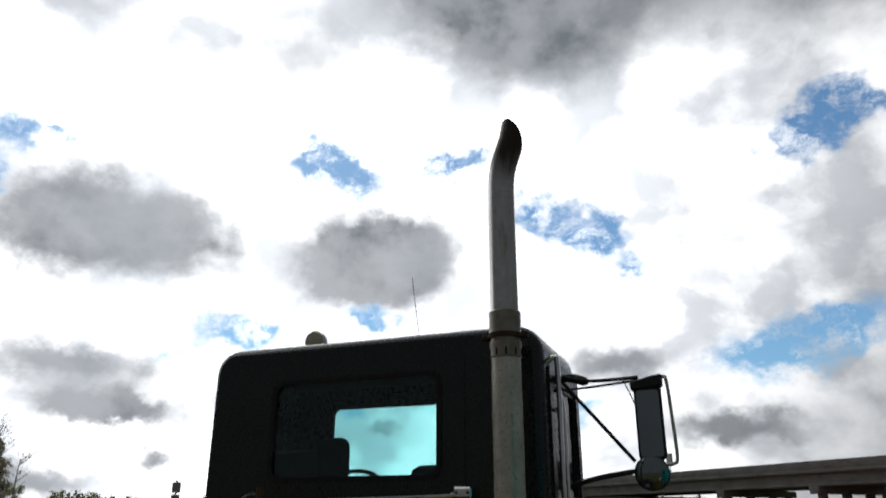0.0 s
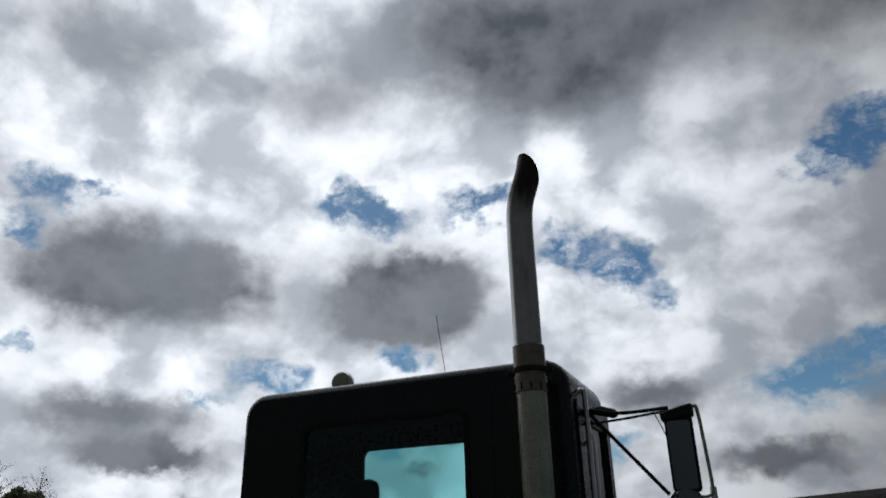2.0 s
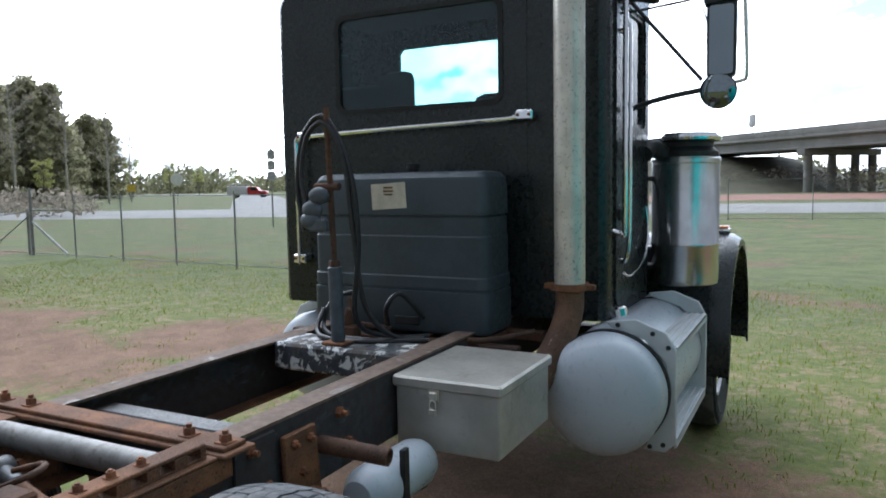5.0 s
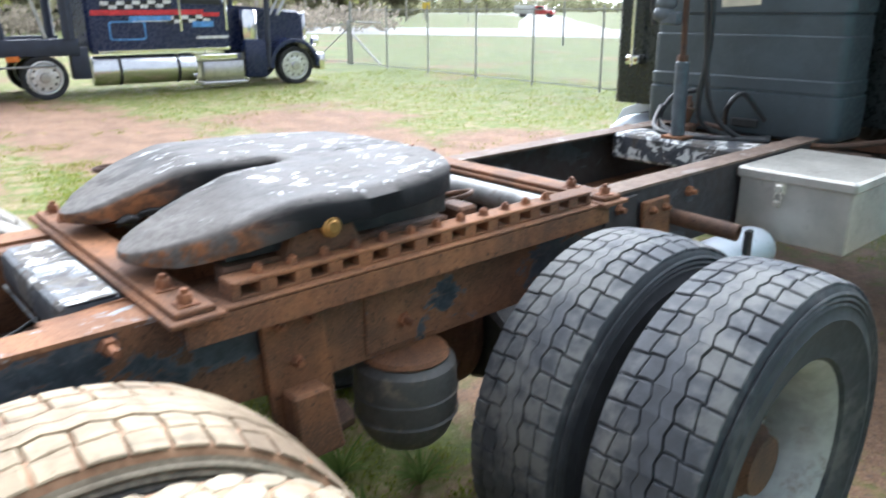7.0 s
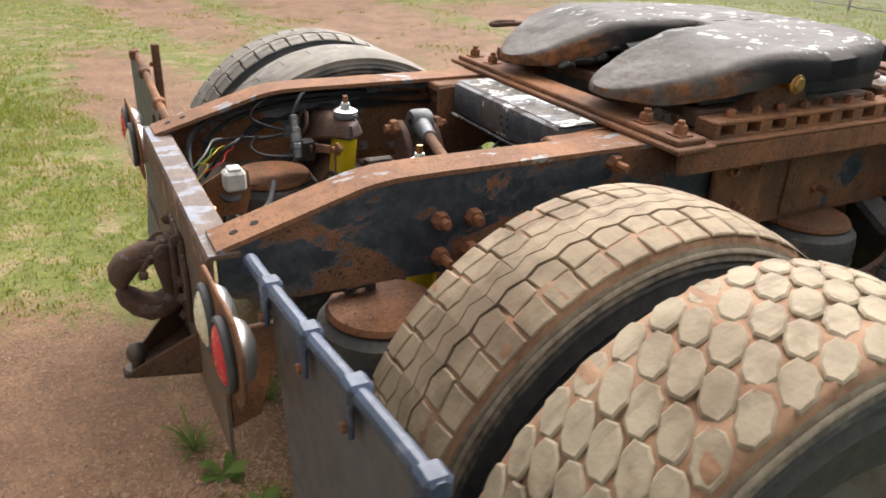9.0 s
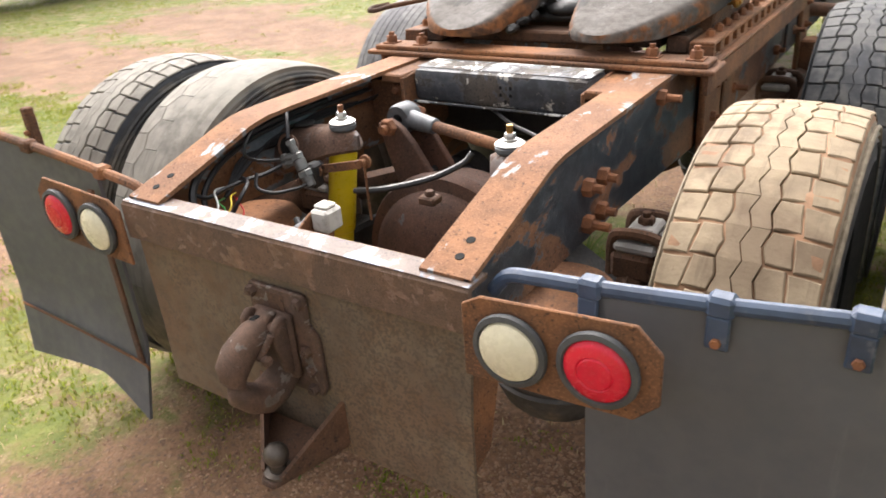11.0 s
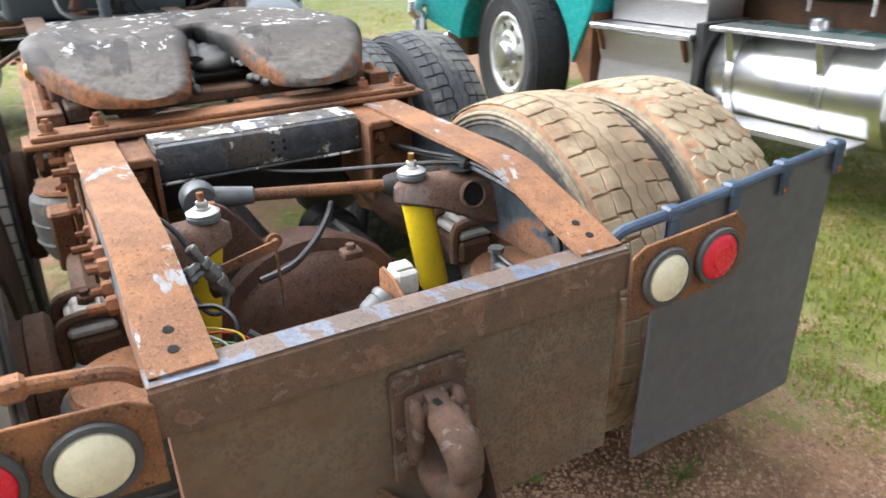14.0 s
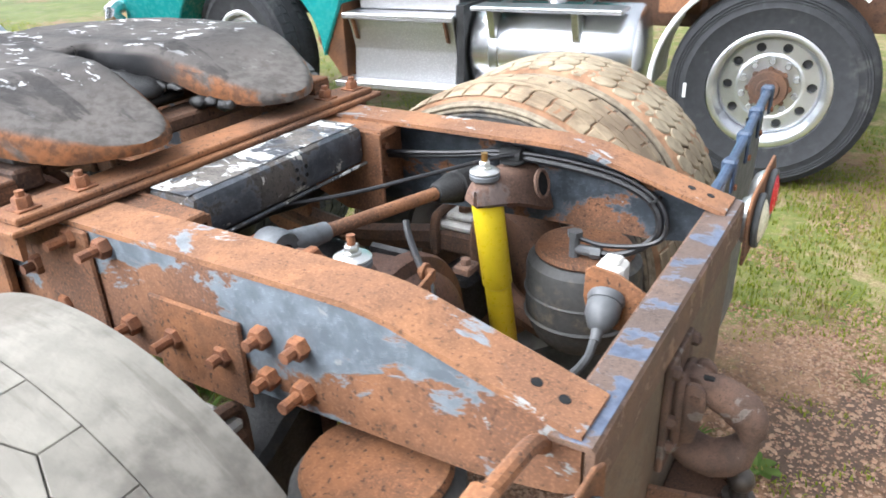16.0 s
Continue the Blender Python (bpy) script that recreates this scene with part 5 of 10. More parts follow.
def build_suspension():
    # axles
    for y in (AXLE1, AXLE2):
        bm = bmesh.new()
        lathe(bm, [(0, -0.150), (0.12, -0.140), (0.19, -0.112), (0.218, -0.085), (0.222, -0.072), (0.252, -0.066), (0.258, -0.055), (0.258, -0.030), (0.235, -0.010), (0.232, 0.08), (0.19, 0.16), (0.10, 0.26), (0.06, 0.32), (0, 0.32)],
              (0.0, y - 0.06, 0.540), (0, 1, 0), 40)
        ax = part("axle_housing", bm, "axle", truck, "rusted banjo axle housing")
        for s in (1, -1):
            bm = bmesh.new()
            prism(bm, [(s * 0.12, 0.765), (s * 0.20, 0.71), (s * 0.27, 0.62), (s * 0.38, 0.555), (s * 0.56, 0.535), (s * 0.56, 0.395), (s * 0.36, 0.385), (s * 0.24, 0.36), (s * 0.15, 0.33)], y - 0.065, y + 0.065, "y", 0.015)
            part("axle_tube", bm, "black_iron", ax)
        for s in (1, -1):
            bm = bmesh.new()
            lathe(bm, [(0, 0.0), (0.14, 0.0), (0.20, 0.012), (0.212, 0.02), (0.212, 0.06), (0.205, 0.065), (0.205, 0.20), (0, 0.20)], (s * 0.555, y, AXLE_Z), (s, 0, 0), 40)
            part("brake_drum", bm, "rust_dark", ax, "rusted brake drum")
        # torque rod tower and rod
        bm = bmesh.new()
        for dy in (-0.055, 0.040):
            prism(bm, [(-0.180, 0.70), (-0.065, 0.745), (-0.130, 0.845), (-0.165, 0.885), (-0.205, 0.905), (-0.240, 0.890), (-0.215, 0.80)], y + dy, y + dy + 0.022, "y", 0.003)
        part("torque_bracket", bm, "axle", ax)
        a, b = Vector((-0.206, y + 0.020, 0.890)), Vector((0.300, y - 0.095, 0.866))
        for yy, o in ((y - 0.055, -1), (y + 0.062, 1)):
            bm = bmesh.new()
            hexnut(bm, (a.x + 0.006, yy, a.z - 0.004), (0, o, 0), 0.024, 0.020, 0.018)
            part("bolt", bm, "bolt", ax)
        way = (b - a).normalized()
        bm = bmesh.new()
        cyl(bm, a + way * 0.10, b, 0.0150, seg=16)
        part("torque_rod", bm, "rust", truck, "rusted torque rod")
        bm = bmesh.new()
        lathe(bm, [(0.016, -0.030), (0.037, -0.030), (0.041, -0.022), (0.042, 0.0), (0.041, 0.022), (0.037, 0.030), (0.016, 0.030)], a, (0.05, 1, 0), 28, close=True)
        cyl(bm, a + way * 0.030, a + way * 0.125, 0.027, 0.0205, seg=16, bev=0.003)
        part("rod_eye", bm, "rod_end", ax, "grey forged rod end")
        bm = bmesh.new()
        cyl(bm, b - way * 0.085, b - way * 0.02, 0.024, 0.038, seg=18, bev=0.005)
        cyl(bm, b - way * 0.02, b + way * 0.06, 0.040, seg=18, bev=0.006)
        part("rod_eye", bm, "black_rubber", ax)
    # dark beam across the frame ahead of the tail, and brake chambers beside the axles
    for y in (1.085, 2.56):
        bm = bmesh.new()
        prism(bm, [(-0.418, 0.735), (-0.418, 0.90), (0.418, 0.90), (0.418, 0.735), (0.30, 0.725), (0.16, 0.745), (-0.16, 0.745), (-0.30, 0.725)], y, y + 0.014, "y", 0.003)
        part("suspension_beam", bm, "black_iron", truck, "greasy black beam across the frame")
    # unseen chambers, added to block light inside the frame
    for y in (AXLE1, AXLE2):
        for s in (1, -1):
            bm = bmesh.new()
            lathe(bm, [(0, 0), (0.07, 0), (0.082, 0.012), (0.082, 0.065), (0.090, 0.070), (0.090, 0.084), (0.082, 0.09), (0.080, 0.15), (0.06, 0.165), (0, 0.168)], (s * 0.20, y + 0.20, 0.60), (0.0, 1, 0.12), 24)
            cyl(bm, (s * 0.20, y + 0.20, 0.60), (s * 0.24, y + 0.02, 0.60), 0.012, seg=10)
            part("brake_chamber", bm, "black_iron", truck, "round black brake chamber")
    # dampers with their cup brackets
    for s in (1, -1):
        top, low = Vector((s * 0.242, 0.495, 0.893)), Vector((s * 0.316, 0.482, 0.44))
        d = (low - top).normalized()
        bm = bmesh.new()
        lathe(bm, [(0, 0), (0.026, 0.0), (0.031, 0.006), (0.035, 0.016), (0.0365, 0.022), (0.0365, 0.255), (0.035, 0.259), (0.0325, 0.262), (0.0325, 0.44), (0.02, 0.46), (0, 0.46)], top, d, 28)
        damper = part("damper", bm, "yellow", truck, "bright yellow shock absorber")
        stem, up_z = Vector((s * 0.2385, 0.495, 0.9165)), Vector((0, 0, 1))
        bm = bmesh.new()
        lathe(bm, [(0, 0), (0.030, 0), (0.034, 0.005), (0.034, 0.013), (0.030, 0.017), (0, 0.017)], stem, up_z, 28)
        part("rubber_bush", bm, "washer", damper)
        bm = bmesh.new()
        lathe(bm, [(0, 0.0175), (0.032, 0.0175), (0.034, 0.021), (0.026, 0.026), (0, 0.028)], stem, up_z, 28)
        lathe(bm, [(0, 0.026), (0.017, 0.026), (0.017, 0.031), (0, 0.031)], stem, up_z, 20)
        hexnut(bm, stem + up_z * 0.031, up_z, 0.0135, 0.013)
        part("nut", bm, "zinc", damper, "bright zinc nut and washer")
        bm = bmesh.new()
        cyl(bm, stem + up_z * 0.043, stem + up_z * 0.062, 0.0075, seg=10)
        part("stud", bm, "brass" if s == 1 else "bolt", damper)
        # pressed cup that reaches in from the rail, rounded at its nose, open below
        bm = bmesh.new()
        nx, ny = 16, 14
        skins = []
        for off in (0.0, 0.009):
            skin = []
            for i in range(nx + 1):
                t = i / nx
                x = 0.190 + 0.236 * t
                nose = math.sqrt(max(0.0, 1 - (1 - min(1.0, t / 0.30)) ** 2))
                w = (0.052 + 0.040 * max(0.0, t - 0.15) ** 0.8) * (0.12 + 0.88 * nose) - off
                fall = 0.034 + 0.078 * t
                row = []
                for j in range(ny + 1):
                    u = 2 * j / ny - 1
                    sag = abs(u) ** 3.2
                    row.append(bm.verts.new((s * (x + off * 0.8 * (1 - nose)), 0.492 + w * u, 0.9155 - off - 0.010 * (1 - nose) - fall * sag + 0.006 * math.sin(t * 5))))
                skin.append(row)
            skins.append(skin)
            for a, b in zip(skin, skin[1:]):
                for j in range(ny):
                    bm.faces.new((a[j], a[j + 1], b[j + 1], b[j]))
        o_s, i_s = skins
        for i in range(nx):
            for j in (0, ny):
                bm.faces.new((o_s[i][j], o_s[i + 1][j], i_s[i + 1][j], i_s[i][j]))
        for i in (0, nx):
            for j in range(ny):
                bm.faces.new((o_s[i][j], o_s[i][j + 1], i_s[i][j + 1], i_s[i][j]))
        br = part("damper_bracket", bm, "cup", truck, "rusted pressed cup bracket", angle=50)
        bm = bmesh.new()
        lathe(bm, [(0.030, 0.0), (0.027, 0.0025), (0, 0.0025)], (s * 0.362, 0.488, 0.9205), (s * 0.05, 0, 1), 24)
        part("bracket_hole", bm, "hole", br)
        bm = bmesh.new()
        lathe(bm, [(0.034, 0.000), (0.036, 0.006), (0.030, 0.010), (0.026, 0.002)], (s * 0.352, 0.411, 0.882), (0, -1, 0.25), 24)
        part("side_lip", bm, "cup", br)
        bm = bmesh.new()
        lathe(bm, [(0.029, 0.0045), (0, 0.0045)], (s * 0.352, 0.411, 0.882), (0, -1, 0.25), 24)
        part("side_hole", bm, "hole", br)
        # air springs under the rail
        for y in (0.325, 1.63):
            bm = bmesh.new()
            lathe(bm, [(0, 0.0), (0.10, 0.0), (0.118, 0.02), (0.135, 0.06), (0.142, 0.11), (0.142, 0.20), (0.138, 0.222), (0.12, 0.238), (0, 0.240)], (s * 0.432, y, 0.455), (0, 0, 1), 36)
            for zz in (0.535, 0.60):
                lathe(bm, [(0.1405, -0.006), (0.146, 0), (0.1405, 0.006)], (s * 0.432, y, zz), (0, 0, 1), 36)
            bag = part("air_spring", bm, "airbag", truck, "dusty grey rubber air spring")
            bm = bmesh.new()
            lathe(bm, [(0, 0.0), (0.118, 0.0), (0.121, 0.005), (0.114, 0.016), (0, 0.018)], (s * 0.432, y, 0.6955), (0, 0, 1), 36)
            part("top_plate", bm, "rust", bag, "rusted top plate")
        # trailing arms and hangers
        for y in (AXLE1, AXLE2):
            bm = bmesh.new()
            tube(bm, [(s * 0.47, y + 0.72, 0.62), (s * 0.475, y + 0.40, 0.57), (s * 0.48, y + 0.0, 0.62), (s * 0.47, y - 0.14, 0.48), (s * 0.46, y - 0.26, 0.43)], 0.038, 8)
            box(bm, s * 0.43, s * 0.53, y - 0.09, y + 0.09, 0.60, 0.665, 0.01)
            part("trailing_arm", bm, "rust_dark", truck)
            bm = bmesh.new()
            for yy in (y - 0.06, y + 0.06):
                for xx in (0.445, 0.515):
                    hexnut(bm, (s * xx, yy, 0.665), (0, 0, 1), 0.016, 0.02, 0.025)
            box(bm, s * 0.435, s * 0.535, y - 0.085, y + 0.085, 0.665, 0.690, 0.008)
            box(bm, s * 0.45, s * 0.52, y - 0.045, y + 0.045, 0.690, 0.712, 0.008)
            clamp = part("clamp_block", bm, "clamp_cast", truck, "weathered grey clamp block with nuts")
            bm = bmesh.new()
            hexnut(bm, (s * 0.485, y, 0.712), (0, 0, 1), 0.020, 0.016, 0.012)
            part("clamp_nut", bm, "rust_dark", clamp)
            for yy in (y - 0.062, y + 0.062):
                bm = bmesh.new()
                tube(bm, [(s * 0.425, yy, 0.60), (s * 0.428, yy, 0.685), (s * 0.45, yy, 0.705), (s * 0.52, yy, 0.705), (s * 0.545, yy, 0.685), (s * 0.548, yy, 0.60)], 0.014, 8)
                part("u_bolt", bm, "rust_dark", clamp)
        for y in (1.285, 2.76):
            bm = bmesh.new()
            prism(bm, [(y - 0.085, 0.935), (y + 0.075, 0.935), (y + 0.085, 0.85), (y + 0.115, 0.56), (y + 0.05, 0.53), (y - 0.055, 0.55), (y - 0.075, 0.75)], s * 0.4425, s * 0.462, "x", 0.004)
            prism(bm, [(y - 0.05, 0.74), (y + 0.05, 0.74), (y + 0.09, 0.56), (y - 0.04, 0.56)], s * 0.462, s * 0.525, "x", 0.008)
            hg = part("spring_hanger", bm, "rust", truck, "cast rusted suspension hanger")
            for dy, z in ((-0.04, 0.90), (0.04, 0.90), (0.0, 0.80)):
                bm = bmesh.new()
                hexnut(bm, (s * 0.462, y + dy, z), (s, 0, 0), 0.015, 0.015, 0.012)
                part("bolt", bm, "bolt", hg)


M["airbag"] = plain("dusty_grey_air_spring_rubber", (0.055, 0.054, 0.052), 0.7, 0, 0.2, 9, 0.08, dirt=(0.17, 0.14, 0.10), dirt_amount=0.52)
build_suspension()

for s in (1, -1):
    if s == 1:
        wheel(truck, INNER, AXLE1, AXLE_Z, TYRE_R, TYRE_W, "lug", "tread_mud_inner", "side_mud", "groove_mud", "steel_wheel", -1, spin=11, name="rear_wheel")
        wheel(truck, OUTER, AXLE1, AXLE_Z, TYRE_R, TYRE_W, "oval", "tread_mud", "side_mud", "groove_mud", "steel_wheel", 1, spin=4, name="rear_wheel")
        wheel(truck, INNER, AXLE2, AXLE_Z - 0.012, TYRE_R - 0.011, TYRE_W, "wavy", "tread_dark", "tyre", "tyre", "steel_wheel", -1, spin=3, name="rear_wheel")
        wheel(truck, OUTER, AXLE2, AXLE_Z - 0.012, TYRE_R - 0.011, TYRE_W, "wavy", "tread_dark", "tyre", "tyre", "steel_wheel", 1, spin=8, name="rear_wheel")
    else:
        wheel(truck, -INNER, AXLE1, AXLE_Z, TYRE_R, TYRE_W, "worn", "tread_pale", "tyre_side", "groove_pale", "steel_wheel", 1, spin=3, name="rear_wheel")
        wheel(truck, -OUTER, AXLE1, AXLE_Z, TYRE_R, TYRE_W, "lug", "tread_pale", "tyre_side", "tyre", "steel_wheel", -1, spin=7, name="rear_wheel")
        wheel(truck, -INNER, AXLE2, AXLE_Z - 0.012, TYRE_R - 0.011, TYRE_W, "wavy", "tread_grey", "tyre", "tyre", "steel_wheel", 1, spin=1, name="rear_wheel")
        wheel(truck, -OUTER, AXLE2, AXLE_Z - 0.012, TYRE_R - 0.011, TYRE_W, "ribbed", "tread_grey", "tyre", "tyre", "steel_wheel", -1, spin=6, name="rear_wheel")


# ---------- cab ----------
CX0, CX1, CY0, CY1, CZ0, CZ1 = -1.062, 0.972, 4.55, 5.50, 1.00, 2.895


def rounded(x0, x1, z0, z1, r, n=6, lower=None):
    """A rectangle with rounded corners, anticlockwise from lower right."""
    out = []
    for cx, cz, a0, rr in ((x1, z0, -90, lower), (x1, z1, 0, r), (x0, z1, 90, r), (x0, z0, 180, lower)):
        rr = r if rr is None else rr
        sx, sz = (-1 if cx == x1 else 1), (-1 if cz == z1 else 1)
        for i in range(n + 1):
            a = radians(a0 + 90 * i / n)
            out.append((cx + sx * rr + rr * math.cos(a), cz + sz * rr + rr * math.sin(a)))
    return out


def ring_wall(bm, outer, inner, lo, hi, axis="y"):
    def put(p, w):
        return (p[0], w, p[1]) if axis == "y" else (w, p[0], p[1])
    layers = [[bm.verts.new(put(p, w)) for p in loop] for loop in (outer, inner) for w in (lo, hi)]
    n = len(outer)
    for a, b in ((0, 2), (1, 3), (0, 1), (2, 3)):
        for i in range(n):
            j = (i + 1) % n
            bm.faces.new((layers[a][i], layers[a][j], layers[b][j], layers[b][i]))


def build_cab():
    n = 6
    bm = bmesh.new()
    # back wall with a rounded outer edge, and its window opening
    outer = rounded(CX0 + 0.045, CX1 - 0.045, CZ0, CZ1 - 0.045, 0.10, n, 0.02)
    WIN = rounded(-0.605, 0.402, 2.135, 2.655, 0.055, n)
    ring_wall(bm, outer, WIN, CY0, CY0 + 0.03)
    loops = []
    for y, inset in ((CY0, 0.045), (CY0 + 0.012, 0.022), (CY0 + 0.040, 0.005), (CY0 + 0.08, 0.0), (CY1 - 0.15, 0.0), (CY1, 0.03)):
        loops.append([bm.verts.new((x, y, z)) for x, z in rounded(CX0 + inset, CX1 - inset, CZ0, CZ1 - inset, 0.145 - inset, n, 0.02)])
    top_span = range(n + 1, 3 * n + 2)          # roof and shoulders
    m = len(loops[0])
    for a, b in zip(loops, loops[1:]):
        for i in range(m):
            j = (i + 1) % m
            roof_part = n + 1 <= i < 3 * n + 2
            if roof_part or b is loops[1] or b is loops[2] or b is loops[3]:
                bm.faces.new((a[i], a[j], b[j], b[i]))
    # floor
    box(bm, CX0 + 0.03, CX1 - 0.03, CY0 + 0.01, CY1, CZ0, CZ0 + 0.03, 0)
    cab = part("cab_body", bm, "cab_paint", truck, "glossy black cab shell")
    # side walls with door glass openings
    for x0, x1 in ((CX1 - 0.03, CX1), (CX0, CX0 + 0.03)):
        bm = bmesh.new()
        ring_wall(bm, rounded(CY0 + 0.08, CY1, CZ0, CZ1 - 0.144, 0.004, n), rounded(CY0 + 0.22, CY1 - 0.16, 2.02, 2.60, 0.06, n), x0, x1, "x")
        part("side_wall", bm, "cab_paint", cab)
        bm = bmesh.new()
        prism(bm, rounded(CY0 + 0.21, CY1 - 0.15, 2.01, 2.61, 0.06, n), (x0 + x1) / 2 - 0.003, (x0 + x1) / 2 + 0.003, "x")
        g = part("door_glass", bm, "glass", cab, "green tinted door glass")
        g.visible_shadow = False
        out = x1 if x0 > 0 else x0
        o = 1 if x0 > 0 else -1
        # raised door skin, seams and rain channel
        bm = bmesh.new()
        ring_wall(bm, rounded(CY0 + 0.13, CY1 - 0.07, CZ0 + 0.06, 2.70, 0.05, n), rounded(CY0 + 0.20, CY1 - 0.14, 2.0, 2.62, 0.05, n), out, out + o * 0.012, "x")
        prism(bm, rounded(CY0 + 0.135, CY1 - 0.075, CZ0 + 0.065, 1.98, 0.045, n), out + o * 0.0005, out + o * 0.011, "x")
        part("door", bm, "cab_paint", cab, "black cab door")
    # front wall
    bm = bmesh.new()
    ring_wall(bm, rounded(CX0 + 0.03, CX1 - 0.03, CZ0, CZ1 - 0.03, 0.115, n, 0.02), rounded(-0.74, 0.86, 2.16, 2.64, 0.05, n), CY1 - 0.03, CY1)
    part("front_wall", bm, "cab_paint", cab)
    bm = bmesh.new()
    prism(bm, rounded(-0.75, 0.87, 2.15, 2.65, 0.05, n), CY1 - 0.018, CY1 - 0.012, "y")
    g = part("windscreen", bm, "glass", cab, "green tinted windscreen")
    g.visible_shadow = False
    bm = bmesh.new()
    prism(bm, rounded(-0.615, 0.412, 2.125, 2.665, 0.06, n), CY0 + 0.008, CY0 + 0.014, "y")
    g = part("rear_window", bm, "glass", cab, "green tinted rear window")
    g.visible_shadow = False
    bm = bmesh.new()
    ring_wall(bm, rounded(-0.628, 0.425, 2.112, 2.678, 0.07, n), rounded(-0.600, 0.397, 2.140, 2.650, 0.052, n), CY0 - 0.006, CY0 + 0.006)
    part("window_seal", bm, "black_rubber", cab, "black rubber window seal")
    # lining, dash, seats, steering wheel
    bm = bmesh.new()
    box(bm, CX0 + 0.06, CX1 - 0.06, CY1 - 0.30, CY1 - 0.05, CZ0 + 0.04, 2.12, 0.05)
    box(bm, CX0 + 0.08, CX1 - 0.08, CY0 + 0.08, CY1 - 0.05, 2.775, 2.79, 0)
    part("dashboard", bm, "cab_inside", cab)
    for x in (-0.62, 0.42):
        bm = bmesh.new()
        box(bm, x - 0.26, x + 0.26, 4.70, 5.14, 1.50, 1.66, 0.05)
        box(bm, x - 0.25, x + 0.25, 4.68, 4.82, 1.62, 2.20 if x > 0 else 2.30, 0.06)
        if x < 0:
            box(bm, x + 0.20, x + 0.40, 4.69, 4.80, 2.10, 2.365, 0.05)
        box(bm, x - 0.2, x + 0.2, 4.75, 5.05, 1.03, 1.5, 0.02)
        part("seat", bm, "cab_inside", cab, "dark cab seat")
    bm = bmesh.new()
    pts = [Vector((-0.42 + 0.22 * math.cos(a), 5.08 + 0.20 * math.sin(a) * 0.75, 2.10 + 0.20 * math.sin(a) * 0.55)) for a in (2 * math.pi * i / 28 for i in range(29))]
    tube(bm, pts, 0.014, 8, curved=False)
    tube(bm, [(-0.62, 5.08, 2.10), (-0.22, 5.08, 2.10)], 0.012, 6, curved=False)
    cyl(bm, (-0.42, 5.08, 2.09), (-0.42, 5.30, 1.90), 0.03, seg=10)
    part("steering_wheel", bm, "black_rubber", cab)
    # rivets and seam on the back wall
    for i in range(9):
        bm = bmesh.new()
        cyl(bm, (-0.55 + i * 0.13, CY0, 2.085), (-0.55 + i * 0.13, CY0 - 0.006, 2.085), 0.007, seg=8)
        part("rivet", bm, "cab_paint", cab)
    bm = bmesh.new()
    for x in (0.55, 0.70):
        box(bm, x, x + 0.006, CY0 - 0.004, CY0 + 0.001, 1.1, 2.74, 0.001)
    for i in range(12):
        cyl(bm, (0.628, CY0 + 0.001, 1.14 + i * 0.14), (0.628, CY0 - 0.005, 1.14 + i * 0.14), 0.006, seg=8)
    part("back_seam", bm, "cab_paint", cab)
    # grab rail in chrome
    bm = bmesh.new()
    tube(bm, [(0.56, 4.505, 2.046), (0.50, 4.492, 2.038), (0.46, 4.488, 2.028), (-0.20, 4.486, 2.013), (-0.80, 4.486, 1.996), (-0.868, 4.486, 1.990), (-0.884, 4.486, 1.963), (-0.886, 4.486, 1.90), (-0.886, 4.486, 1.30), (-0.88, 4.50, 1.25)], 0.0135, 10, steps=5)
    rail = part("grab_rail", bm, "chrome", truck, "polished grab rail across the cab back")
    for x, z in ((0.56, 2.046), (-0.83, 1.996), (-0.885, 1.27)):
        bm = bmesh.new()
        box(bm, x - 0.048, x + 0.048, 4.478, 4.548, z - 0.027, z + 0.027, 0.008)
        b = part("rail_bracket", bm, "chrome", rail)
        for dx in (-0.03, 0.03):
            bm = bmesh.new()
            hexnut(bm, (x + dx, 4.478, z), (0, -1, 0), 0.009, 0.006)
            part("bolt", bm, "bolt", rail)
    # roof lamp and aerial
    bm = bmesh.new()
    lathe(bm, [(0, 0), (0.062, 0.0), (0.070, 0.02), (0.070, 0.05), (0.050, 0.08), (0, 0.088)], (-0.50, 4.80, 2.975), (0, 1, 0), 24)
    box(bm, -0.53, -0.44, 4.84, 4.94, 2.86, 2.910, 0.008)
    lamp = part("roof_lamp", bm, "chrome", truck, "round chrome roof lamp")
    bm = bmesh.new()
    lathe(bm, [(0.064, 0.002), (0.062, -0.005), (0.040, -0.012), (0, -0.014)], (-0.50, 4.80, 2.975), (0, 1, 0), 24)
    part("lens", bm, "lens_white", lamp)
    bm = bmesh.new()
    tube(bm, [(0.075, 5.10, 2.86), (0.062, 5.10, 3.00), (0.030, 5.10, 3.22), (0.005, 5.10, 3.41)], 0.0022, 5)
    part("aerial", bm, "black_iron", truck, "thin whip aerial")
    # hood, cowl and fenders
    bm = bmesh.new()
    rows = []
    for y, w, z in ((5.50, 0.80, 2.05), (5.62, 0.78, 2.00), (6.3, 0.68, 1.88), (7.2, 0.60, 1.74), (7.45, 0.56, 1.66)):
        rows.append([bm.verts.new((x, y, zz)) for x, zz in ((-w, 1.05), (-w, z - 0.18), (-w + 0.05, z - 0.07), (-w + 0.16, z), (w - 0.16, z), (w - 0.05, z - 0.07), (w, z - 0.18), (w, 1.05))])
    for a, b in zip(rows, rows[1:]):
        for i in range(7):
            bm.faces.new((a[i], a[i + 1], b[i + 1], b[i]))
    bm.faces.new(rows[-1])
    bm.faces.new(rows[0])
    part("hood", bm, "cab_paint", truck, "long black hood")
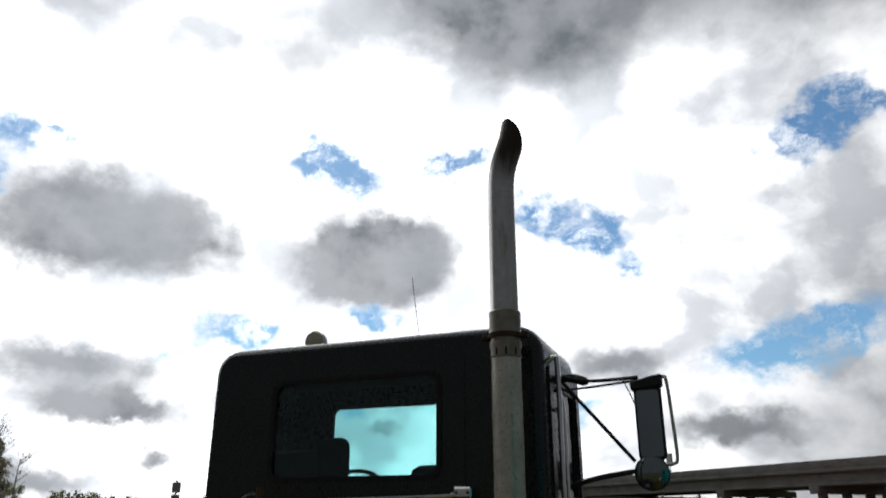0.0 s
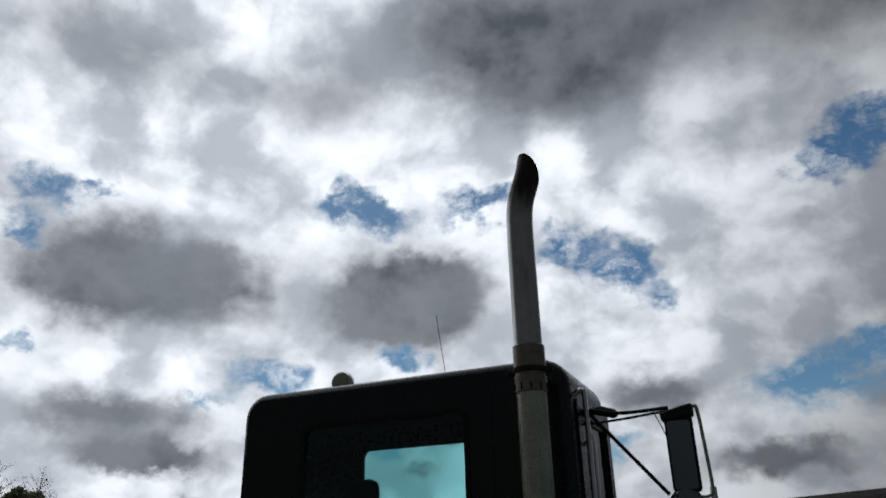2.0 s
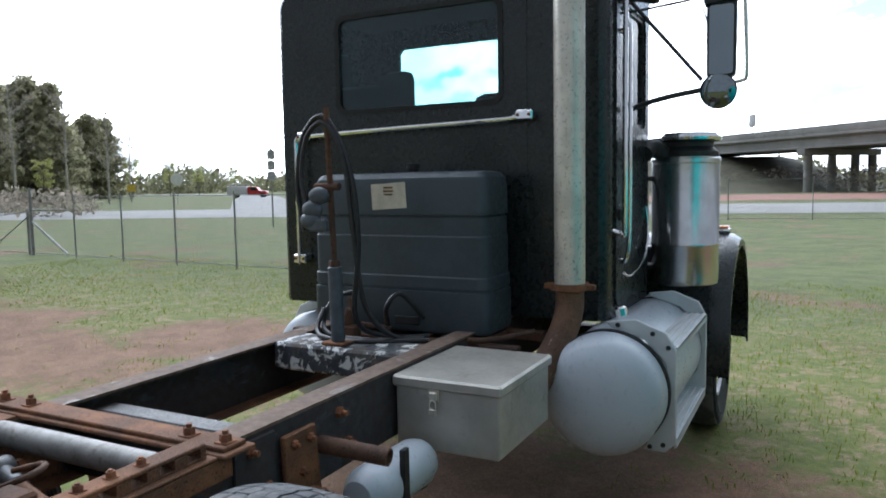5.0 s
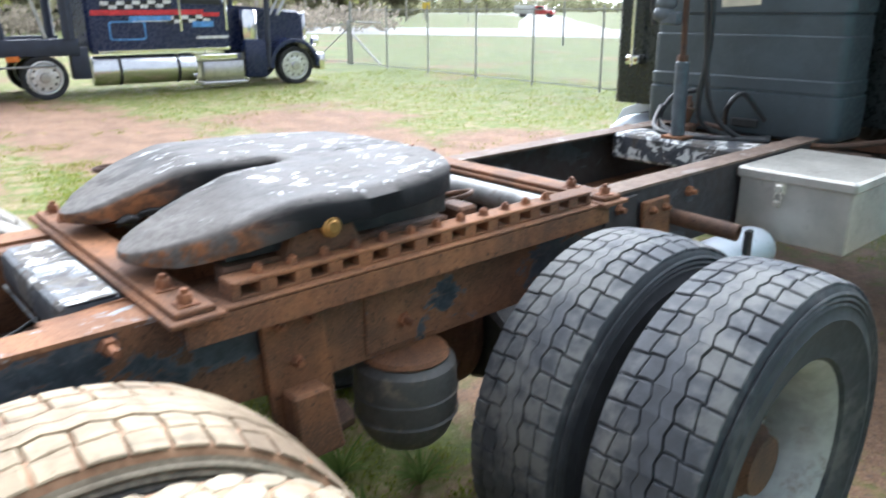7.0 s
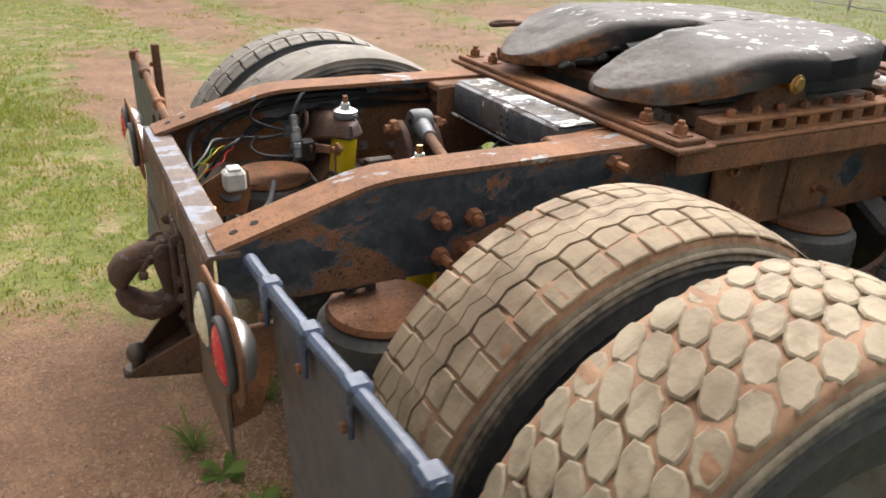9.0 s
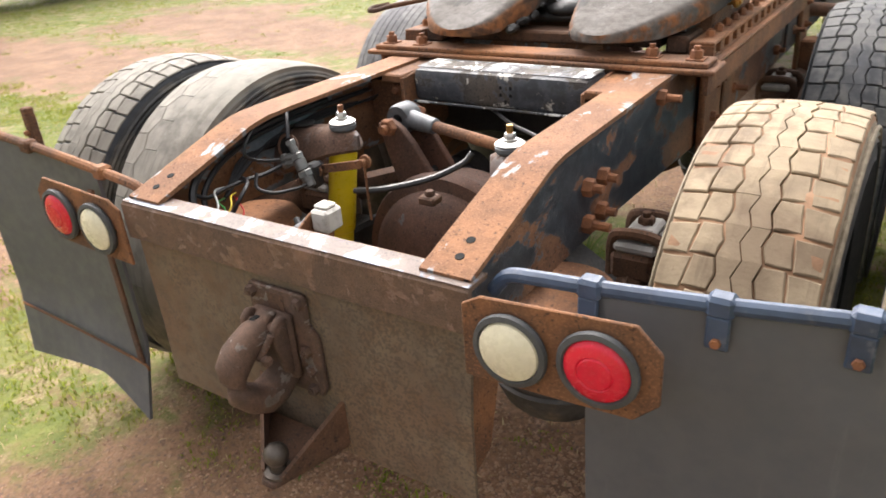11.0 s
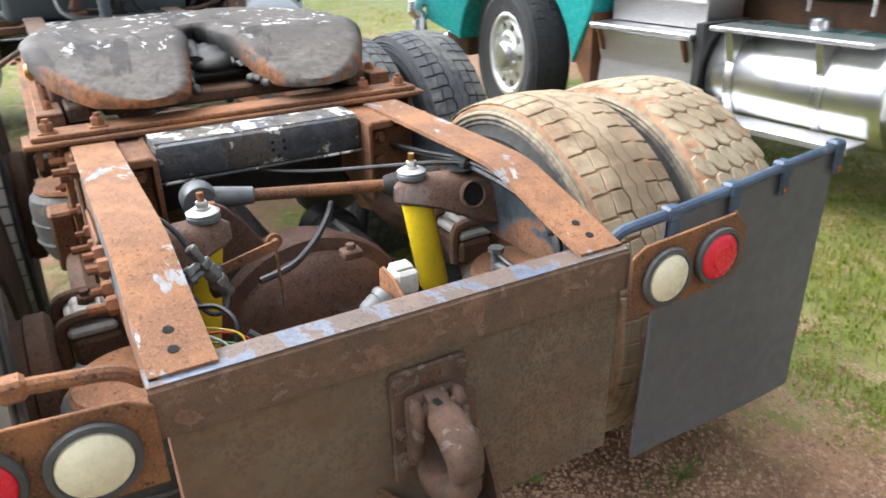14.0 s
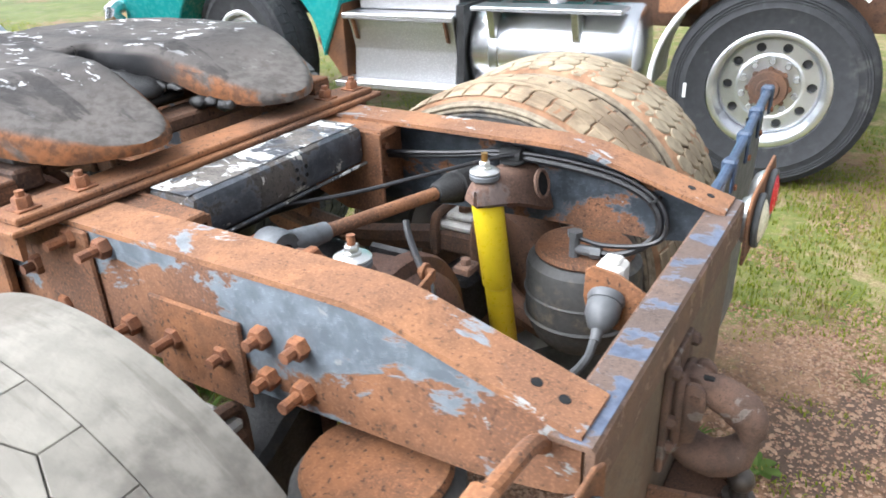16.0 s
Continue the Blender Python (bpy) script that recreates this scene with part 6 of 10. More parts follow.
    for s, fx in ((1, 1.42), (-1, 1.36)):
        bm = bmesh.new()
        yc, zc, r = 6.46, 0.60, 0.70
        arcs = []
        for i in range(21):
            a = radians(-8 + 196 * i / 20)
            arcs.append((yc + r * math.cos(a) * 0.98, zc + r * math.sin(a) * 1.02))
        rows = []
        for y, z in arcs:
            rows.append([bm.verts.new((s * x, y + dy, z + dz)) for x, dy, dz in ((0.62, 0, 0.0), (1.10, 0, 0.02), (fx - 0.06, 0, 0.01), (fx, 0, -0.03), (fx, 0, -0.08), (fx - 0.012, 0, -0.08), (fx - 0.02, 0, -0.045), (0.62, 0, -0.02))])
        for a, b in zip(rows, rows[1:]):
            for i in range(8):
                bm.faces.new((a[i], a[(i + 1) % 8], b[(i + 1) % 8], b[i]))
        bm.faces.new(rows[0])
        bm.faces.new(rows[-1])
        f = part("fender", bm, "cab_paint", truck, "black front fender")
        bm = bmesh.new()
        box(bm, s * (fx - 0.24), s * (fx - 0.07), 6.40, 6.52, 1.325, 1.362, 0.014)
        part("marker_base", bm, "chrome", f)
        bm = bmesh.new()
        box(bm, s * (fx - 0.22), s * (fx - 0.08), 6.41, 6.51, 1.3625, 1.376, 0.006)
        part("marker_lens", bm, "amber", f, "amber marker lamp")
        bm = bmesh.new()
        prism(bm, rounded(5.78, 5.86, 0.55, 1.28, 0.03, 4), s * 0.62, s * 1.30, "x")
        part("splash_panel", bm, "cab_paint", f)
        wheel(truck, s * 1.17, 6.46, 0.465, 0.52, 0.26, "chevron", "tread_dark", "tyre", "tyre", "chrome", s, hub=False, spin=5, name="front_wheel")
    bm = bmesh.new()
    box(bm, -1.2, 1.2, 7.48, 7.62, 0.45, 0.85, 0.03)
    part("front_bumper", bm, "chrome", truck)
    bm = bmesh.new()
    box(bm, -0.9, 0.9, 6.36, 6.56, 0.44, 0.60, 0.03)
    part("front_axle", bm, "black_iron", truck)


rear_parts = len(truck.children)
build_cab()


def build_exhaust():
    x, y = 0.858, 4.30
    r = 0.073
    bm = bmesh.new()
    # plain pipe, weathered, with slip joints
    lathe(bm, [(r, 1.215), (r, 2.66)], (x, y, 0), (0, 0, 1), 32)
    stack = part("exhaust_pipe", bm, "chrome_old", truck, "tall weathered chrome exhaust stack")
    bm = bmesh.new()
    lathe(bm, [(r + 0.002, 2.655), (r + 0.006, 2.66), (r + 0.006, 2.735), (r + 0.001, 2.74), (r + 0.001, 2.775), (r + 0.006, 2.78), (r + 0.006, 2.885), (r + 0.001, 2.89)], (x, y, 0), (0, 0, 1), 32)
    part("joint_sleeve", bm, "sleeve", stack, "tan stained slip joint")
    bm = bmesh.new()
    lathe(bm, [(r + 0.007, 2.752), (r + 0.013, 2.754), (r + 0.013, 2.776), (r + 0.007, 2.778)], (x, y, 0), (0, 0, 1), 32)
    box(bm, x + r + 0.002, x + r + 0.045, y - 0.02, y + 0.02, 2.752, 2.778, 0.004)
    box(bm, x - r - 0.045, x - r - 0.002, y - 0.02, y + 0.02, 2.752, 2.778, 0.004)
    box(bm, x - 0.02, x + 0.02, y + r, CY0 + 0.002, 2.755, 2.775, 0.003)
    part("clamp", bm, "rust_dark", stack)
    bm = bmesh.new()
    rr = 0.070
    cen = spline([(x, y, 2.87), (x, y, 3.20), (x, y, 3.46), (x + 0.003, y, 3.60), (x + 0.016, y, 3.69), (x + 0.042, y + 0.004, 3.775), (x + 0.068, y + 0.010, 3.86), (x + 0.086, y + 0.018, 3.965)], 8)
    along = [0.0]
    for p, q in zip(cen, cen[1:]):
        along.append(along[-1] + (q - p).length)

    def middle(d):
        i = min(max(j for j in range(len(cen)) if along[j] <= d + 1e-9), len(cen) - 2)
        return cen[i].lerp(cen[i + 1], (d - along[i]) / (along[i + 1] - along[i])), (cen[i + 1] - cen[i]).normalized()

    rings, last = [], along[-1] - 0.085
    for i in range(31):
        ring = []
        for kx in range(36):
            a = 2 * math.pi * kx / 36
            # the slanted cut leaves the wall longest at the rear
            reach = last + 0.085 * (0.45 * -math.cos(a) + 0.85 * -math.sin(a)) - 0.02
            p, d = middle(reach * i / 30)
            side = (Vector((1, 0, 0)) - d * d.x).normalized()
            ring.append(bm.verts.new(p + (side * math.cos(a) + d.cross(side) * math.sin(a)) * rr))
        rings.append(ring)
    for a, b in zip(rings, rings[1:]):
        for i in range(36):
            bm.faces.new((a[i], a[(i + 1) % 36], b[(i + 1) % 36], b[i]))
    # black disc added inside the tip as painted darkness, hiding inner reflections
    bore = bmesh.new()
    bore.faces.new([bore.verts.new(v.co.lerp(sum((w.co for w in rings[-6]), Vector()) / 36, 0.06)) for v in rings[-6]])
    tip = part("curved_tip", bm, "chrome_sooty", stack, "curved chrome stack tip browned by soot", angle=60)
    mod = tip.modifiers.new("thickness", "SOLIDIFY")
    mod.thickness = -0.003
    part("sooty_bore", bore, "hole", stack, "added black disc for the dark inside of the tip")
    for i in range(10):
        a = 2 * math.pi * i / 10
        bm = bmesh.new()
        cx, cy = x + (r + 0.0045) * math.cos(a), y + (r + 0.0045) * math.sin(a)
        box(bm, cx - 0.004, cx + 0.004, cy - 0.004, cy + 0.004, 2.665, 2.700, 0.001)
        part("slot", bm, "hole", stack)
    # flange and browned elbow below
    bm = bmesh.new()
    lathe(bm, [(r + 0.004, 1.225), (r + 0.018, 1.225), (r + 0.020, 1.215), (r + 0.020, 1.195), (r + 0.004, 1.19)], (x, y, 0), (0, 0, 1), 28)
    box(bm, x + r, x + r + 0.05, y - 0.02, y + 0.02, 1.195, 1.222, 0.004)
    box(bm, x - r - 0.05, x - r, y - 0.02, y + 0.02, 1.195, 1.222, 0.004)
    part("flange", bm, "rust", stack, "rusted flange clamp")
    bm = bmesh.new()
    tube(bm, [(x, y, 1.205), (x, y - 0.01, 1.10), (x - 0.015, y - 0.06, 1.0), (x - 0.05, y - 0.17, 0.88), (x - 0.10, y - 0.27, 0.76), (x - 0.16, y - 0.33, 0.66), (x - 0.26, y - 0.36, 0.60)], 0.067, 20)
    part("elbow", bm, "exhaust_rust", stack, "heat browned exhaust elbow")


build_exhaust()


def build_cab_side():
    # fuel tank and steps
    cx, cz, r, y0, y1 = 1.045, 0.735, 0.275, 4.08, 5.62
    bm = bmesh.new()
    lathe(bm, [(0, -0.03), (0.10, -0.026), (0.18, -0.012), (0.235, 0.014), (0.262, 0.045), (r, 0.085), (r, y1 - y0 - 0.08), (0.24, y1 - y0), (0, y1 - y0 + 0.02)], (cx, y0, cz), (0, 1, 0), 56)
    tank = part("fuel_tank", bm, "tank_paint", truck, "pale blue grey cylindrical fuel tank")
    for y in (4.30, 5.35):
        bm = bmesh.new()
        lathe(bm, [(r + 0.001, -0.02), (r + 0.006, -0.02), (r + 0.006, 0.02), (r + 0.001, 0.02)], (cx, y, cz), (0, 1, 0), 48)
        part("strap", bm, "black_rubber", tank)
    for yy in (4.33, 5.30):
        bm = bmesh.new()
        outer = [(1.02, 1.045), (1.16, 1.065), (1.30, 1.01), (1.345, 0.93), (1.345, 0.50), (1.30, 0.455), (1.20, 0.455), (1.235, 0.52), (1.30, 0.62), (1.322, 0.745), (1.30, 0.87), (1.20, 0.975), (1.05, 1.02)]
        prism(bm, outer, yy, yy + 0.028, "y", 0.004)
        part("step_bracket", bm, "step_paint", tank, "light grey cast step bracket")
    for z, x0 in ((0.925, 1.215), (0.495, 1.205)):
        bm = bmesh.new()
        box(bm, x0, 1.345, 4.36, 5.30, z, z + 0.018, 0.004)
        for kx in range(4):
            xx = x0 + 0.02 + kx * 0.03
            box(bm, xx, xx + 0.012, 4.37, 5.29, z + 0.0185, z + 0.024, 0.001)
        part("step_tread", bm, "step_paint", tank, "ribbed light grey step")
    bm = bmesh.new()
    box(bm, 1.333, 1.345, 4.36, 5.30, 0.90, 0.945, 0.003)
    box(bm, 1.333, 1.345, 4.36, 5.30, 0.47, 0.515, 0.003)
    part("step_edge", bm, "step_paint", tank)
    for y, x, z in ((4.33, 1.08, 1.035), (4.33, 1.24, 1.005), (4.33, 1.31, 0.945), (4.33, 1.29, 0.49), (4.33, 1.23, 0.475)):
        bm = bmesh.new()
        hexnut(bm, (x, y, z), (0, -1, 0), 0.012, 0.008)
        part("bolt", bm, "black_iron", tank)
    bm = bmesh.new()
    lathe(bm, [(0, 0.05), (0.045, 0.05), (0.055, 0.04), (0.055, 0.0)], (0.98, 4.75, 1.00), (-0.2, 0, 1), 20)
    part("filler_cap", bm, "chrome", tank)
    # the tank on the other side
    lx = -0.90
    bm = bmesh.new()
    lathe(bm, [(0, -0.03), (0.10, -0.026), (0.18, -0.012), (0.235, 0.014), (0.262, 0.045), (r, 0.085), (r, 1.06), (0.24, 1.14), (0, 1.16)], (lx, 4.55, cz - 0.09), (0, 1, 0), 56)
    other = part("fuel_tank", bm, "tank_paint", truck, "pale cylindrical fuel tank on the far side")
    bm = bmesh.new()
    lathe(bm, [(r + 0.001, -0.02), (r + 0.006, -0.02), (r + 0.006, 0.02), (r + 0.001, 0.02)], (lx, 4.78, cz - 0.09), (0, 1, 0), 48)
    part("strap", bm, "black_rubber", other)
    bm = bmesh.new()
    prism(bm, [(lx - (x - cx), z - 0.09) for x, z in ((1.02, 1.045), (1.16, 1.065), (1.30, 1.01), (1.345, 0.93), (1.345, 0.50), (1.30, 0.455), (1.20, 0.455), (1.235, 0.52), (1.30, 0.62), (1.322, 0.745), (1.30, 0.87), (1.20, 0.975), (1.05, 1.02))], 4.81, 4.838, "y", 0.004)
    part("step_bracket", bm, "step_paint", other)
    # polished tool box on the frame
    bm = bmesh.new()
    box(bm, 0.452, 0.888, 3.360, 3.90, 0.685, 0.930, 0.006)
    tb = part("tool_box", bm, "stainless", truck, "dull stainless tool box bolted to the frame")
    bm = bmesh.new()
    box(bm, 0.440, 0.902, 3.347, 3.912, 0.924, 0.970, 0.009)
    lid = part("lid", bm, "stainless", tb, "folded lid")
    bm = bmesh.new()
    box(bm, 0.60, 0.645, 3.350, 3.357, 0.880, 0.935, 0.004)
    box(bm, 0.607, 0.638, 3.338, 3.352, 0.890, 0.920, 0.004)
    part("latch", bm, "chrome_old", tb)
    bm = bmesh.new()
    pts = [Vector((0.622 + 0.014 * math.cos(a), 3.340, 0.870 + 0.020 * math.sin(a))) for a in (2 * math.pi * i / 16 for i in range(17))]
    tube(bm, pts, 0.0035, 6, curved=False)
    box(bm, 0.606, 0.638, 3.335, 3.347, 0.831, 0.857, 0.004)
    part("padlock", bm, "chrome_old", tb, "small steel padlock")
    bm = bmesh.new()
    for y in (3.42, 3.75):
        box(bm, 0.46, 0.50, y, y + 0.035, 0.585, 0.685, 0.004)
        box(bm, 0.46, 0.85, y, y + 0.035, 0.670, 0.685, 0.003)
    part("box_bracket", bm, "black_iron", tb)
    # air reservoir below and pipe stub
    bm = bmesh.new()
    lathe(bm, [(0, -0.03), (0.06, -0.02), (0.085, 0.02), (0.092, 0.05), (0.092, 0.34), (0.08, 0.38), (0, 0.39)], (0.565, 2.93, 0.665), (0.04, 1, 0), 32)
    res = part("air_reservoir", bm, "tank_paint", truck, "white air reservoir under the frame")
    bm = bmesh.new()
    box(bm, 0.645, 0.665, 3.05, 3.09, 0.53, 0.80, 0.004)
    part("reservoir_bracket", bm, "black_iron", res)
    bm = bmesh.new()
    box(bm, 0.50, 0.54, 3.40, 3.44, 0.50, 0.70, 0.004)
    part("reservoir_bracket", bm, "black_iron", res)
    bm = bmesh.new()
    lathe(bm, [(0, 0), (0.026, 0), (0.030, 0.004), (0.030, 0.26), (0.024, 0.262), (0.022, 0.24), (0, 0.24)], (0.432, 2.885, 0.845), (0.98, 0.12, -0.07), 20)
    part("pipe_stub", bm, "rust_dark", truck, "rusted pipe stub")
    # cleaner canister, mirrors, grab handles
    ax, ay = 1.165, 5.66
    bm = bmesh.new()
    lathe(bm, [(0.0, 1.06), (0.17, 1.06), (0.196, 1.075), (0.199, 1.10), (0.199, 1.30), (0.2025, 1.305), (0.2025, 1.32), (0.199, 1.325), (0.199, 1.80), (0.205, 1.805), (0.205, 1.83), (0.199, 1.835), (0.199, 1.84)], (ax, ay, 0), (0, 0, 1), 56)
    ac = part("air_cleaner", bm, "chrome_soft", truck, "polished air cleaner canister beside the cab")
    bm = bmesh.new()
    lathe(bm, [(0.190, 1.84), (0.192, 1.87), (0.160, 1.90), (0.160, 1.935), (0.190, 1.94), (0, 1.94)], (ax, ay, 0), (0, 0, 1), 48)
    part("intake_screen", bm, "black_iron", ac)
    bm = bmesh.new()
    lathe(bm, [(0.195, 1.935), (0.207, 1.94), (0.210, 1.955), (0.202, 1.968), (0.185, 1.972), (0.182, 1.982), (0, 1.985)], (ax, ay, 0), (0, 0, 1), 48)
    part("intake_cap", bm, "chrome", ac, "flat chrome cap")
    bm = bmesh.new()
    tube(bm, [(0.98, 5.35, 1.86), (1.0, 5.44, 1.90), (1.06, 5.52, 1.86)], 0.05, 12)
    part("intake_duct", bm, "black_rubber", ac)
    bm = bmesh.new()
    for z in (1.15, 1.70):
        box(bm, 0.80, 1.0, 5.58, 5.74, z, z + 0.03, 0.004)
    part("canister_bracket", bm, "black_iron", ac)
    bm = bmesh.new()
    lathe(bm, [(0, 0.08), (0.05, 0.06), (0.075, 0.01), (0.075, 0.0), (0, -0.015)], (CX0 - 0.035, 4.95, 2.0), (0, 1, 0), 24)
    tube(bm, [(CX0, 4.95, 2.08), (CX0 - 0.03, 4.95, 2.05), (CX0 - 0.035, 4.96, 2.0)], 0.01, 8)
    part("spot_mirror", bm, "chrome", truck, "small round chrome mirror on the far door")
    for s, X in ((1, CX1),):
        mx = X + 0.49
        bm = bmesh.new()
        prism(bm, rounded(mx - 0.078, mx + 0.060, 2.205, 2.600, 0.02, 4) if s == 1 else [(-p, q) for p, q in rounded(mx - 0.078, mx + 0.060, 2.205, 2.600, 0.02, 4)], 4.86, 4.90, "y", 0.006)
        mir = part("mirror", bm, "black_iron", truck, "tall door mirror on tubular arms")
        bm = bmesh.new()
        prism(bm, [(s * p, q) for p, q in rounded(mx - 0.066, mx + 0.048, 2.22, 2.555, 0.015, 4)], 4.856, 4.8585, "y")
        part("mirror_glass", bm, "mirror", mir)
        bm = bmesh.new()
        prism(bm, [(s * (mx - 0.095), 2.60), (s * (mx - 0.088), 2.555), (s * (mx + 0.07), 2.575), (s * (mx + 0.072), 2.635), (s * (mx + 0.03), 2.63)], 4.84, 4.92, "y", 0.006)
        part("mirror_hood", bm, "black_iron", mir)
        bm = bmesh.new()
        tube(bm, [(s * (mx + 0.03), 4.88, 2.622), (s * (mx + 0.075), 4.88, 2.625), (s * (mx + 0.092), 4.88, 2.60), (s * (mx + 0.102), 4.88, 2.42), (s * (mx + 0.108), 4.88, 2.22), (s * (mx + 0.09), 4.88, 2.185), (s * (mx + 0.04), 4.88, 2.18)], 0.009, 8)
        part("mirror_tube", bm, "chrome_old", mir)
        bm = bmesh.new()
        lathe(bm, [(0, 0.10), (0.03, 0.09), (0.07, 0.05), (0.088, 0.01), (0.088, 0.0), (0, 0.0)], (s * (mx - 0.02), 4.86, 2.14), (0, 1, 0), 28)
        cv = part("convex_housing", bm, "black_iron", mir, "round black convex mirror")
        bm = bmesh.new()
        lathe(bm, [(0.083, -0.002), (0.06, -0.015), (0.03, -0.022), (0, -0.024)], (s * (mx - 0.02), 4.86, 2.14), (0, 1, 0), 28)
        part("convex_glass", bm, "mirror", mir)
        bm = bmesh.new()
        tube(bm, [(s * (X + 0.0), 4.88, 2.665), (s * (X + 0.18), 4.88, 2.625), (s * (mx - 0.05), 4.88, 2.628)], 0.010, 8)
        tube(bm, [(s * (X + 0.0), 4.99, 2.60), (s * (X + 0.2), 4.95, 2.605), (s * (mx - 0.05), 4.89, 2.615)], 0.007, 8)
        tube(bm, [(s * (X + 0.04), 4.88, 2.62), (s * (mx - 0.10), 4.88, 2.20)], 0.010, 8, curved=False)
        tube(bm, [(s * (X + 0.0), 4.90, 2.07), (s * (X + 0.18), 4.89, 2.12), (s * (mx - 0.08), 4.88, 2.155)], [0.014, 0.014, 0.006], 8)
        tube(bm, [(s * (X + 0.0), 4.93, 2.645), (s * (X + 0.07), 4.92, 2.655), (s * (X + 0.17), 4.90, 2.622)], [0.022, 0.026, 0.016], 8)
        tube(bm, [(s * (mx - 0.13), 4.88, 2.62), (s * (mx - 0.10), 4.88, 2.55), (s * (mx - 0.075), 4.88, 2.48)], 0.003, 5)
        part("mirror_arm", bm, "black_iron", mir)
        bm = bmesh.new()
        tube(bm, [(s * (X + 0.0), 4.66, 2.70), (s * (X + 0.045), 4.66, 2.72), (s * (X + 0.06), 4.66, 2.66), (s * (X + 0.06), 4.66, 2.2), (s * (X + 0.06), 4.66, 1.50), (s * (X + 0.045), 4.66, 1.44), (s * (X + 0.0), 4.66, 1.45)], 0.014, 10)
        tube(bm, [(s * (X + 0.0), 4.78, 2.46), (s * (X + 0.04), 4.78, 2.47), (s * (X + 0.055), 4.78, 2.42), (s * (X + 0.055), 4.78, 1.5), (s * (X + 0.04), 4.78, 1.30), (s * (X + 0.0), 4.80, 1.29)], 0.012, 10)
        tube(bm, [(s * (X + 0.012), 4.80, 1.22), (s * (X + 0.04), 4.90, 1.20), (s * (X + 0.045), 5.20, 1.27), (s * (X + 0.03), 5.36, 1.42), (s * (X + 0.012), 5.38, 1.55)], 0.007, 8)
        part("grab_handle", bm, "chrome", truck, "chrome grab handles beside the door")
        bm = bmesh.new()
        box(bm, s * X, s * (X + 0.03), 4.72, 4.82, 1.50, 1.56, 0.008)
        part("door_handle", bm, "black_iron", truck)


build_cab_side()


def build_headache_tank():
    # ribbed poly tank behind the cab
    bm = bmesh.new()
    x0, x1, y0, y1, z0, z1 = -0.530, 0.505, 4.13, 4.48, 0.955, 1.765
    levels = [(0.955, 0.030), (0.970, 0.008), (0.99, 0.0), (1.170, 0.0), (1.174, 0.010), (1.184, 0.010), (1.188, 0.004), (1.242, 0.004), (1.249, 0.011), (1.443, 0.011), (1.450, 0.016), (1.538, 0.016), (1.541, 0.024), (1.550, 0.024), (1.553, 0.012), (1.69, 0.012), (1.735, 0.020), (1.757, 0.038), (1.765, 0.065)]
    rings = []
    for z, ins in levels:
        taper = 0.0
        rings.append([bm.verts.new((x, y, z)) for x, y in rounded(x0 + ins + taper, x1 - ins - taper * 0.6, y0 + ins + taper * 0.5, y1 - ins, 0.060 - min(0.03, ins * 0.4), 5)])
    m = len(rings[0])
    for a, b in zip(rings, rings[1:]):
        for i in range(m):
            bm.faces.new((a[i], a[(i + 1) % m], b[(i + 1) % m], b[i]))
    bm.faces.new(rings[0][::-1])
    bm.faces.new(rings[-1])
    tank = part("hydraulic_tank", bm, "poly", truck, "slate blue ribbed plastic tank behind the cab", angle=24)
    bm = bmesh.new()
    lathe(bm, [(0, 0.05), (0.028, 0.05), (0.036, 0.045), (0.036, 0.02), (0.028, 0.018), (0.028, 0.0)], (0.0, 4.33, 1.765), (0, 0, 1), 16)
    part("filler_cap", bm, "black_rubber", tank)
    bm = bmesh.new()
    box(bm, -0.140, 0.062, 4.1395, 4.1445, 1.582, 1.712, 0.001, Matrix.Rotation(radians(-3), 4, "Y"))
    st = part("paper_label", bm, "sticker", tank, "yellowed paper label")
    bm = bmesh.new()
    for z, w in ((1.69, 0.055), (1.672, 0.06), (1.655, 0.05)):
        box(bm, -0.04 - w / 2, -0.04 + w / 2, 4.1375, 4.1395, z - 0.004, z + 0.004, 0)
    part("label_print", bm, "rust", st)
    bm = bmesh.new()
    box(bm, -0.01, 0.135, 4.118, 4.131, 1.00, 1.045, 0.01)
    part("hand_hole", bm, "black_rubber", tank)
    # its cradle
    bm = bmesh.new()
    box(bm, -0.62, 0.68, 4.06, 4.12, 0.905, 0.945, 0.005)
    box(bm, -0.62, 0.68, 4.40, 4.46, 0.905, 0.953, 0.005)
    box(bm, -0.45, -0.38, 4.06, 4.48, 0.93, 0.953, 0.004)
    box(bm, 0.42, 0.49, 4.06, 4.48, 0.93, 0.953, 0.004)
    tube(bm, [(0.30, 4.05, 0.96), (0.52, 4.08, 0.965), (0.72, 4.20, 1.0)], 0.014, 8)
    part("tank_cradle", bm, "rust_dark", truck, "rusted angle cradle")
    # hose pole on the crossmember
    px, py = -0.03, 3.66
    bm = bmesh.new()
    box(bm, px - 0.06, px + 0.06, py - 0.05, py + 0.05, 0.986, 1.0, 0.003)
    foot = part("pole_foot", bm, "rust", truck)
    bm = bmesh.new()
    cyl(bm, (px, py, 1.0), (px - 0.008, py, 1.34), 0.032, seg=16, bev=0.004)
    pole = part("hose_pole", bm, "pole_grey", truck, "upright hose pole with grey sleeve and rusted rod")
    bm = bmesh.new()
    cyl(bm, (px - 0.008, py, 1.34), (px - 0.03, py, 2.05), 0.014, seg=10)
    hexnut(bm, (px - 0.01, py, 1.34), (0, 0, 1), 0.026, 0.03)
    cyl(bm, (px - 0.10, py, 1.70), (px + 0.03, py, 1.70), 0.018, seg=10)
    part("pole_rod", bm, "rust_dark", pole, "rusted rod")
    bm = bmesh.new()
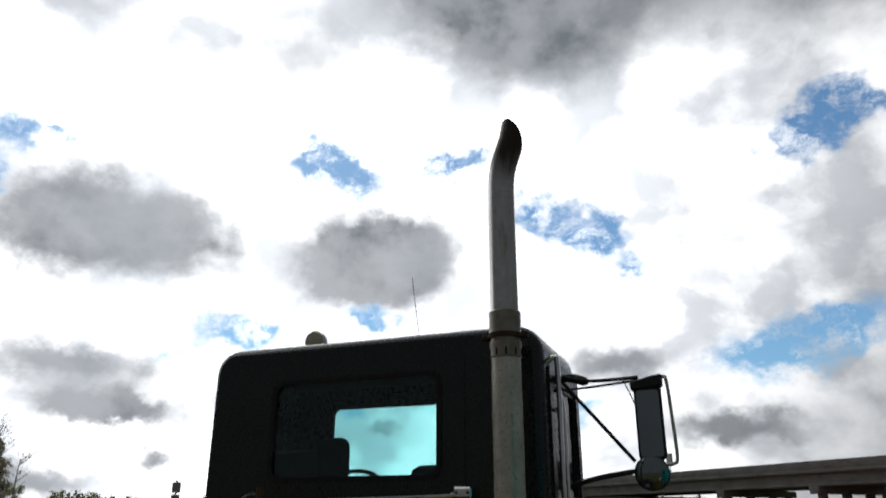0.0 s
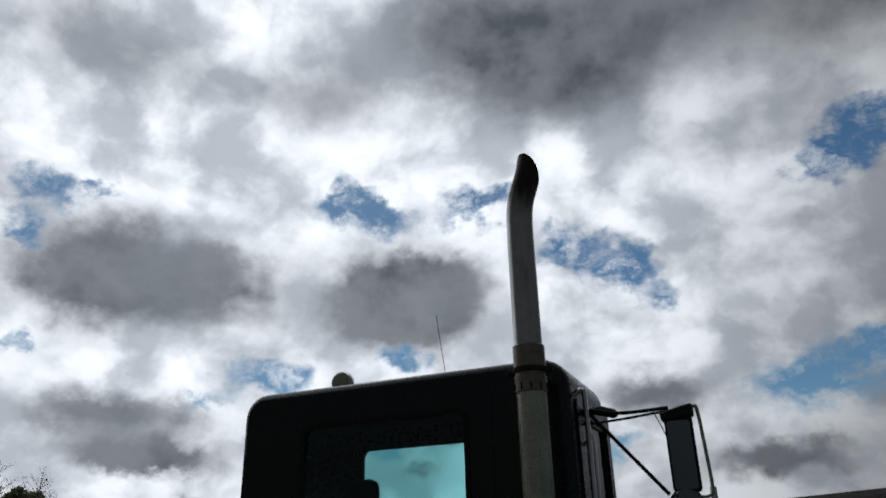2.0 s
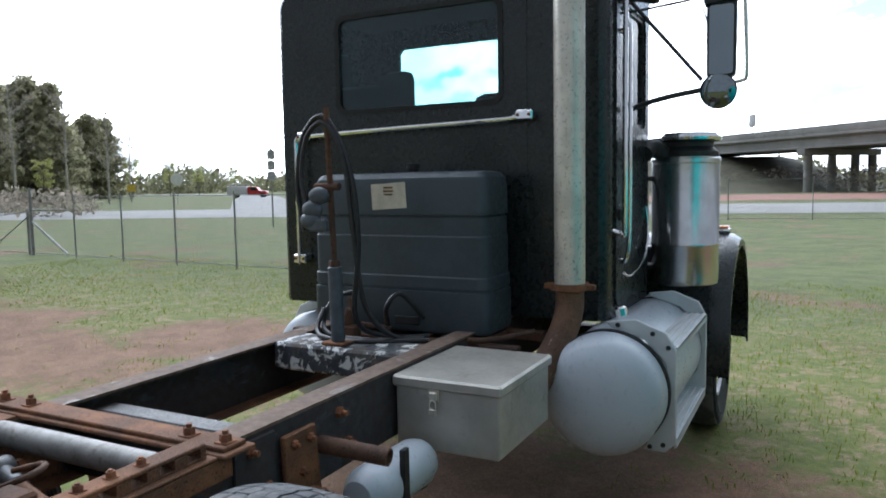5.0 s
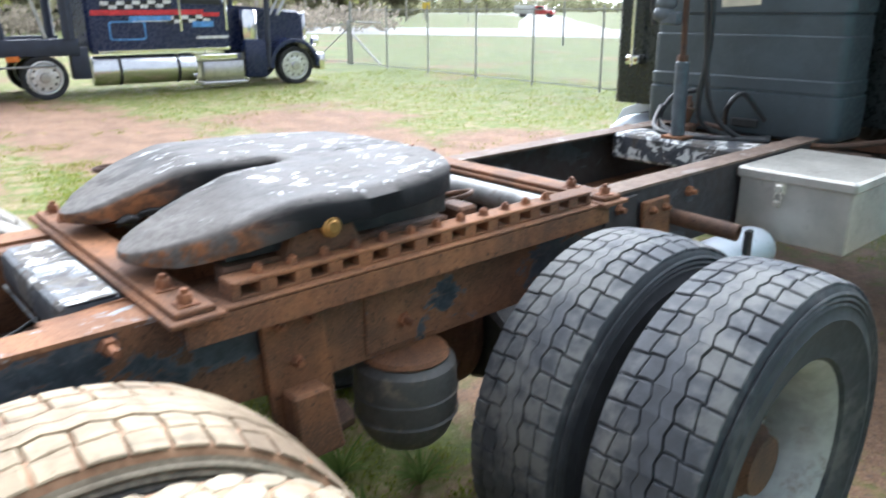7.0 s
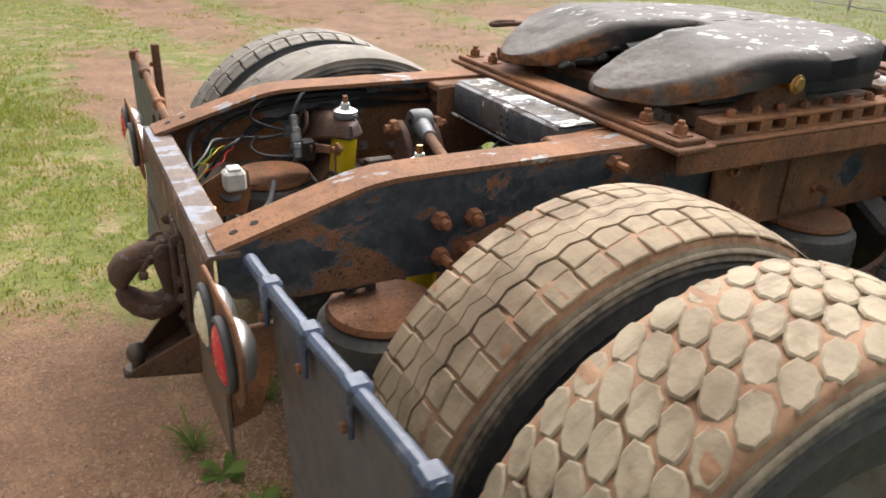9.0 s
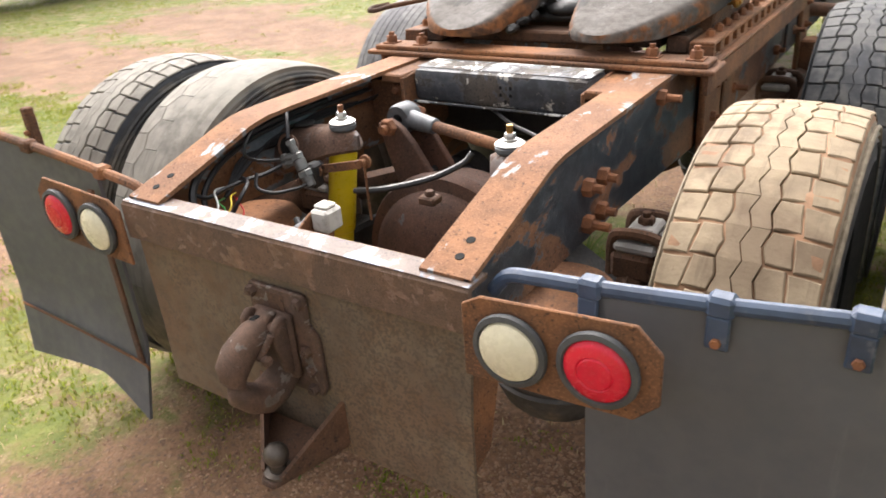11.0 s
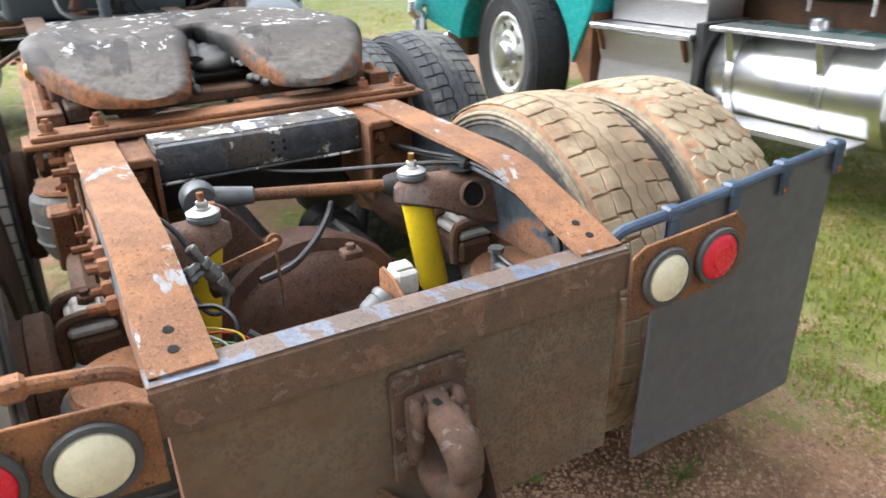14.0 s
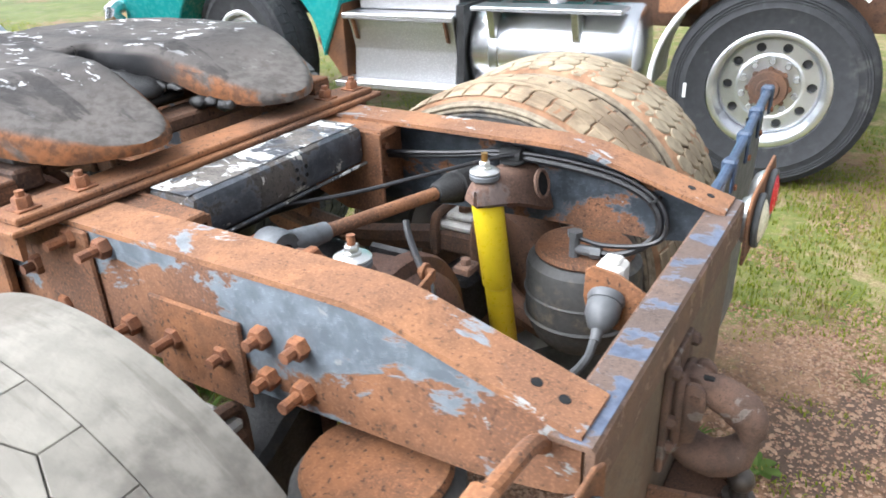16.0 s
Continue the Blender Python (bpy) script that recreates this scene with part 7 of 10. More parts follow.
    for dx, dz in ((-0.10, 1.60), (-0.06, 1.66), (-0.11, 1.55)):
        bmesh.ops.create_uvsphere(bm, u_segments=14, v_segments=10, radius=1, matrix=Matrix.Translation((px + dx, py - 0.03, dz)) @ Matrix.Diagonal((0.055, 0.03, 0.04, 1)))
    box(bm, px - 0.12, px - 0.02, py - 0.05, py - 0.01, 1.50, 1.56, 0.01)
    part("glad_hand", bm, "pole_grey", pole, "blue grey coupling head")
    hoses = [
        [(px + 0.30, 3.97, 0.99), (px + 0.22, 3.82, 1.00), (px + 0.13, 3.70, 1.15), (px + 0.09, 3.67, 1.5), (px + 0.06, 3.66, 1.80), (px - 0.03, 3.65, 1.98), (px - 0.13, 3.65, 1.93), (px - 0.17, 3.65, 1.75), (px - 0.13, 3.64, 1.60)],
        [(px + 0.25, 3.97, 0.98), (px + 0.15, 3.87, 0.99), (px + 0.08, 3.69, 1.10), (px + 0.11, 3.68, 1.45), (px + 0.08, 3.67, 1.78), (px - 0.04, 3.66, 2.01), (px - 0.16, 3.66, 1.93), (px - 0.20, 3.66, 1.70), (px - 0.17, 3.66, 1.50)],
        [(px + 0.30, 3.92, 0.985), (px + 0.10, 3.77, 0.99), (px - 0.12, 3.77, 1.0), (px - 0.22, 3.85, 1.05), (px - 0.20, 3.93, 1.15), (px - 0.10, 3.97, 1.18)],
        [(px + 0.34, 3.89, 0.985), (px + 0.12, 3.73, 0.992), (px - 0.10, 3.71, 0.995), (px - 0.20, 3.77, 1.02), (px - 0.23, 3.87, 1.10)],
        [(px + 0.06, 3.99, 1.02), (px + 0.10, 3.92, 1.12), (px + 0.15, 3.97, 1.18), (px + 0.22, 4.07, 1.05)],
    ]
    for h in hoses:
        bm = bmesh.new()
        tube(bm, h, 0.0125, 8)
        part("air_hose", bm, "hose", truck, "black looped air hose")
    bm = bmesh.new()
    cyl(bm, (-0.17, 3.93, 1.02), (-0.14, 3.94, 1.10), 0.030, seg=14, bev=0.006)
    cyl(bm, (-0.14, 3.94, 1.10), (-0.16, 3.95, 1.15), 0.016, seg=10, bev=0.003)
    box(bm, -0.20, -0.10, 3.90, 3.96, 0.94, 1.02, 0.012)
    cyl(bm, (-0.10, 3.96, 1.02), (0.05, 3.99, 1.00), 0.013, seg=10)
    part("valve_block", bm, "rust_dark", truck, "small rusted valve block")


build_headache_tank()

# the cab leans a little to the left on its mounts, the stack a little more


def lean(names, degrees, pivot):
    turn = Matrix.Translation((0, 0, pivot)) @ Matrix.Rotation(radians(-degrees), 4, "Y") @ Matrix.Translation((0, 0, -pivot))
    for child in truck.children[rear_parts:]:
        if child.name.split(".")[0] in names:
            child.matrix_basis = turn @ child.matrix_basis


lean(("cab_body", "grab_rail", "roof_lamp", "aerial", "mirror", "grab_handle", "door_handle", "spot_mirror"), 0.8, 1.1)
lean(("exhaust_pipe",), 3.3, 2.182)


def build_plumbing():
    """Hoses, valve and wiring inside the tail of the frame."""
    lines = [
        ("hose", 0.009, [(0.37, 0.95, 0.87), (0.36, 0.86, 0.887), (0.37, 0.69, 0.905), (0.38, 0.55, 0.925), (0.392, 0.43, 0.922), (0.402, 0.315, 0.910), (0.405, 0.232, 0.893), (0.402, 0.172, 0.866), (0.396, 0.145, 0.830), (0.388, 0.145, 0.792), (0.378, 0.180, 0.755), (0.368, 0.235, 0.731), (0.364, 0.300, 0.733)]),
        ("hose", 0.006, [(0.365, 0.95, 0.885), (0.350, 0.80, 0.905), (0.365, 0.65, 0.920), (0.378, 0.53, 0.936), (0.390, 0.42, 0.935), (0.398, 0.31, 0.925), (0.400, 0.225, 0.908), (0.395, 0.160, 0.878), (0.390, 0.128, 0.838), (0.383, 0.130, 0.790), (0.374, 0.175, 0.765), (0.366, 0.26, 0.752), (0.362, 0.325, 0.762)]),
        ("hose", 0.005, [(-0.10, 0.95, 0.88), (0.08, 0.78, 0.885), (0.22, 0.64, 0.91), (0.34, 0.52, 0.933), (0.378, 0.47, 0.935)]),
        ("hose", 0.005, [(-0.300, 0.362, 0.925), (-0.312, 0.378, 0.950), (-0.335, 0.405, 0.972), (-0.365, 0.445, 0.975), (-0.405, 0.50, 0.955)]),
        ("hose", 0.0045, [(-0.310, 0.345, 0.876), (-0.335, 0.300, 0.885), (-0.338, 0.255, 0.912), (-0.345, 0.275, 0.945), (-0.365, 0.335, 0.962), (-0.395, 0.42, 0.955)]),
        ("hose", 0.0055, [(-0.308, 0.345, 0.866), (-0.318, 0.290, 0.858), (-0.322, 0.235, 0.862), (-0.335, 0.180, 0.858), (-0.345, 0.135, 0.850), (-0.365, 0.115, 0.86)]),
        ("hose", 0.0045, [(-0.318, 0.262, 0.868), (-0.300, 0.240, 0.842), (-0.270, 0.262, 0.826), (-0.250, 0.318, 0.820), (-0.242, 0.345, 0.822)]),
        ("hose", 0.009, [(-0.40, 0.62, 0.945), (-0.392, 0.50, 0.950), (-0.380, 0.36, 0.950), (-0.372, 0.24, 0.938), (-0.360, 0.15, 0.915), (-0.345, 0.098, 0.880), (-0.325, 0.078, 0.84), (-0.290, 0.075, 0.80), (-0.262, 0.085, 0.775)]),
        ("hose", 0.007, [(-0.40, 0.80, 0.93), (-0.396, 0.55, 0.935), (-0.388, 0.36, 0.930), (-0.376, 0.22, 0.905), (-0.362, 0.14, 0.86), (-0.345, 0.12, 0.81)]),
        ("hose", 0.005, [(-0.30, 0.110, 0.77), (-0.285, 0.140, 0.815), (-0.272, 0.165, 0.852), (-0.290, 0.205, 0.868), (-0.325, 0.225, 0.868)]),
        ("hose", 0.008, [(-0.16, 0.42, 0.79), (-0.08, 0.44, 0.80), (0.0, 0.52, 0.81), (0.055, 0.58, 0.835), (0.075, 0.60, 0.86)]),
        ("wire_white", 0.0025, [(-0.36, 0.2, 0.85), (-0.34, 0.15, 0.86), (-0.30, 0.12, 0.84), (-0.29, 0.08, 0.80)]),
        ("wire_yellow", 0.002, [(-0.33, 0.2, 0.84), (-0.30, 0.16, 0.85), (-0.27, 0.13, 0.84), (-0.28, 0.09, 0.80)]),
        ("wire_red", 0.002, [(-0.34, 0.2, 0.83), (-0.29, 0.17, 0.835), (-0.255, 0.15, 0.82), (-0.25, 0.10, 0.80)]),
        ("wire_green", 0.002, [(-0.35, 0.18, 0.83), (-0.32, 0.14, 0.84), (-0.28, 0.12, 0.83), (-0.29, 0.06, 0.79)]),
        ("wire_yellow", 0.002, [(-0.31, 0.09, 0.80), (-0.27, 0.10, 0.82), (-0.24, 0.11, 0.82), (-0.23, 0.08, 0.79)]),
        ("wire_white", 0.006, [(0.15, 0.045, 0.845), (0.12, 0.05, 0.81), (0.10, 0.06, 0.72), (0.09, 0.07, 0.66)]),
    ]
    rnd = random.Random(3)
    for i in range(6):
        o = rnd.uniform(-0.012, 0.012)
        lines.append(("hose", 0.0035, [(-0.40 + o, 0.85, 0.90 + o), (-0.402 + o, 0.6, 0.905 - o), (-0.396 + o, 0.42, 0.90 + o * 2), (-0.385 + o, 0.30 + o, 0.875 - o), (-0.37 + o, 0.20, 0.82 + o)]))
    for m, r, pts in lines:
        bm = bmesh.new()
        tube(bm, pts, r, 7)
        part("hose" if m in ("hose", "grey_plastic") else "wire", bm, m, truck)
    # ride height valve: a stack of air fittings with a lever arm to the axle
    foot, head = Vector((-0.238, 0.354, 0.812)), Vector((-0.296, 0.362, 0.922))
    d = (head - foot).normalized()
    bm = bmesh.new()
    cyl(bm, foot, foot + d * 0.030, 0.014, seg=12, bev=0.003)
    hexnut(bm, foot + d * 0.028, d, 0.019, 0.016)
    cyl(bm, foot + d * 0.044, foot + d * 0.075, 0.016, seg=14, bev=0.003)
    hexnut(bm, foot + d * 0.075, d, 0.017, 0.014)
    cyl(bm, foot + d * 0.089, foot + d * 0.118, 0.010, seg=10, bev=0.002)
    hexnut(bm, foot + d * 0.112, d, 0.013, 0.012)
    valve = part("levelling_valve", bm, "valve_metal", truck, "ride height valve with stacked air fittings")
    for h, to in ((0.086, (-0.312, 0.345, 0.876)), (0.070, (-0.310, 0.345, 0.864))):
        bm = bmesh.new()
        cyl(bm, foot + d * h, to, 0.009, seg=10, bev=0.002)
        hexnut(bm, Vector(to) - (Vector(to) - foot - d * h).normalized() * 0.012, Vector(to) - foot - d * h, 0.013, 0.014)
        part("air_fitting", bm, "valve_metal", valve)
    bm = bmesh.new()
    box(bm, -0.268, -0.238, 0.366, 0.405, 0.800, 0.862, 0.006)
    part("valve_body", bm, "black_iron", valve)
    bm = bmesh.new()
    va = [Vector((-0.250, 0.392, 0.838)), Vector((-0.119, 0.427, 0.869))]
    for q in va:
        cyl(bm, q + Vector((0, -0.004, -0.0)), q + Vector((0, 0.004, 0.0)), 0.017, seg=14, bev=0.001)
    prism(bm, [(va[0].x, va[0].z - 0.011), (va[1].x, va[1].z - 0.011), (va[1].x, va[1].z + 0.011), (va[0].x, va[0].z + 0.011)], 0.404, 0.411, "y", 0.001)
    cyl(bm, (-0.119, 0.410, 0.869), (-0.119, 0.440, 0.869), 0.009, seg=10, bev=0.002)
    cyl(bm, (-0.119, 0.420, 0.866), (-0.117, 0.420, 0.720), 0.0035, seg=6)
    part("valve_arm", bm, "rust", valve, "rusted lever arm")
    # tape round the bundle at the cup, and a tie on the loop
    for at, way, r in (((0.383, 0.50, 0.930), (0.08, -1, 0.0), 0.021), ((0.3985, 0.158, 0.868), (-0.1, -0.6, -0.8), 0.017)):
        bm = bmesh.new()
        lathe(bm, [(r * 0.6, -0.030 if r > 0.02 else -0.004), (r, -0.026 if r > 0.02 else -0.004), (r * 1.05, 0.0), (r, 0.026 if r > 0.02 else 0.004), (r * 0.6, 0.030 if r > 0.02 else 0.004)], at, way, 14)
        part("tape", bm, "black_rubber", truck)
    # breather on the axle
    bm = bmesh.new()
    box(bm, 0.03, 0.075, 0.42, 0.46, 0.785, 0.805, 0.004)
    hexnut(bm, (0.052, 0.44, 0.805), (0, 0, 1), 0.012, 0.012)
    part("hose_clip", bm, "rust_dark", truck)
    # elbow on the right air spring
    bm = bmesh.new()
    cyl(bm, (0.362, 0.325, 0.71), (0.362, 0.325, 0.765), 0.013, seg=10)
    cyl(bm, (0.362, 0.325, 0.733), (0.365, 0.285, 0.731), 0.013, seg=10)
    cyl(bm, (0.365, 0.285, 0.731), (0.368, 0.262, 0.731), 0.017, seg=6)
    cyl(bm, (0.362, 0.325, 0.765), (0.362, 0.325, 0.777), 0.019, seg=6)
    part("air_fitting", bm, "grey_plastic", truck)
    # trailer socket on a rusty plate that stands behind the beam
    bm = bmesh.new()
    prism(bm, [(0.043, 0.775), (0.043, 0.855), (0.10, 0.885), (0.150, 0.893), (0.163, 0.882), (0.165, 0.83), (0.150, 0.775)], -0.003, 0.003, "x", 0.001)
    sock = part("socket_bracket", bm, "rust", truck, "rusted plate with the trailer socket")
    bm = bmesh.new()
    box(bm, 0.0032, 0.048, 0.098, 0.148, 0.848, 0.896, 0.006)
    box(bm, 0.006, 0.042, 0.108, 0.140, 0.896, 0.903, 0.003)
    part("trailer_socket", bm, "white_plastic", sock, "dirty white trailer socket")
    bm = bmesh.new()
    lathe(bm, [(0.020, 0.0), (0.032, 0.002), (0.034, 0.010), (0.031, 0.018), (0.029, 0.018), (0.031, 0.022), (0.030, 0.045), (0.025, 0.055), (0.020, 0.066), (0.011, 0.074), (0.009, 0.095), (0, 0.095)], (-0.0035, 0.120, 0.842), (-0.86, -0.10, -0.50), 22)
    part("socket_plug", bm, "grey_plastic", sock, "grey rubber trailer plug")
    bm = bmesh.new()
    tube(bm, [(-0.082, 0.112, 0.797), (-0.100, 0.118, 0.765), (-0.105, 0.15, 0.72), (-0.13, 0.20, 0.70), (-0.18, 0.25, 0.72), (-0.23, 0.28, 0.76)], 0.008, 8)
    part("cable", bm, "grey_plastic", sock)
    bm = bmesh.new()
    cyl(bm, (0.15, 0.045, 0.845), (0.153, 0.045, 0.862), 0.010, seg=8)
    part("wire_end", bm, "brass", sock)


build_plumbing()


# ---------- ground ----------


def build_ground():
    bm = bmesh.new()
    xs = [-3000, -1200, -500, -220, -120, -70, -45, -30] + [-22 + i * 0.8 for i in range(40)] + [11, 16, 25, 45, 90, 200, 600, 1500, 3000]
    ys = [-3000, -1000, -300, -100, -40, -20, -12] + [-8 + i * 0.8 for i in range(34)] + [20, 23, 26, 30, 36, 45, 60, 90, 150, 260, 500, 1000, 3000]
    grid = []
    for x in xs:
        row = []
        for y in ys:
            z = 0.0
            if -24 < x < 14 and -9 < y < 22:
                z = 0.03 * noise.noise(Vector((x * 0.5, y * 0.5, 1))) + 0.015 * noise.noise(Vector((x * 1.3, y * 1.3, 4)))
                z *= min(1, (abs(x - 0.5) + abs(y - 2)) / 4)
            row.append(bm.verts.new((x, y, z - 0.055)))
        grid.append(row)
    for a, b in zip(grid, grid[1:]):
        for i in range(len(ys) - 1):
            bm.faces.new((a[i], b[i], b[i + 1], a[i + 1]))
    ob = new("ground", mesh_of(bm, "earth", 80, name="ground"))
    tagged(ob, "patchy spring grass with bare sandy and gravelly soil", "ground", kind="structure")


BARE = [(-6.3, 6.0, 3.0, 1.0, -12), (-9.5, 3.6, 6.0, 1.3, 4), (0.25, -1.6, 1.5, 1.5, 0), (0.98, -0.30, 0.68, 0.55, 12), (1.1, 4.4, 1.3, 1.5, 10), (-4.6, 0.4, 2.4, 0.5, 6), (-11, 1.0, 5.0, 0.7, 8), (4.2, 6.0, 1.6, 1.0, 0), (0.15, 0.5, 1.2, 0.6, 0), (-0.5, -0.40, 0.78, 0.6, 10),
        (0, 4.0, 1.0, 1.8, 0), (-3.6, -2.6, 2.0, 0.8, 20), (-4.6, 7.3, 1.0, 1.2, 20), (-8.3, 6.6, 1.7, 1.0, 50)]


def bareness(x, y):
    """How bare the soil is at a place: the same patches as in the material."""
    best = 0.0
    for cx, cy, a, b, turn in BARE:
        t = radians(turn)
        dx, dy = x - cx, y - cy
        u, v = (dx * math.cos(t) + dy * math.sin(t)) / a, (-dx * math.sin(t) + dy * math.cos(t)) / b
        best = max(best, 1.0 - (u * u + v * v) * 0.5)
    return best


def earth_material():
    k = Mat("grass_and_soil", 0.95)
    big, mid, fine_n, tiny = k.noise(0.45, 5, 0.6), k.noise(2.6, 5, 0.65), k.noise(14, 5, 0.65), k.noise(90, 3, 0.6)
    x, y = k.axis("X"), k.axis("Y")
    field = None
    for cx, cy, a, b, turn in BARE:
        t = radians(turn)
        dx, dy = k.math("SUBTRACT", x, cx), k.math("SUBTRACT", y, cy)
        u = k.math("ADD", k.math("MULTIPLY", dx, math.cos(t) / a), k.math("MULTIPLY", dy, math.sin(t) / a))
        v = k.math("ADD", k.math("MULTIPLY", dx, -math.sin(t) / b), k.math("MULTIPLY", dy, math.cos(t) / b))
        e = k.math("SUBTRACT", 1.0, k.math("MULTIPLY", k.math("ADD", k.math("MULTIPLY", u, u), k.math("MULTIPLY", v, v)), 0.5))
        field = e if field is None else k.math("MAXIMUM", field, e)
    wob = k.math("ADD", k.math("MULTIPLY", k.math("SUBTRACT", mid, 0.5), 1.5), k.math("MULTIPLY", k.math("SUBTRACT", fine_n, 0.5), 0.9))
    bare = k.ramp(k.math("ADD", field, wob), 0.25, 0.75)
    patch = k.math("MULTIPLY", k.ramp(k.math("ADD", big, k.math("MULTIPLY", k.math("SUBTRACT", fine_n, 0.5), 0.5)), 0.54, 0.66), 0.85)
    bare = k.math("MAXIMUM", bare, patch)
    soil = k.mix(k.ramp(mid, 0.35, 0.65), (0.145, 0.078, 0.041), (0.225, 0.130, 0.071))
    soil = k.mix(k.math("MULTIPLY", k.ramp(fine_n, 0.45, 0.7), 0.5), soil, (0.115, 0.064, 0.040))
    pebble = k.voronoi(95, out=1)
    pv = k.nt.nodes.new("ShaderNodeSeparateColor")
    k.link(pebble, pv.inputs[0])
    soil = k.mix(k.math("MULTIPLY", k.ramp(pv.outputs[0], 0.50, 0.92), 0.6), soil, (0.27, 0.150, 0.088))
    soil = k.mix(k.math("MULTIPLY", k.ramp(pv.outputs[1], 0.7, 0.95), 0.6), soil, (0.09, 0.06, 0.045))
    # three ragged darker brown patches beside the tail
    dark_spots = None
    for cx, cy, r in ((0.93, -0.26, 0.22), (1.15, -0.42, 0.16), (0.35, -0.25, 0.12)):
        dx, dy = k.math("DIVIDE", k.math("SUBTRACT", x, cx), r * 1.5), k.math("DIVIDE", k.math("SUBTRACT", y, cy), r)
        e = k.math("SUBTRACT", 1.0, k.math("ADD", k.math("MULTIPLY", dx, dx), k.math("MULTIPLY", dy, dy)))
        dark_spots = e if dark_spots is None else k.math("MAXIMUM", dark_spots, e)
    dark_spots = k.ramp(k.math("ADD", dark_spots, k.math("MULTIPLY", k.math("SUBTRACT", fine_n, 0.5), 1.6)), 0.1, 0.7)
    soil = k.mix(k.math("MULTIPLY", dark_spots, 0.75), soil, (0.070, 0.050, 0.038))
    grass = k.mix(k.ramp(fine_n, 0.3, 0.7), (0.080, 0.106, 0.015), (0.150, 0.165, 0.030))
    grass = k.mix(k.math("MULTIPLY", k.ramp(mid, 0.45, 0.72), 0.65), grass, (0.210, 0.185, 0.068))
    grass = k.mix(k.math("MULTIPLY", k.ramp(tiny, 0.5, 0.7), 0.35), grass, (0.06, 0.08, 0.022))
    grass = k.mix(k.math("MULTIPLY", k.ramp(k.noise(5.5, 6, 0.7), 0.50, 0.60), 0.75), grass, k.mix(k.ramp(tiny, 0.4, 0.6), (0.19, 0.125, 0.07), (0.33, 0.255, 0.14)))
    meadow = k.mix(k.ramp(k.noise(1.2, 6, 0.65), 0.35, 0.65), (0.060, 0.088, 0.022), (0.115, 0.140, 0.036))
    away = k.math("MULTIPLY", k.ramp(k.math("ADD", y, k.math("MULTIPLY", mid, 3.0)), 9.0, 15.0), 0.80)
    grass = k.mix(away, grass, meadow)
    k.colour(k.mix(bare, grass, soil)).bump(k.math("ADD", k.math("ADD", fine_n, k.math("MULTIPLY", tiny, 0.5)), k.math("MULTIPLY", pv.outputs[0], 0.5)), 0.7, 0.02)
    return k.m


M["earth"] = earth_material()
build_ground()


def blades(name, count, area, size, mat, label, seed, keep):
    """Many single grass blades as one mesh."""
    rng = np.random.RandomState(seed)
    x0, x1, y0, y1 = area
    px, py = rng.uniform(x0, x1, count), rng.uniform(y0, y1, count)
    verts, faces = [], []
    for x, y, h, a, lean, w in zip(px, py, rng.uniform(0.35, 1.0, count), rng.uniform(0, 6.283, count), rng.uniform(0.3, 1.5, count), rng.uniform(0.7, 1.3, count)):
        d = keep(x, y)
        if d <= 0:
            continue
        hh, ww = size * h * (0.5 + 0.5 * d), 0.0027 * w * (1 + size * 3)
        cx, sx = math.cos(a), math.sin(a)
        n = len(verts)
        lx, ly = -sx * lean * hh, cx * lean * hh
        verts += [(x - cx * ww, y - sx * ww, -0.065), (x + cx * ww, y + sx * ww, -0.065), (x + lx * 0.35 + cx * ww * 0.7, y + ly * 0.35 + sx * ww * 0.7, hh * 0.6 - 0.055), (x + lx * 0.35 - cx * ww * 0.7, y + ly * 0.35 - sx * ww * 0.7, hh * 0.6 - 0.055), (x + lx, y + ly, hh * (1 - lean * 0.32) - 0.055)]
        faces += [(n, n + 1, n + 2, n + 3), (n + 3, n + 2, n + 4)]
    me = bpy.data.meshes.new(name)
    me.from_pydata(verts, [], faces)
    me.materials.append(M[mat])
    ob = new(name, me)
    tagged(ob, label, "grass", kind="stuff")
    return ob


def leaf_light(k, share=0.5):
    """Lets light through a thin leaf: part diffuse, part translucent, in the same colour."""
    col = k.b.inputs["Base Color"].links[0].from_socket
    df, tr, mx = (k.nt.nodes.new(n) for n in ("ShaderNodeBsdfDiffuse", "ShaderNodeBsdfTranslucent", "ShaderNodeMixShader"))
    for a, b in ((col, df.inputs["Color"]), (col, tr.inputs["Color"]), (df.outputs[0], mx.inputs[1]), (tr.outputs[0], mx.inputs[2])):
        k.nt.links.new(a, b)
    mx.inputs[0].default_value = share
    k.nt.links.new(mx.outputs[0], k.nt.nodes["Material Output"].inputs["Surface"])


k = Mat("grass_blades", 0.7)
k.colour(k.mix(k.ramp(k.island, 0.0, 1.0), k.mix(k.ramp(k.noise(1.1, 4), 0.35, 0.65), (0.105, 0.150, 0.016), (0.180, 0.205, 0.028)), k.mix(k.ramp(k.noise(2.3, 4), 0.45, 0.62), (0.225, 0.262, 0.038), (0.31, 0.285, 0.090))))
leaf_light(k)
M["blade"] = k.m
k = Mat("dry_straw", 0.85)
k.colour(k.mix(k.island, (0.42, 0.34, 0.20), (0.30, 0.23, 0.13)))
leaf_light(k)
M["straw"] = k.m


def grass_keep(x, y):
    b = bareness(x, y) + 0.9 * noise.noise(Vector((x * 1.4, y * 1.4, 2))) + 0.9 * noise.noise(Vector((x * 5, y * 5, 7)))
    return 1.0 - max(0.0, b * 1.6 + 0.25)


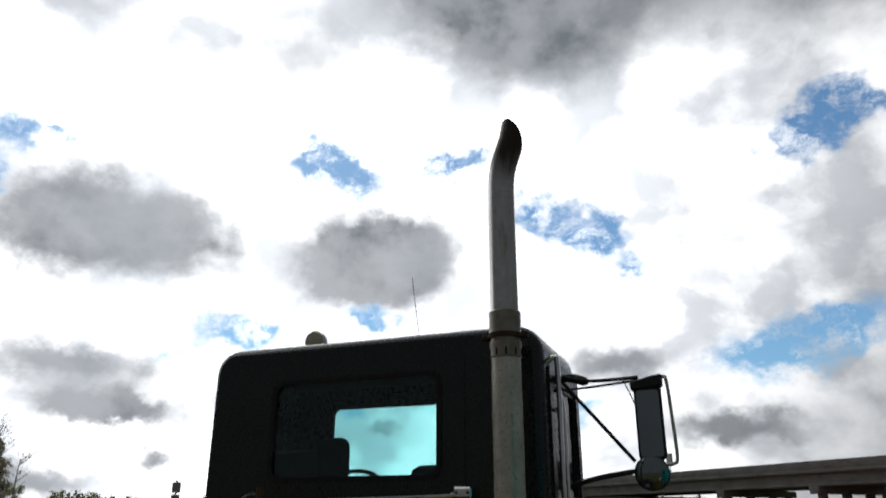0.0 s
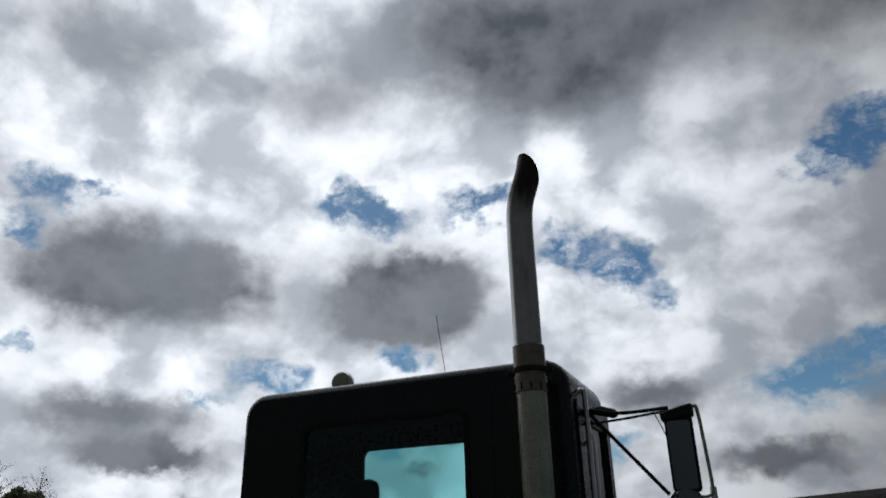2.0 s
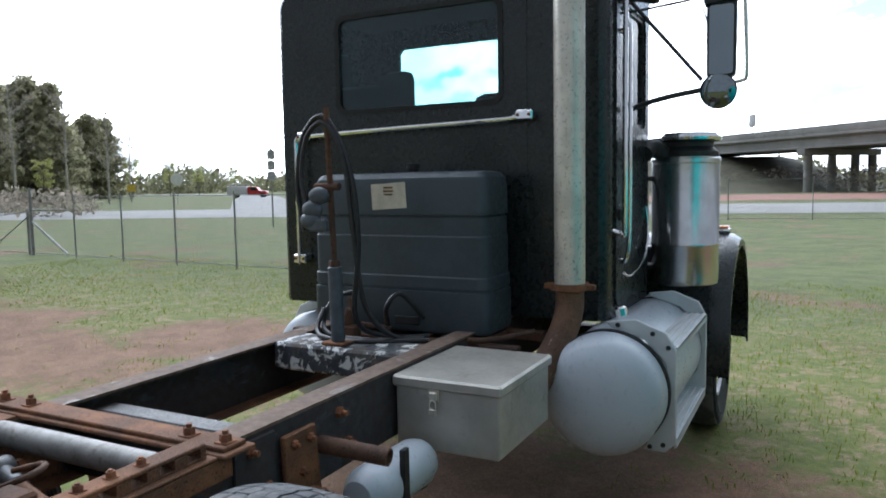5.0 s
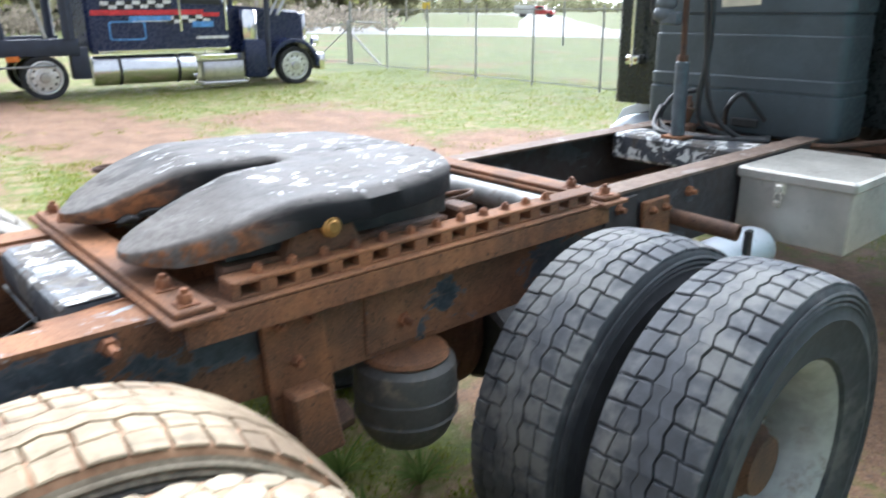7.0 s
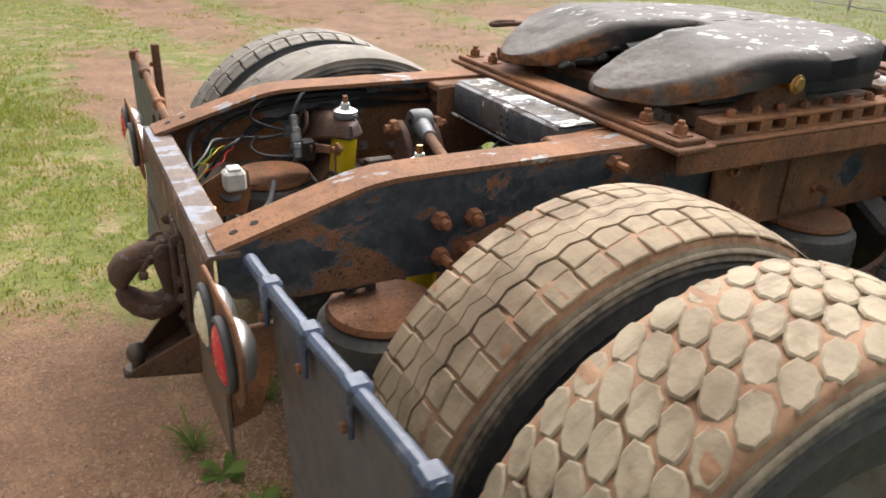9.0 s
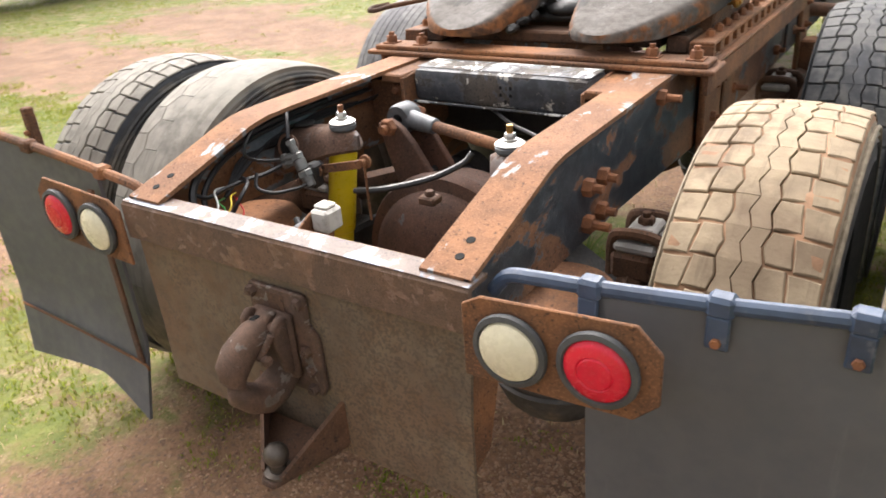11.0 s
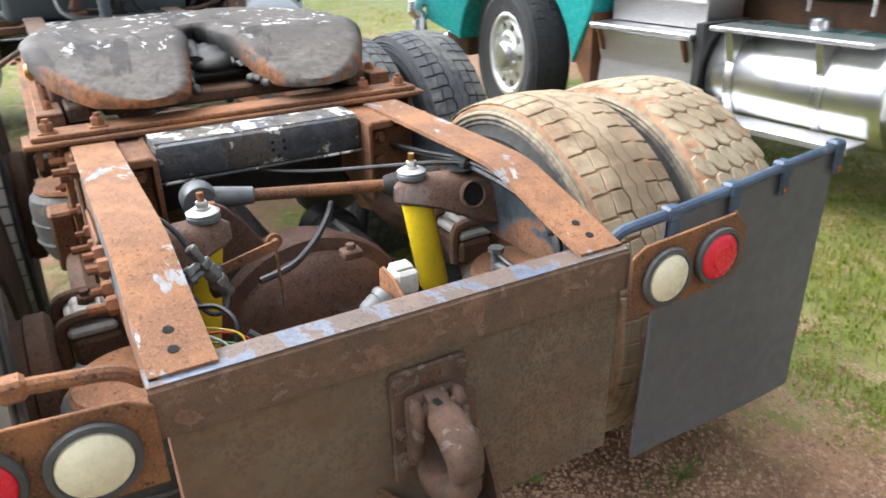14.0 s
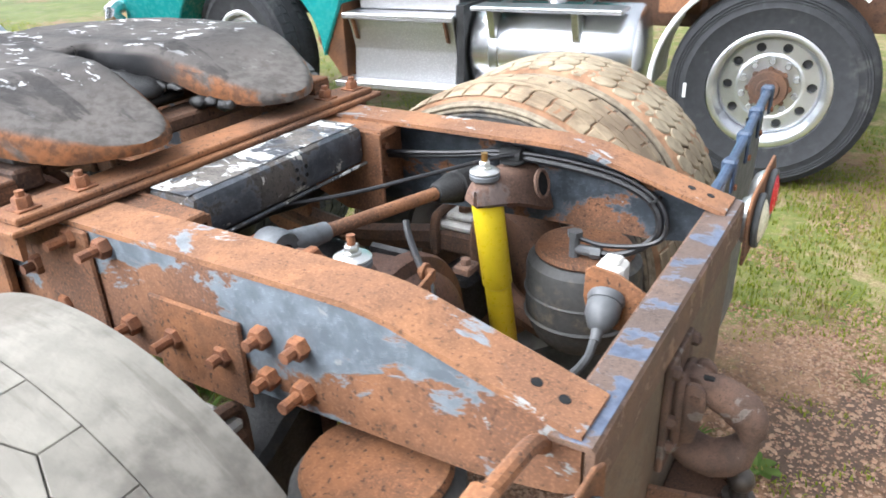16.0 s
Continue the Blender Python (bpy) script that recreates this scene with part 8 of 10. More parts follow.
def near_keep(x, y):
    """Thins the dense grass out towards the edges of its area."""
    fade = min((x + 7.0) / 4.0, (4.8 - x) / 1.2, (3.4 - y) / 1.4, 1.0)
    return grass_keep(x, y) if (math.sin(x * 1299.8 + y * 7823.3) * 43758.5) % 1 < fade else 0.0


blades("near_grass", 170000, (-7.0, 4.6, -2.6, 3.4), 0.045, "blade", "short patchy spring grass round the truck", 1, near_keep)
blades("grass", 60000, (-15, 5.5, 2.5, 14.5), 0.075, "blade", "rough grass between the trucks and the fence", 2, grass_keep)
blades("grass", 60000, (-16, -4.0, -3, 4), 0.05, "blade", "short grass with bare tracks", 3, grass_keep)
blades("dry_straw", 9000, (-5, 4.5, -3, 3), 0.05, "straw", "dead straw scattered in the grass", 4, lambda x, y: 0.6 if noise.noise(Vector((x * 0.9, y * 0.9, 11))) > -0.15 else 0)


def gravel(seed, count, areas):
    """Loose small stones on the bare soil, as one mesh."""
    rng = np.random.RandomState(seed)
    verts, faces = [], []
    for cx, cy, a, b in areas:
        for _ in range(count):
            x, y = cx + a * rng.normal(0, 0.5), cy + b * rng.normal(0, 0.5)
            if bareness(x, y) + 0.6 * noise.noise(Vector((x * 3, y * 3, 5))) < 0.15:
                continue
            s = 0.0035 + 0.008 * rng.rand() ** 3
            n, t = len(verts), rng.uniform(0, 6.28)
            c, d = math.cos(t) * s, math.sin(t) * s
            h = s * rng.uniform(0.5, 0.9)
            z = -0.055
            verts += [(x + c, y + d, z), (x - d * 1.2, y + c * 1.2, z + h * 0.2), (x - c, y - d, z), (x + d, y - c, z + h * 0.1), (x + c * 0.3, y + d * 0.3, z + h)]
            faces += [(n, n + 1, n + 4), (n + 1, n + 2, n + 4), (n + 2, n + 3, n + 4), (n + 3, n, n + 4)]
    me = bpy.data.meshes.new("gravel")
    me.from_pydata(verts, [], faces)
    me.materials.append(M["gravel"])
    tagged(new("gravel", me), "loose reddish gravel on bare soil", "gravel", kind="stuff")


k = Mat("reddish_gravel", 0.9)
k.colour(k.mix(k.island, k.mix(k.ramp(k.noise(60, 2), 0.4, 0.6), (0.14, 0.072, 0.046), (0.34, 0.20, 0.125)), (0.31, 0.205, 0.135)))
M["gravel"] = k.m
gravel(8, 9000, ((0.4, -0.7, 1.5, 1.0), (1.5, -0.2, 1.2, 0.9), (2.4, -0.6, 1.3, 1.0), (-0.6, -0.6, 1.1, 0.8), (0.1, 0.35, 0.9, 0.5)))


def weed(at, size, n, seed, broad):
    """A small plant: blades or broad leaves from one root."""
    rnd = random.Random(seed)
    w = thing("weed", "small green broad-leaved weed in bare soil" if broad else "tuft of fresh green grass in bare soil", "plant", (at[0], at[1], G0), "weeds by the tail")
    bm = bmesh.new()
    for i in range(n):
        a, L = rnd.uniform(0, 6.28), size * rnd.uniform(0.55, 1.0)
        up_k = rnd.uniform(0.35, 0.9) if broad else rnd.uniform(0.6, 1.6)
        wd = L * (0.20 if broad else 0.035)
        side = Vector((-math.sin(a), math.cos(a), 0))
        rows = []
        for q, k8 in ((0.0, 0.15), (0.35, 0.8), (0.65, 1.0), (0.88, 0.6), (1.0, 0.05)):
            c = Vector((math.cos(a), math.sin(a), 0)) * L * q * (0.8 if broad else 0.45 + 0.4 * q) + Vector((0, 0, L * (up_k * q - 0.45 * q * q)))
            rows.append([bm.verts.new(c - side * wd * k8 + Vector((0, 0, 0.15 * wd * k8))), bm.verts.new(c), bm.verts.new(c + side * wd * k8 + Vector((0, 0, 0.15 * wd * k8)))])
        for r0, r1 in zip(rows, rows[1:]):
            for j in range(2):
                bm.faces.new((r0[j], r0[j + 1], r1[j + 1], r1[j]))
    part("leaf_rosette" if broad else "tuft", bm, "weed", w)


G0 = -0.058
k = Mat("fresh_weed_leaf", 0.5)
k.colour(k.mix(k.island, (0.085, 0.145, 0.035), (0.16, 0.22, 0.065)))
leaf_light(k, 0.4)
M["weed"] = k.m
for i, (x, y, s, n, broad) in enumerate(((0.52, 0.42, 0.12, 14, True), (0.60, 0.55, 0.10, 12, True), (-0.23, 0.45, 0.12, 40, False), (0.78, 0.07, 0.085, 34, False), (0.62, 0.02, 0.07, 26, False), (-0.07, 0.04, 0.10, 12, True), (-0.20, -0.02, 0.12, 40, False),
                                      (0.75, -0.12, 0.11, 14, True), (0.10, 0.10, 0.10, 10, True), (0.56, 0.68, 0.10, 12, True), (0.92, 0.18, 0.08, 30, False), (0.05, 1.45, 0.16, 60, False), (0.22, 1.62, 0.15, 60, False), (-0.12, 1.75, 0.16, 60, False), (0.36, 1.40, 0.14, 50, False), (0.10, 1.95, 0.16, 60, False), (0.30, 1.15, 0.14, 50, False), (-0.30, 1.50, 0.14, 50, False), (1.35, -0.35, 0.07, 26, False), (-0.35, 0.25, 0.10, 30, False))):
    weed((x, y), s, n, 40 + i, broad)


# ---------- distance: road, fence, woods, bridge ----------
M["road"] = plain("pale_worn_asphalt", (0.24, 0.236, 0.226), 0.9, 0, 0.12, 0.3, 0.1, dirt=(0.22, 0.21, 0.20), dirt_amount=0.5)
M["red_soil"] = plain("red_gravel_shoulder", (0.27, 0.13, 0.095), 0.95, 0, 0.2, 0.3, 0.1)
M["galv"] = plain("galvanised_fence_steel", (0.26, 0.26, 0.25), 0.6, 0.3, 0.15, 6, 0.05, dirt=(0.16, 0.12, 0.08), dirt_amount=0.58)
M["concrete"] = plain("weathered_bridge_concrete", (0.22, 0.215, 0.205), 0.9, 0, 0.15, 0.4, 0.1, (1, 1, 3), (0.14, 0.135, 0.13), 0.52)
M["bark"] = plain("grey_bark", (0.16, 0.14, 0.12), 0.95, 0, 0.3, 3, 0.3)
M["birch"] = plain("pale_birch_bark", (0.42, 0.39, 0.35), 0.9, 0, 0.3, 4, 0.2, dirt=(0.15, 0.13, 0.11), dirt_amount=0.55)
M["sign_white"] = plain("white_sign_face", (0.70, 0.70, 0.68), 0.6)
M["sign_back"] = plain("bare_aluminium_sign_back", (0.40, 0.40, 0.40), 0.6, 0.3)
M["sign_yellow"] = plain("yellow_sign_face", (0.60, 0.42, 0.05), 0.6)


def leaf_mat(name, a, b):
    k = Mat(name, 0.8)
    k.colour(k.mix(k.island, k.mix(k.ramp(k.noise(0.25, 4), 0.35, 0.65), a, b), tuple(v * 1.45 for v in b)))
    leaf_light(k, 0.5)
    M[name] = k.m


leaf_mat("pine_needles", (0.185, 0.190, 0.115), (0.32, 0.305, 0.20))
leaf_mat("spring_leaves", (0.21, 0.24, 0.085), (0.36, 0.36, 0.15))
leaf_mat("bare_twigs", (0.16, 0.142, 0.115), (0.27, 0.235, 0.19))
leaf_mat("far_woods", (0.135, 0.145, 0.088), (0.215, 0.210, 0.130))
G = -0.055


def strip(name, pts, width, z, mat, label, category):
    """A flat ribbon of road along a line."""
    bm = bmesh.new()
    rows = []
    pts = [Vector(p) for p in pts]
    for i, p in enumerate(pts):
        d = (pts[min(i + 1, len(pts) - 1)] - pts[max(0, i - 1)]).normalized()
        n = Vector((-d.y, d.x))
        rows.append([bm.verts.new((*(p + n * width * k), G + z + (0 if abs(k) < 0.5 else -0.03))) for k in (-0.5, -0.48, 0.48, 0.5)])
    for a, b in zip(rows, rows[1:]):
        for i in range(3):
            bm.faces.new((a[i], a[i + 1], b[i + 1], b[i]))
    ob = new(name, mesh_of(bm, mat, name=name))
    tagged(ob, label, category, kind="structure")


strip("road", [(-220, 8), (-120, 14), (-60, 30), (-32, 40.5), (0, 49), (40, 58), (160, 80)], 15.0, 0.05, "road", "pale worn asphalt road beyond the fence", "road")
strip("side_road", [(-34, 44), (-60, 72), (-92, 108), (-130, 140), (-200, 170)], 7.0, 0.06, "road", "pale side road turning off between verges", "road")
strip("verge", [(-14, 74), (20, 83), (60, 92)], 22.0, 0.04, "red_soil", "bare red gravel bank by the road", "ground")
strip("far_road", [(-30, 118), (20, 128), (90, 140)], 14.0, 0.05, "road", "pale far carriageway under the bridge", "road")


def fence(name, a, b, height, n, label, wire=True, brace=False):
    f = thing(name, label, "fence", (a[0], a[1], G), group="wire fences")
    a2, b2 = Vector((0, 0, 0)), Vector((b[0] - a[0], b[1] - a[1], 0))
    for i in range(n + 1):
        p = b2 * (i / n)
        bm = bmesh.new()
        r = 0.042 if i in (0, n) else 0.021
        cyl(bm, p, p + Vector((0, 0, height + (0.18 if i == 0 else 0.05))), r, seg=10)
        bmesh.ops.create_uvsphere(bm, u_segments=8, v_segments=5, radius=r * 1.1, matrix=Matrix.Translation(p + Vector((0, 0, height + (0.18 if i == 0 else 0.05)))))
        part("post", bm, "galv", f)
    for z in (height - 0.02, 0.08):
        bm = bmesh.new()
        tube(bm, [a2 + Vector((0, 0, z)), b2 + Vector((0, 0, z))], 0.012, 6, curved=False)
        part("rail_wire", bm, "galv", f)
    if brace:
        d = b2.normalized()
        bm = bmesh.new()
        tube(bm, [Vector((0, 0, 0.95)), d * 1.6 + Vector((0, 0, 0.10))], 0.028, 8, curved=False)
        part("brace", bm, "sign_back", f, "pale diagonal brace")
        bm = bmesh.new()
        tube(bm, [Vector((0, 0, 1.25)), d * 1.7 + Vector((0, 0, 1.25))], 0.022, 8, curved=False)
        part("brace", bm, "galv", f)
        bm = bmesh.new()
        tube(bm, [Vector((0, 0, 1.15)), -d * 2.0 + Vector((0, -0.2, 0.05))], 0.016, 6, curved=False)
        tube(bm, [Vector((0, 0, 1.2)), -d * 3.2 + Vector((0, -0.3, 0.95))], 0.014, 6, curved=False)
        part("guy", bm, "galv", f)
    if wire:
        d, L, step, h = b2.normalized(), b2.length, 0.062, height - 0.08
        verts, faces = [], []
        for sgn in (1, -1):
            s = -h
            while s < L:
                lo, hi = s, s + h
                t0, t1 = max(0.0, -lo / h), min(1.0, (L - lo) / h)
                if t1 > t0:
                    p, q = lo + h * t0, lo + h * t1
                    z0, z1 = (0.06 + h * t0, 0.06 + h * t1) if sgn == 1 else (0.06 + h * (1 - t0), 0.06 + h * (1 - t1))
                    n0 = len(verts)
                    w = 0.0024
                    A, B = d * p, d * q
                    verts += [(A.x - w, A.y, z0), (A.x + w, A.y, z0), (B.x + w, B.y, z1), (B.x - w, B.y, z1)]
                    faces.append((n0, n0 + 1, n0 + 2, n0 + 3))
                s += step
        me = bpy.data.meshes.new("wire_mesh")
        me.from_pydata(verts, [], faces)
        me.materials.append(M["galv"])
        w = new("wire_mesh", me)
        w.parent = f
        w["kind"] = "stuff"
    return f


fence("chain_link_fence", (-17.2, 13.6), (-1.5, 12.4), 1.62, 8, "galvanised chain link fence with a braced corner post", True, True)
fence("chain_link_fence", (-8, 33.0), (24, 39.0), 1.75, 10, "galvanised chain link fence along the road")
fence("chain_link_fence", (-33, 11.4), (-17.5, 13.7), 1.2, 6, "low wire fence beside the woods", False)


def clump_mesh(rng, spots, n, size, mat, flat=0.6):
    """Leaf clumps: many small tilted quads scattered in soft blobs."""
    verts, faces = [], []
    for (x, y, z, r) in spots:
        for _ in range(n):
            v = rng.normal(0, 0.5, 3)
            v *= min(1.0, 1.1 / max(0.2, np.linalg.norm(v)))
            c = np.array((x, y, z)) + v * np.array((r, r, r * flat))
            a, b = rng.normal(0, 1, 3), rng.normal(0, 1, 3)
            a /= np.linalg.norm(a)
            b -= a * a.dot(b)
            b /= np.linalg.norm(b)
            s = size * rng.uniform(0.5, 1.2)
            k = len(verts)
            verts += [tuple(c - a * s), tuple(c + b * s * 0.5), tuple(c + a * s), tuple(c - b * s * 0.5)]
            faces.append((k, k + 1, k + 2, k + 3))
    me = bpy.data.meshes.new("crown")
    me.from_pydata(verts, [], faces)
    me.materials.append(M[mat])
    return me


def tree(kind, seed):
    rng = np.random.RandomState(seed)
    rnd = random.Random(seed)
    if kind == "pine":
        t = thing("pine_tree", "tall dark green pine at the wood's edge", "tree", group="pines at the edge of the wood")
        h = 15.5
        bm = bmesh.new()
        tube(bm, [(0, 0, -0.2), (0.1, 0, 5), (0.05, 0.1, 10), (0, 0, h)], [0.24, 0.20, 0.13, 0.03], 8)
        spots = []
        for z in np.arange(0.9, h, 0.62):
            r = 3.3 * (1 - (z / h) ** 1.9) + 0.6
            for i in range(5):
                a = rng.uniform(0, 6.28)
                d = r * rng.uniform(0.45, 1.0)
                p = Vector((d * math.cos(a), d * math.sin(a), z + rng.uniform(-0.3, 0.3)))
                tube(bm, [(0, 0, z - 0.2), tuple(p)], 0.03, 4, curved=False)
                spots.append((p.x, p.y, p.z, 1.25 * rng.uniform(0.7, 1.2)))
        part("trunk", bm, "bark", t)
        c = new("crown", clump_mesh(rng, spots, 42, 0.42, "pine_needles", 0.6))
        c.parent = t
    else:
        leafy = kind == "leafy"
        t = thing("birch_tree" if not leafy else "young_tree", "pale thin birch with bare spring twigs" if not leafy else "young tree in pale spring leaf", "tree", group="birches before the pines" if not leafy else "young leafy trees")
        h = 13.5 if not leafy else 8.0
        bm = bmesh.new()
        lean = rnd.uniform(-0.6, 0.6)
        tube(bm, [(0, 0, -0.2), (lean * 0.3, 0, h * 0.4), (lean, 0.1, h * 0.75), (lean * 1.2, 0, h)], [0.16, 0.13, 0.08, 0.02], 8)
        spots = []
        for i in range(46):
            z = h * rng.uniform(0.35, 1.0)
            a, L = rng.uniform(0, 6.28), h * 0.16 * rng.uniform(0.5, 1.2)
            base = Vector((lean * z / h * 1.2, 0, z))
            p = base + Vector((L * math.cos(a), L * math.sin(a), L * 0.9))
            tube(bm, [tuple(base), tuple(base.lerp(p, 0.5) + Vector((0, 0, -0.1))), tuple(p)], [0.035, 0.02, 0.008], 4, steps=2)
            for q in range(3):
                b2 = base.lerp(p, rng.uniform(0.4, 1.0))
                e = b2 + Vector(rng.normal(0, 0.45, 3)) + Vector((0, 0, 0.35))
                tube(bm, [tuple(b2), tuple(e)], 0.010, 3, curved=False)
            spots.append((p.x, p.y, p.z, 0.6))
        part("trunk", bm, "birch" if not leafy else "bark", t)
        c = new("crown", clump_mesh(rng, spots, 16 if not leafy else 45, 0.10 if not leafy else 0.16, "bare_twigs" if not leafy else "spring_leaves"))
        c.parent = t
    return t


def plant_woods():
    protos = [tree("pine", 1), tree("pine", 2), tree("pine", 3), tree("birch", 4), tree("birch", 5), tree("leafy", 6)]
    rnd = random.Random(12)
    first = {id(p): True for p in protos}

    def put(p, az, dist, size):
        a = radians(az)
        m = pose(1.9 - dist * math.sin(a), 0.95 + dist * math.cos(a), G, 0, 0, rnd.uniform(0, 360))
        s = size * rnd.uniform(0.9, 1.12)
        if first.pop(id(p), None):
            p.matrix_basis = m @ Matrix.Scale(s, 4)
            return
        copy = copy_thing(p, m)
        copy.matrix_basis = m @ Matrix.Scale(s, 4)

    for i in range(84):                                   # the pine wood, its edge running away from the yard
        az = 52.0 + 36 * (i / 84) + rnd.uniform(-0.8, 0.8)
        edge = 150 - 5.2 * (az - 53) if az < 66 else 82 - 1.0 * (az - 66)
        put(protos[i % 3], az, edge * rnd.uniform(1.0, 1.16), 1.1 if az > 55 else 0.95)
    for i in range(30):
        az = 56.0 + 40 * (i / 30) + rnd.uniform(-1, 1)
        put(protos[i % 3], az, (122 - 0.9 * (az - 56)) * rnd.uniform(1.05, 1.25), 1.12)
    for az, dist, s in ((51.6, 104, 0.86), (54.2, 100, 1.0), (57.3, 92, 1.05), (59.0, 90, 0.95), (62.5, 78, 0.95), (66.0, 72, 1.0), (70.0, 70, 0.95), (74, 66, 0.9), (50.2, 120, 0.7)):
        put(protos[3 + int(az) % 2], az, dist, s)
    for az, dist, s in ((55.6, 84, 0.5), (60.5, 76, 0.55), (64.5, 70, 0.45), (68.0, 66, 0.5), (47.5, 170, 0.8), (45.5, 190, 0.75), (43.0, 200, 0.8), (50.0, 160, 0.8), (38, 210, 0.8), (36, 220, 0.9), (72, 62, 0.45), (79, 60, 0.5)):
        put(protos[5], az, dist, s)


plant_woods()


def far_woods():
    rng = np.random.RandomState(5)
    spots = []
    for az in np.arange(-40, 320, 0.30):
        # past az 62 the ring is unseen, added taller to darken mirror reflections
        back = 1.0 if az < 62 else 1.8
        for ring in (262, 300, 345):
            a = radians(az + rng.uniform(-0.25, 0.25))
            d = ring * rng.uniform(0.95, 1.05)
            h = (5.2 + 1.8 * math.sin(az * 0.31) + 1.2 * math.sin(az * 0.83 + 1)) * rng.uniform(0.7, 1.35) * ring / 300 * back
            for z in np.arange(0.6, h, 1.3 * back):
                spots.append((-d * math.sin(a) + rng.uniform(-2, 2), d * math.cos(a), G + z + rng.uniform(-0.6, 0.6), 2.6 * back ** 0.6 * (1.15 - 0.45 * z / h)))
    me = clump_mesh(rng, spots, 15, 0.85, "far_woods", 0.8)
    me.name = "far_woods"
    tagged(new("far_woods", me), "far line of hazy spring woods, with an unseen ring added behind", "woods", kind="stuff")
    # brush along the wood's foot and on the bank below the bridge
    spots = []
    for i in range(150):
        az = rng.uniform(52, 88)
        a, d = radians(az), rng.uniform(55, 78)
        spots.append((1.9 - d * math.sin(a), d * math.cos(a), G + rng.uniform(0.3, 1.4), 1.3))
    for i in range(90):
        t = rng.uniform(0, 1)
        spots.append((-20 + 46 * t + rng.uniform(-3, 3), 112 - 30 * t + rng.uniform(4, 12), G + rng.uniform(0.5, 3.2), 1.6))
    me = clump_mesh(rng, spots, 40, 0.25, "bare_twigs", 0.7)
    me.name = "brush"
    tagged(new("brush", me), "brown leafless brush", "brush", kind="stuff")


far_woods()


def build_bridge():
    a, b = Vector((-62, 160, 0)), Vector((60, 42, 0))
    d = (b - a).normalized()
    n = Vector((-d.y, d.x, 0))
    if n.y < 0:
        n = -n
    L = (b - a).length
    turn = Matrix.Rotation(math.atan2(d.y, d.x), 4, "Z")
    br = thing("road_bridge", "long grey concrete road bridge on round piers", "bridge", (a.x, a.y, G))
    br.matrix_basis = Matrix.Translation((a.x, a.y, G)) @ turn
    for name, y0, y1, z0, z1, m in (("deck", -0.6, 12, 6.55, 6.9, "concrete"), ("parapet", -0.6, -0.25, 6.9, 7.75, "concrete"), ("parapet", 11.6, 12, 6.9, 7.75, "concrete")):
        bm = bmesh.new()
        box(bm, 0, L, y0, y1, z0, z1, 0.04)
        part(name, bm, m, br)
    for y in (0.1, 2.6, 5.1, 7.6, 10.1):
        bm = bmesh.new()
        prism(bm, [(y - 0.3, 6.54), (y + 0.3, 6.54), (y + 0.3, 6.42), (y + 0.1, 6.38), (y + 0.1, 5.45), (y + 0.3, 5.40), (y + 0.3, 5.25), (y - 0.3, 5.25), (y - 0.3, 5.40), (y - 0.1, 5.45), (y - 0.1, 6.38), (y - 0.3, 6.42)], 0, L, "x")
        part("girder", bm, "concrete", br)
    for x in (86.0, 99.3, 112.6, 126.0, 139.5, 153.0):
        bm = bmesh.new()
        box(bm, x - 0.6, x + 0.6, -0.4, 11.8, 4.45, 5.22, 0.05)
        cap = part("pier_cap", bm, "concrete", br)
        for y in (0.8, 4.5, 8.2, 11.0):
            bm = bmesh.new()
            cyl(bm, (x, y, -0.5), (x, y, 4.45), 0.5, seg=18)
            part("column", bm, "concrete", br)
    bm = bmesh.new()
    box(bm, 75.0, 75.12, 2, 2.1, 7.7, 10.4, 0.01)
    post = part("sign_post", bm, "sign_back", br)
    bm = bmesh.new()
    box(bm, 74.5, 75.7, 1.9, 1.99, 8.7, 10.4, 0.02)
    part("sign_panel", bm, "sign_back", br)


build_bridge()


def build_embankment():
    """The earth bank on which the bridge's near end rests."""
    a, d = Vector((-62, 160, G)), Vector((122, -118, 0)).normalized()
    bm = bmesh.new()
    rows = []
    for i in range(25):
        x = -30 + 115 * i / 24
        top = 5.1 if x < 70 else max(0.0, 5.1 * (1 - (x - 70) / 14.5))
        row = []
        for y, f in ((-8, 0.0), (-4.5, 0.45), (-1.2, 0.92), (0.5, 1.0), (6, 1.0), (11.5, 1.0), (14, 0.9), (22, 0.0)):
            z = top * f + (0.25 * noise.noise(Vector((x * 0.3, y * 0.4, 3))) if 0 < f < 1 else 0)
            row.append(bm.verts.new((x, y, z)))
        rows.append(row)
    for p, q in zip(rows, rows[1:]):
        for j in range(7):
            bm.faces.new((p[j], p[j + 1], q[j + 1], q[j]))
    ob = new("embankment", mesh_of(bm, "bank", 60, name="embankment"))
    ob.matrix_basis = Matrix.Translation(a) @ Matrix.Rotation(math.atan2(d.y, d.x), 4, "Z")
    tagged(ob, "dark grassy earth bank under the end of the bridge", "embankment", kind="structure")


M["bank"] = plain("rough_brown_bank_grass", (0.075, 0.070, 0.040), 0.95, 0, 0.35, 0.8, 0.3, dirt=(0.035, 0.032, 0.022), dirt_amount=0.48)
build_embankment()


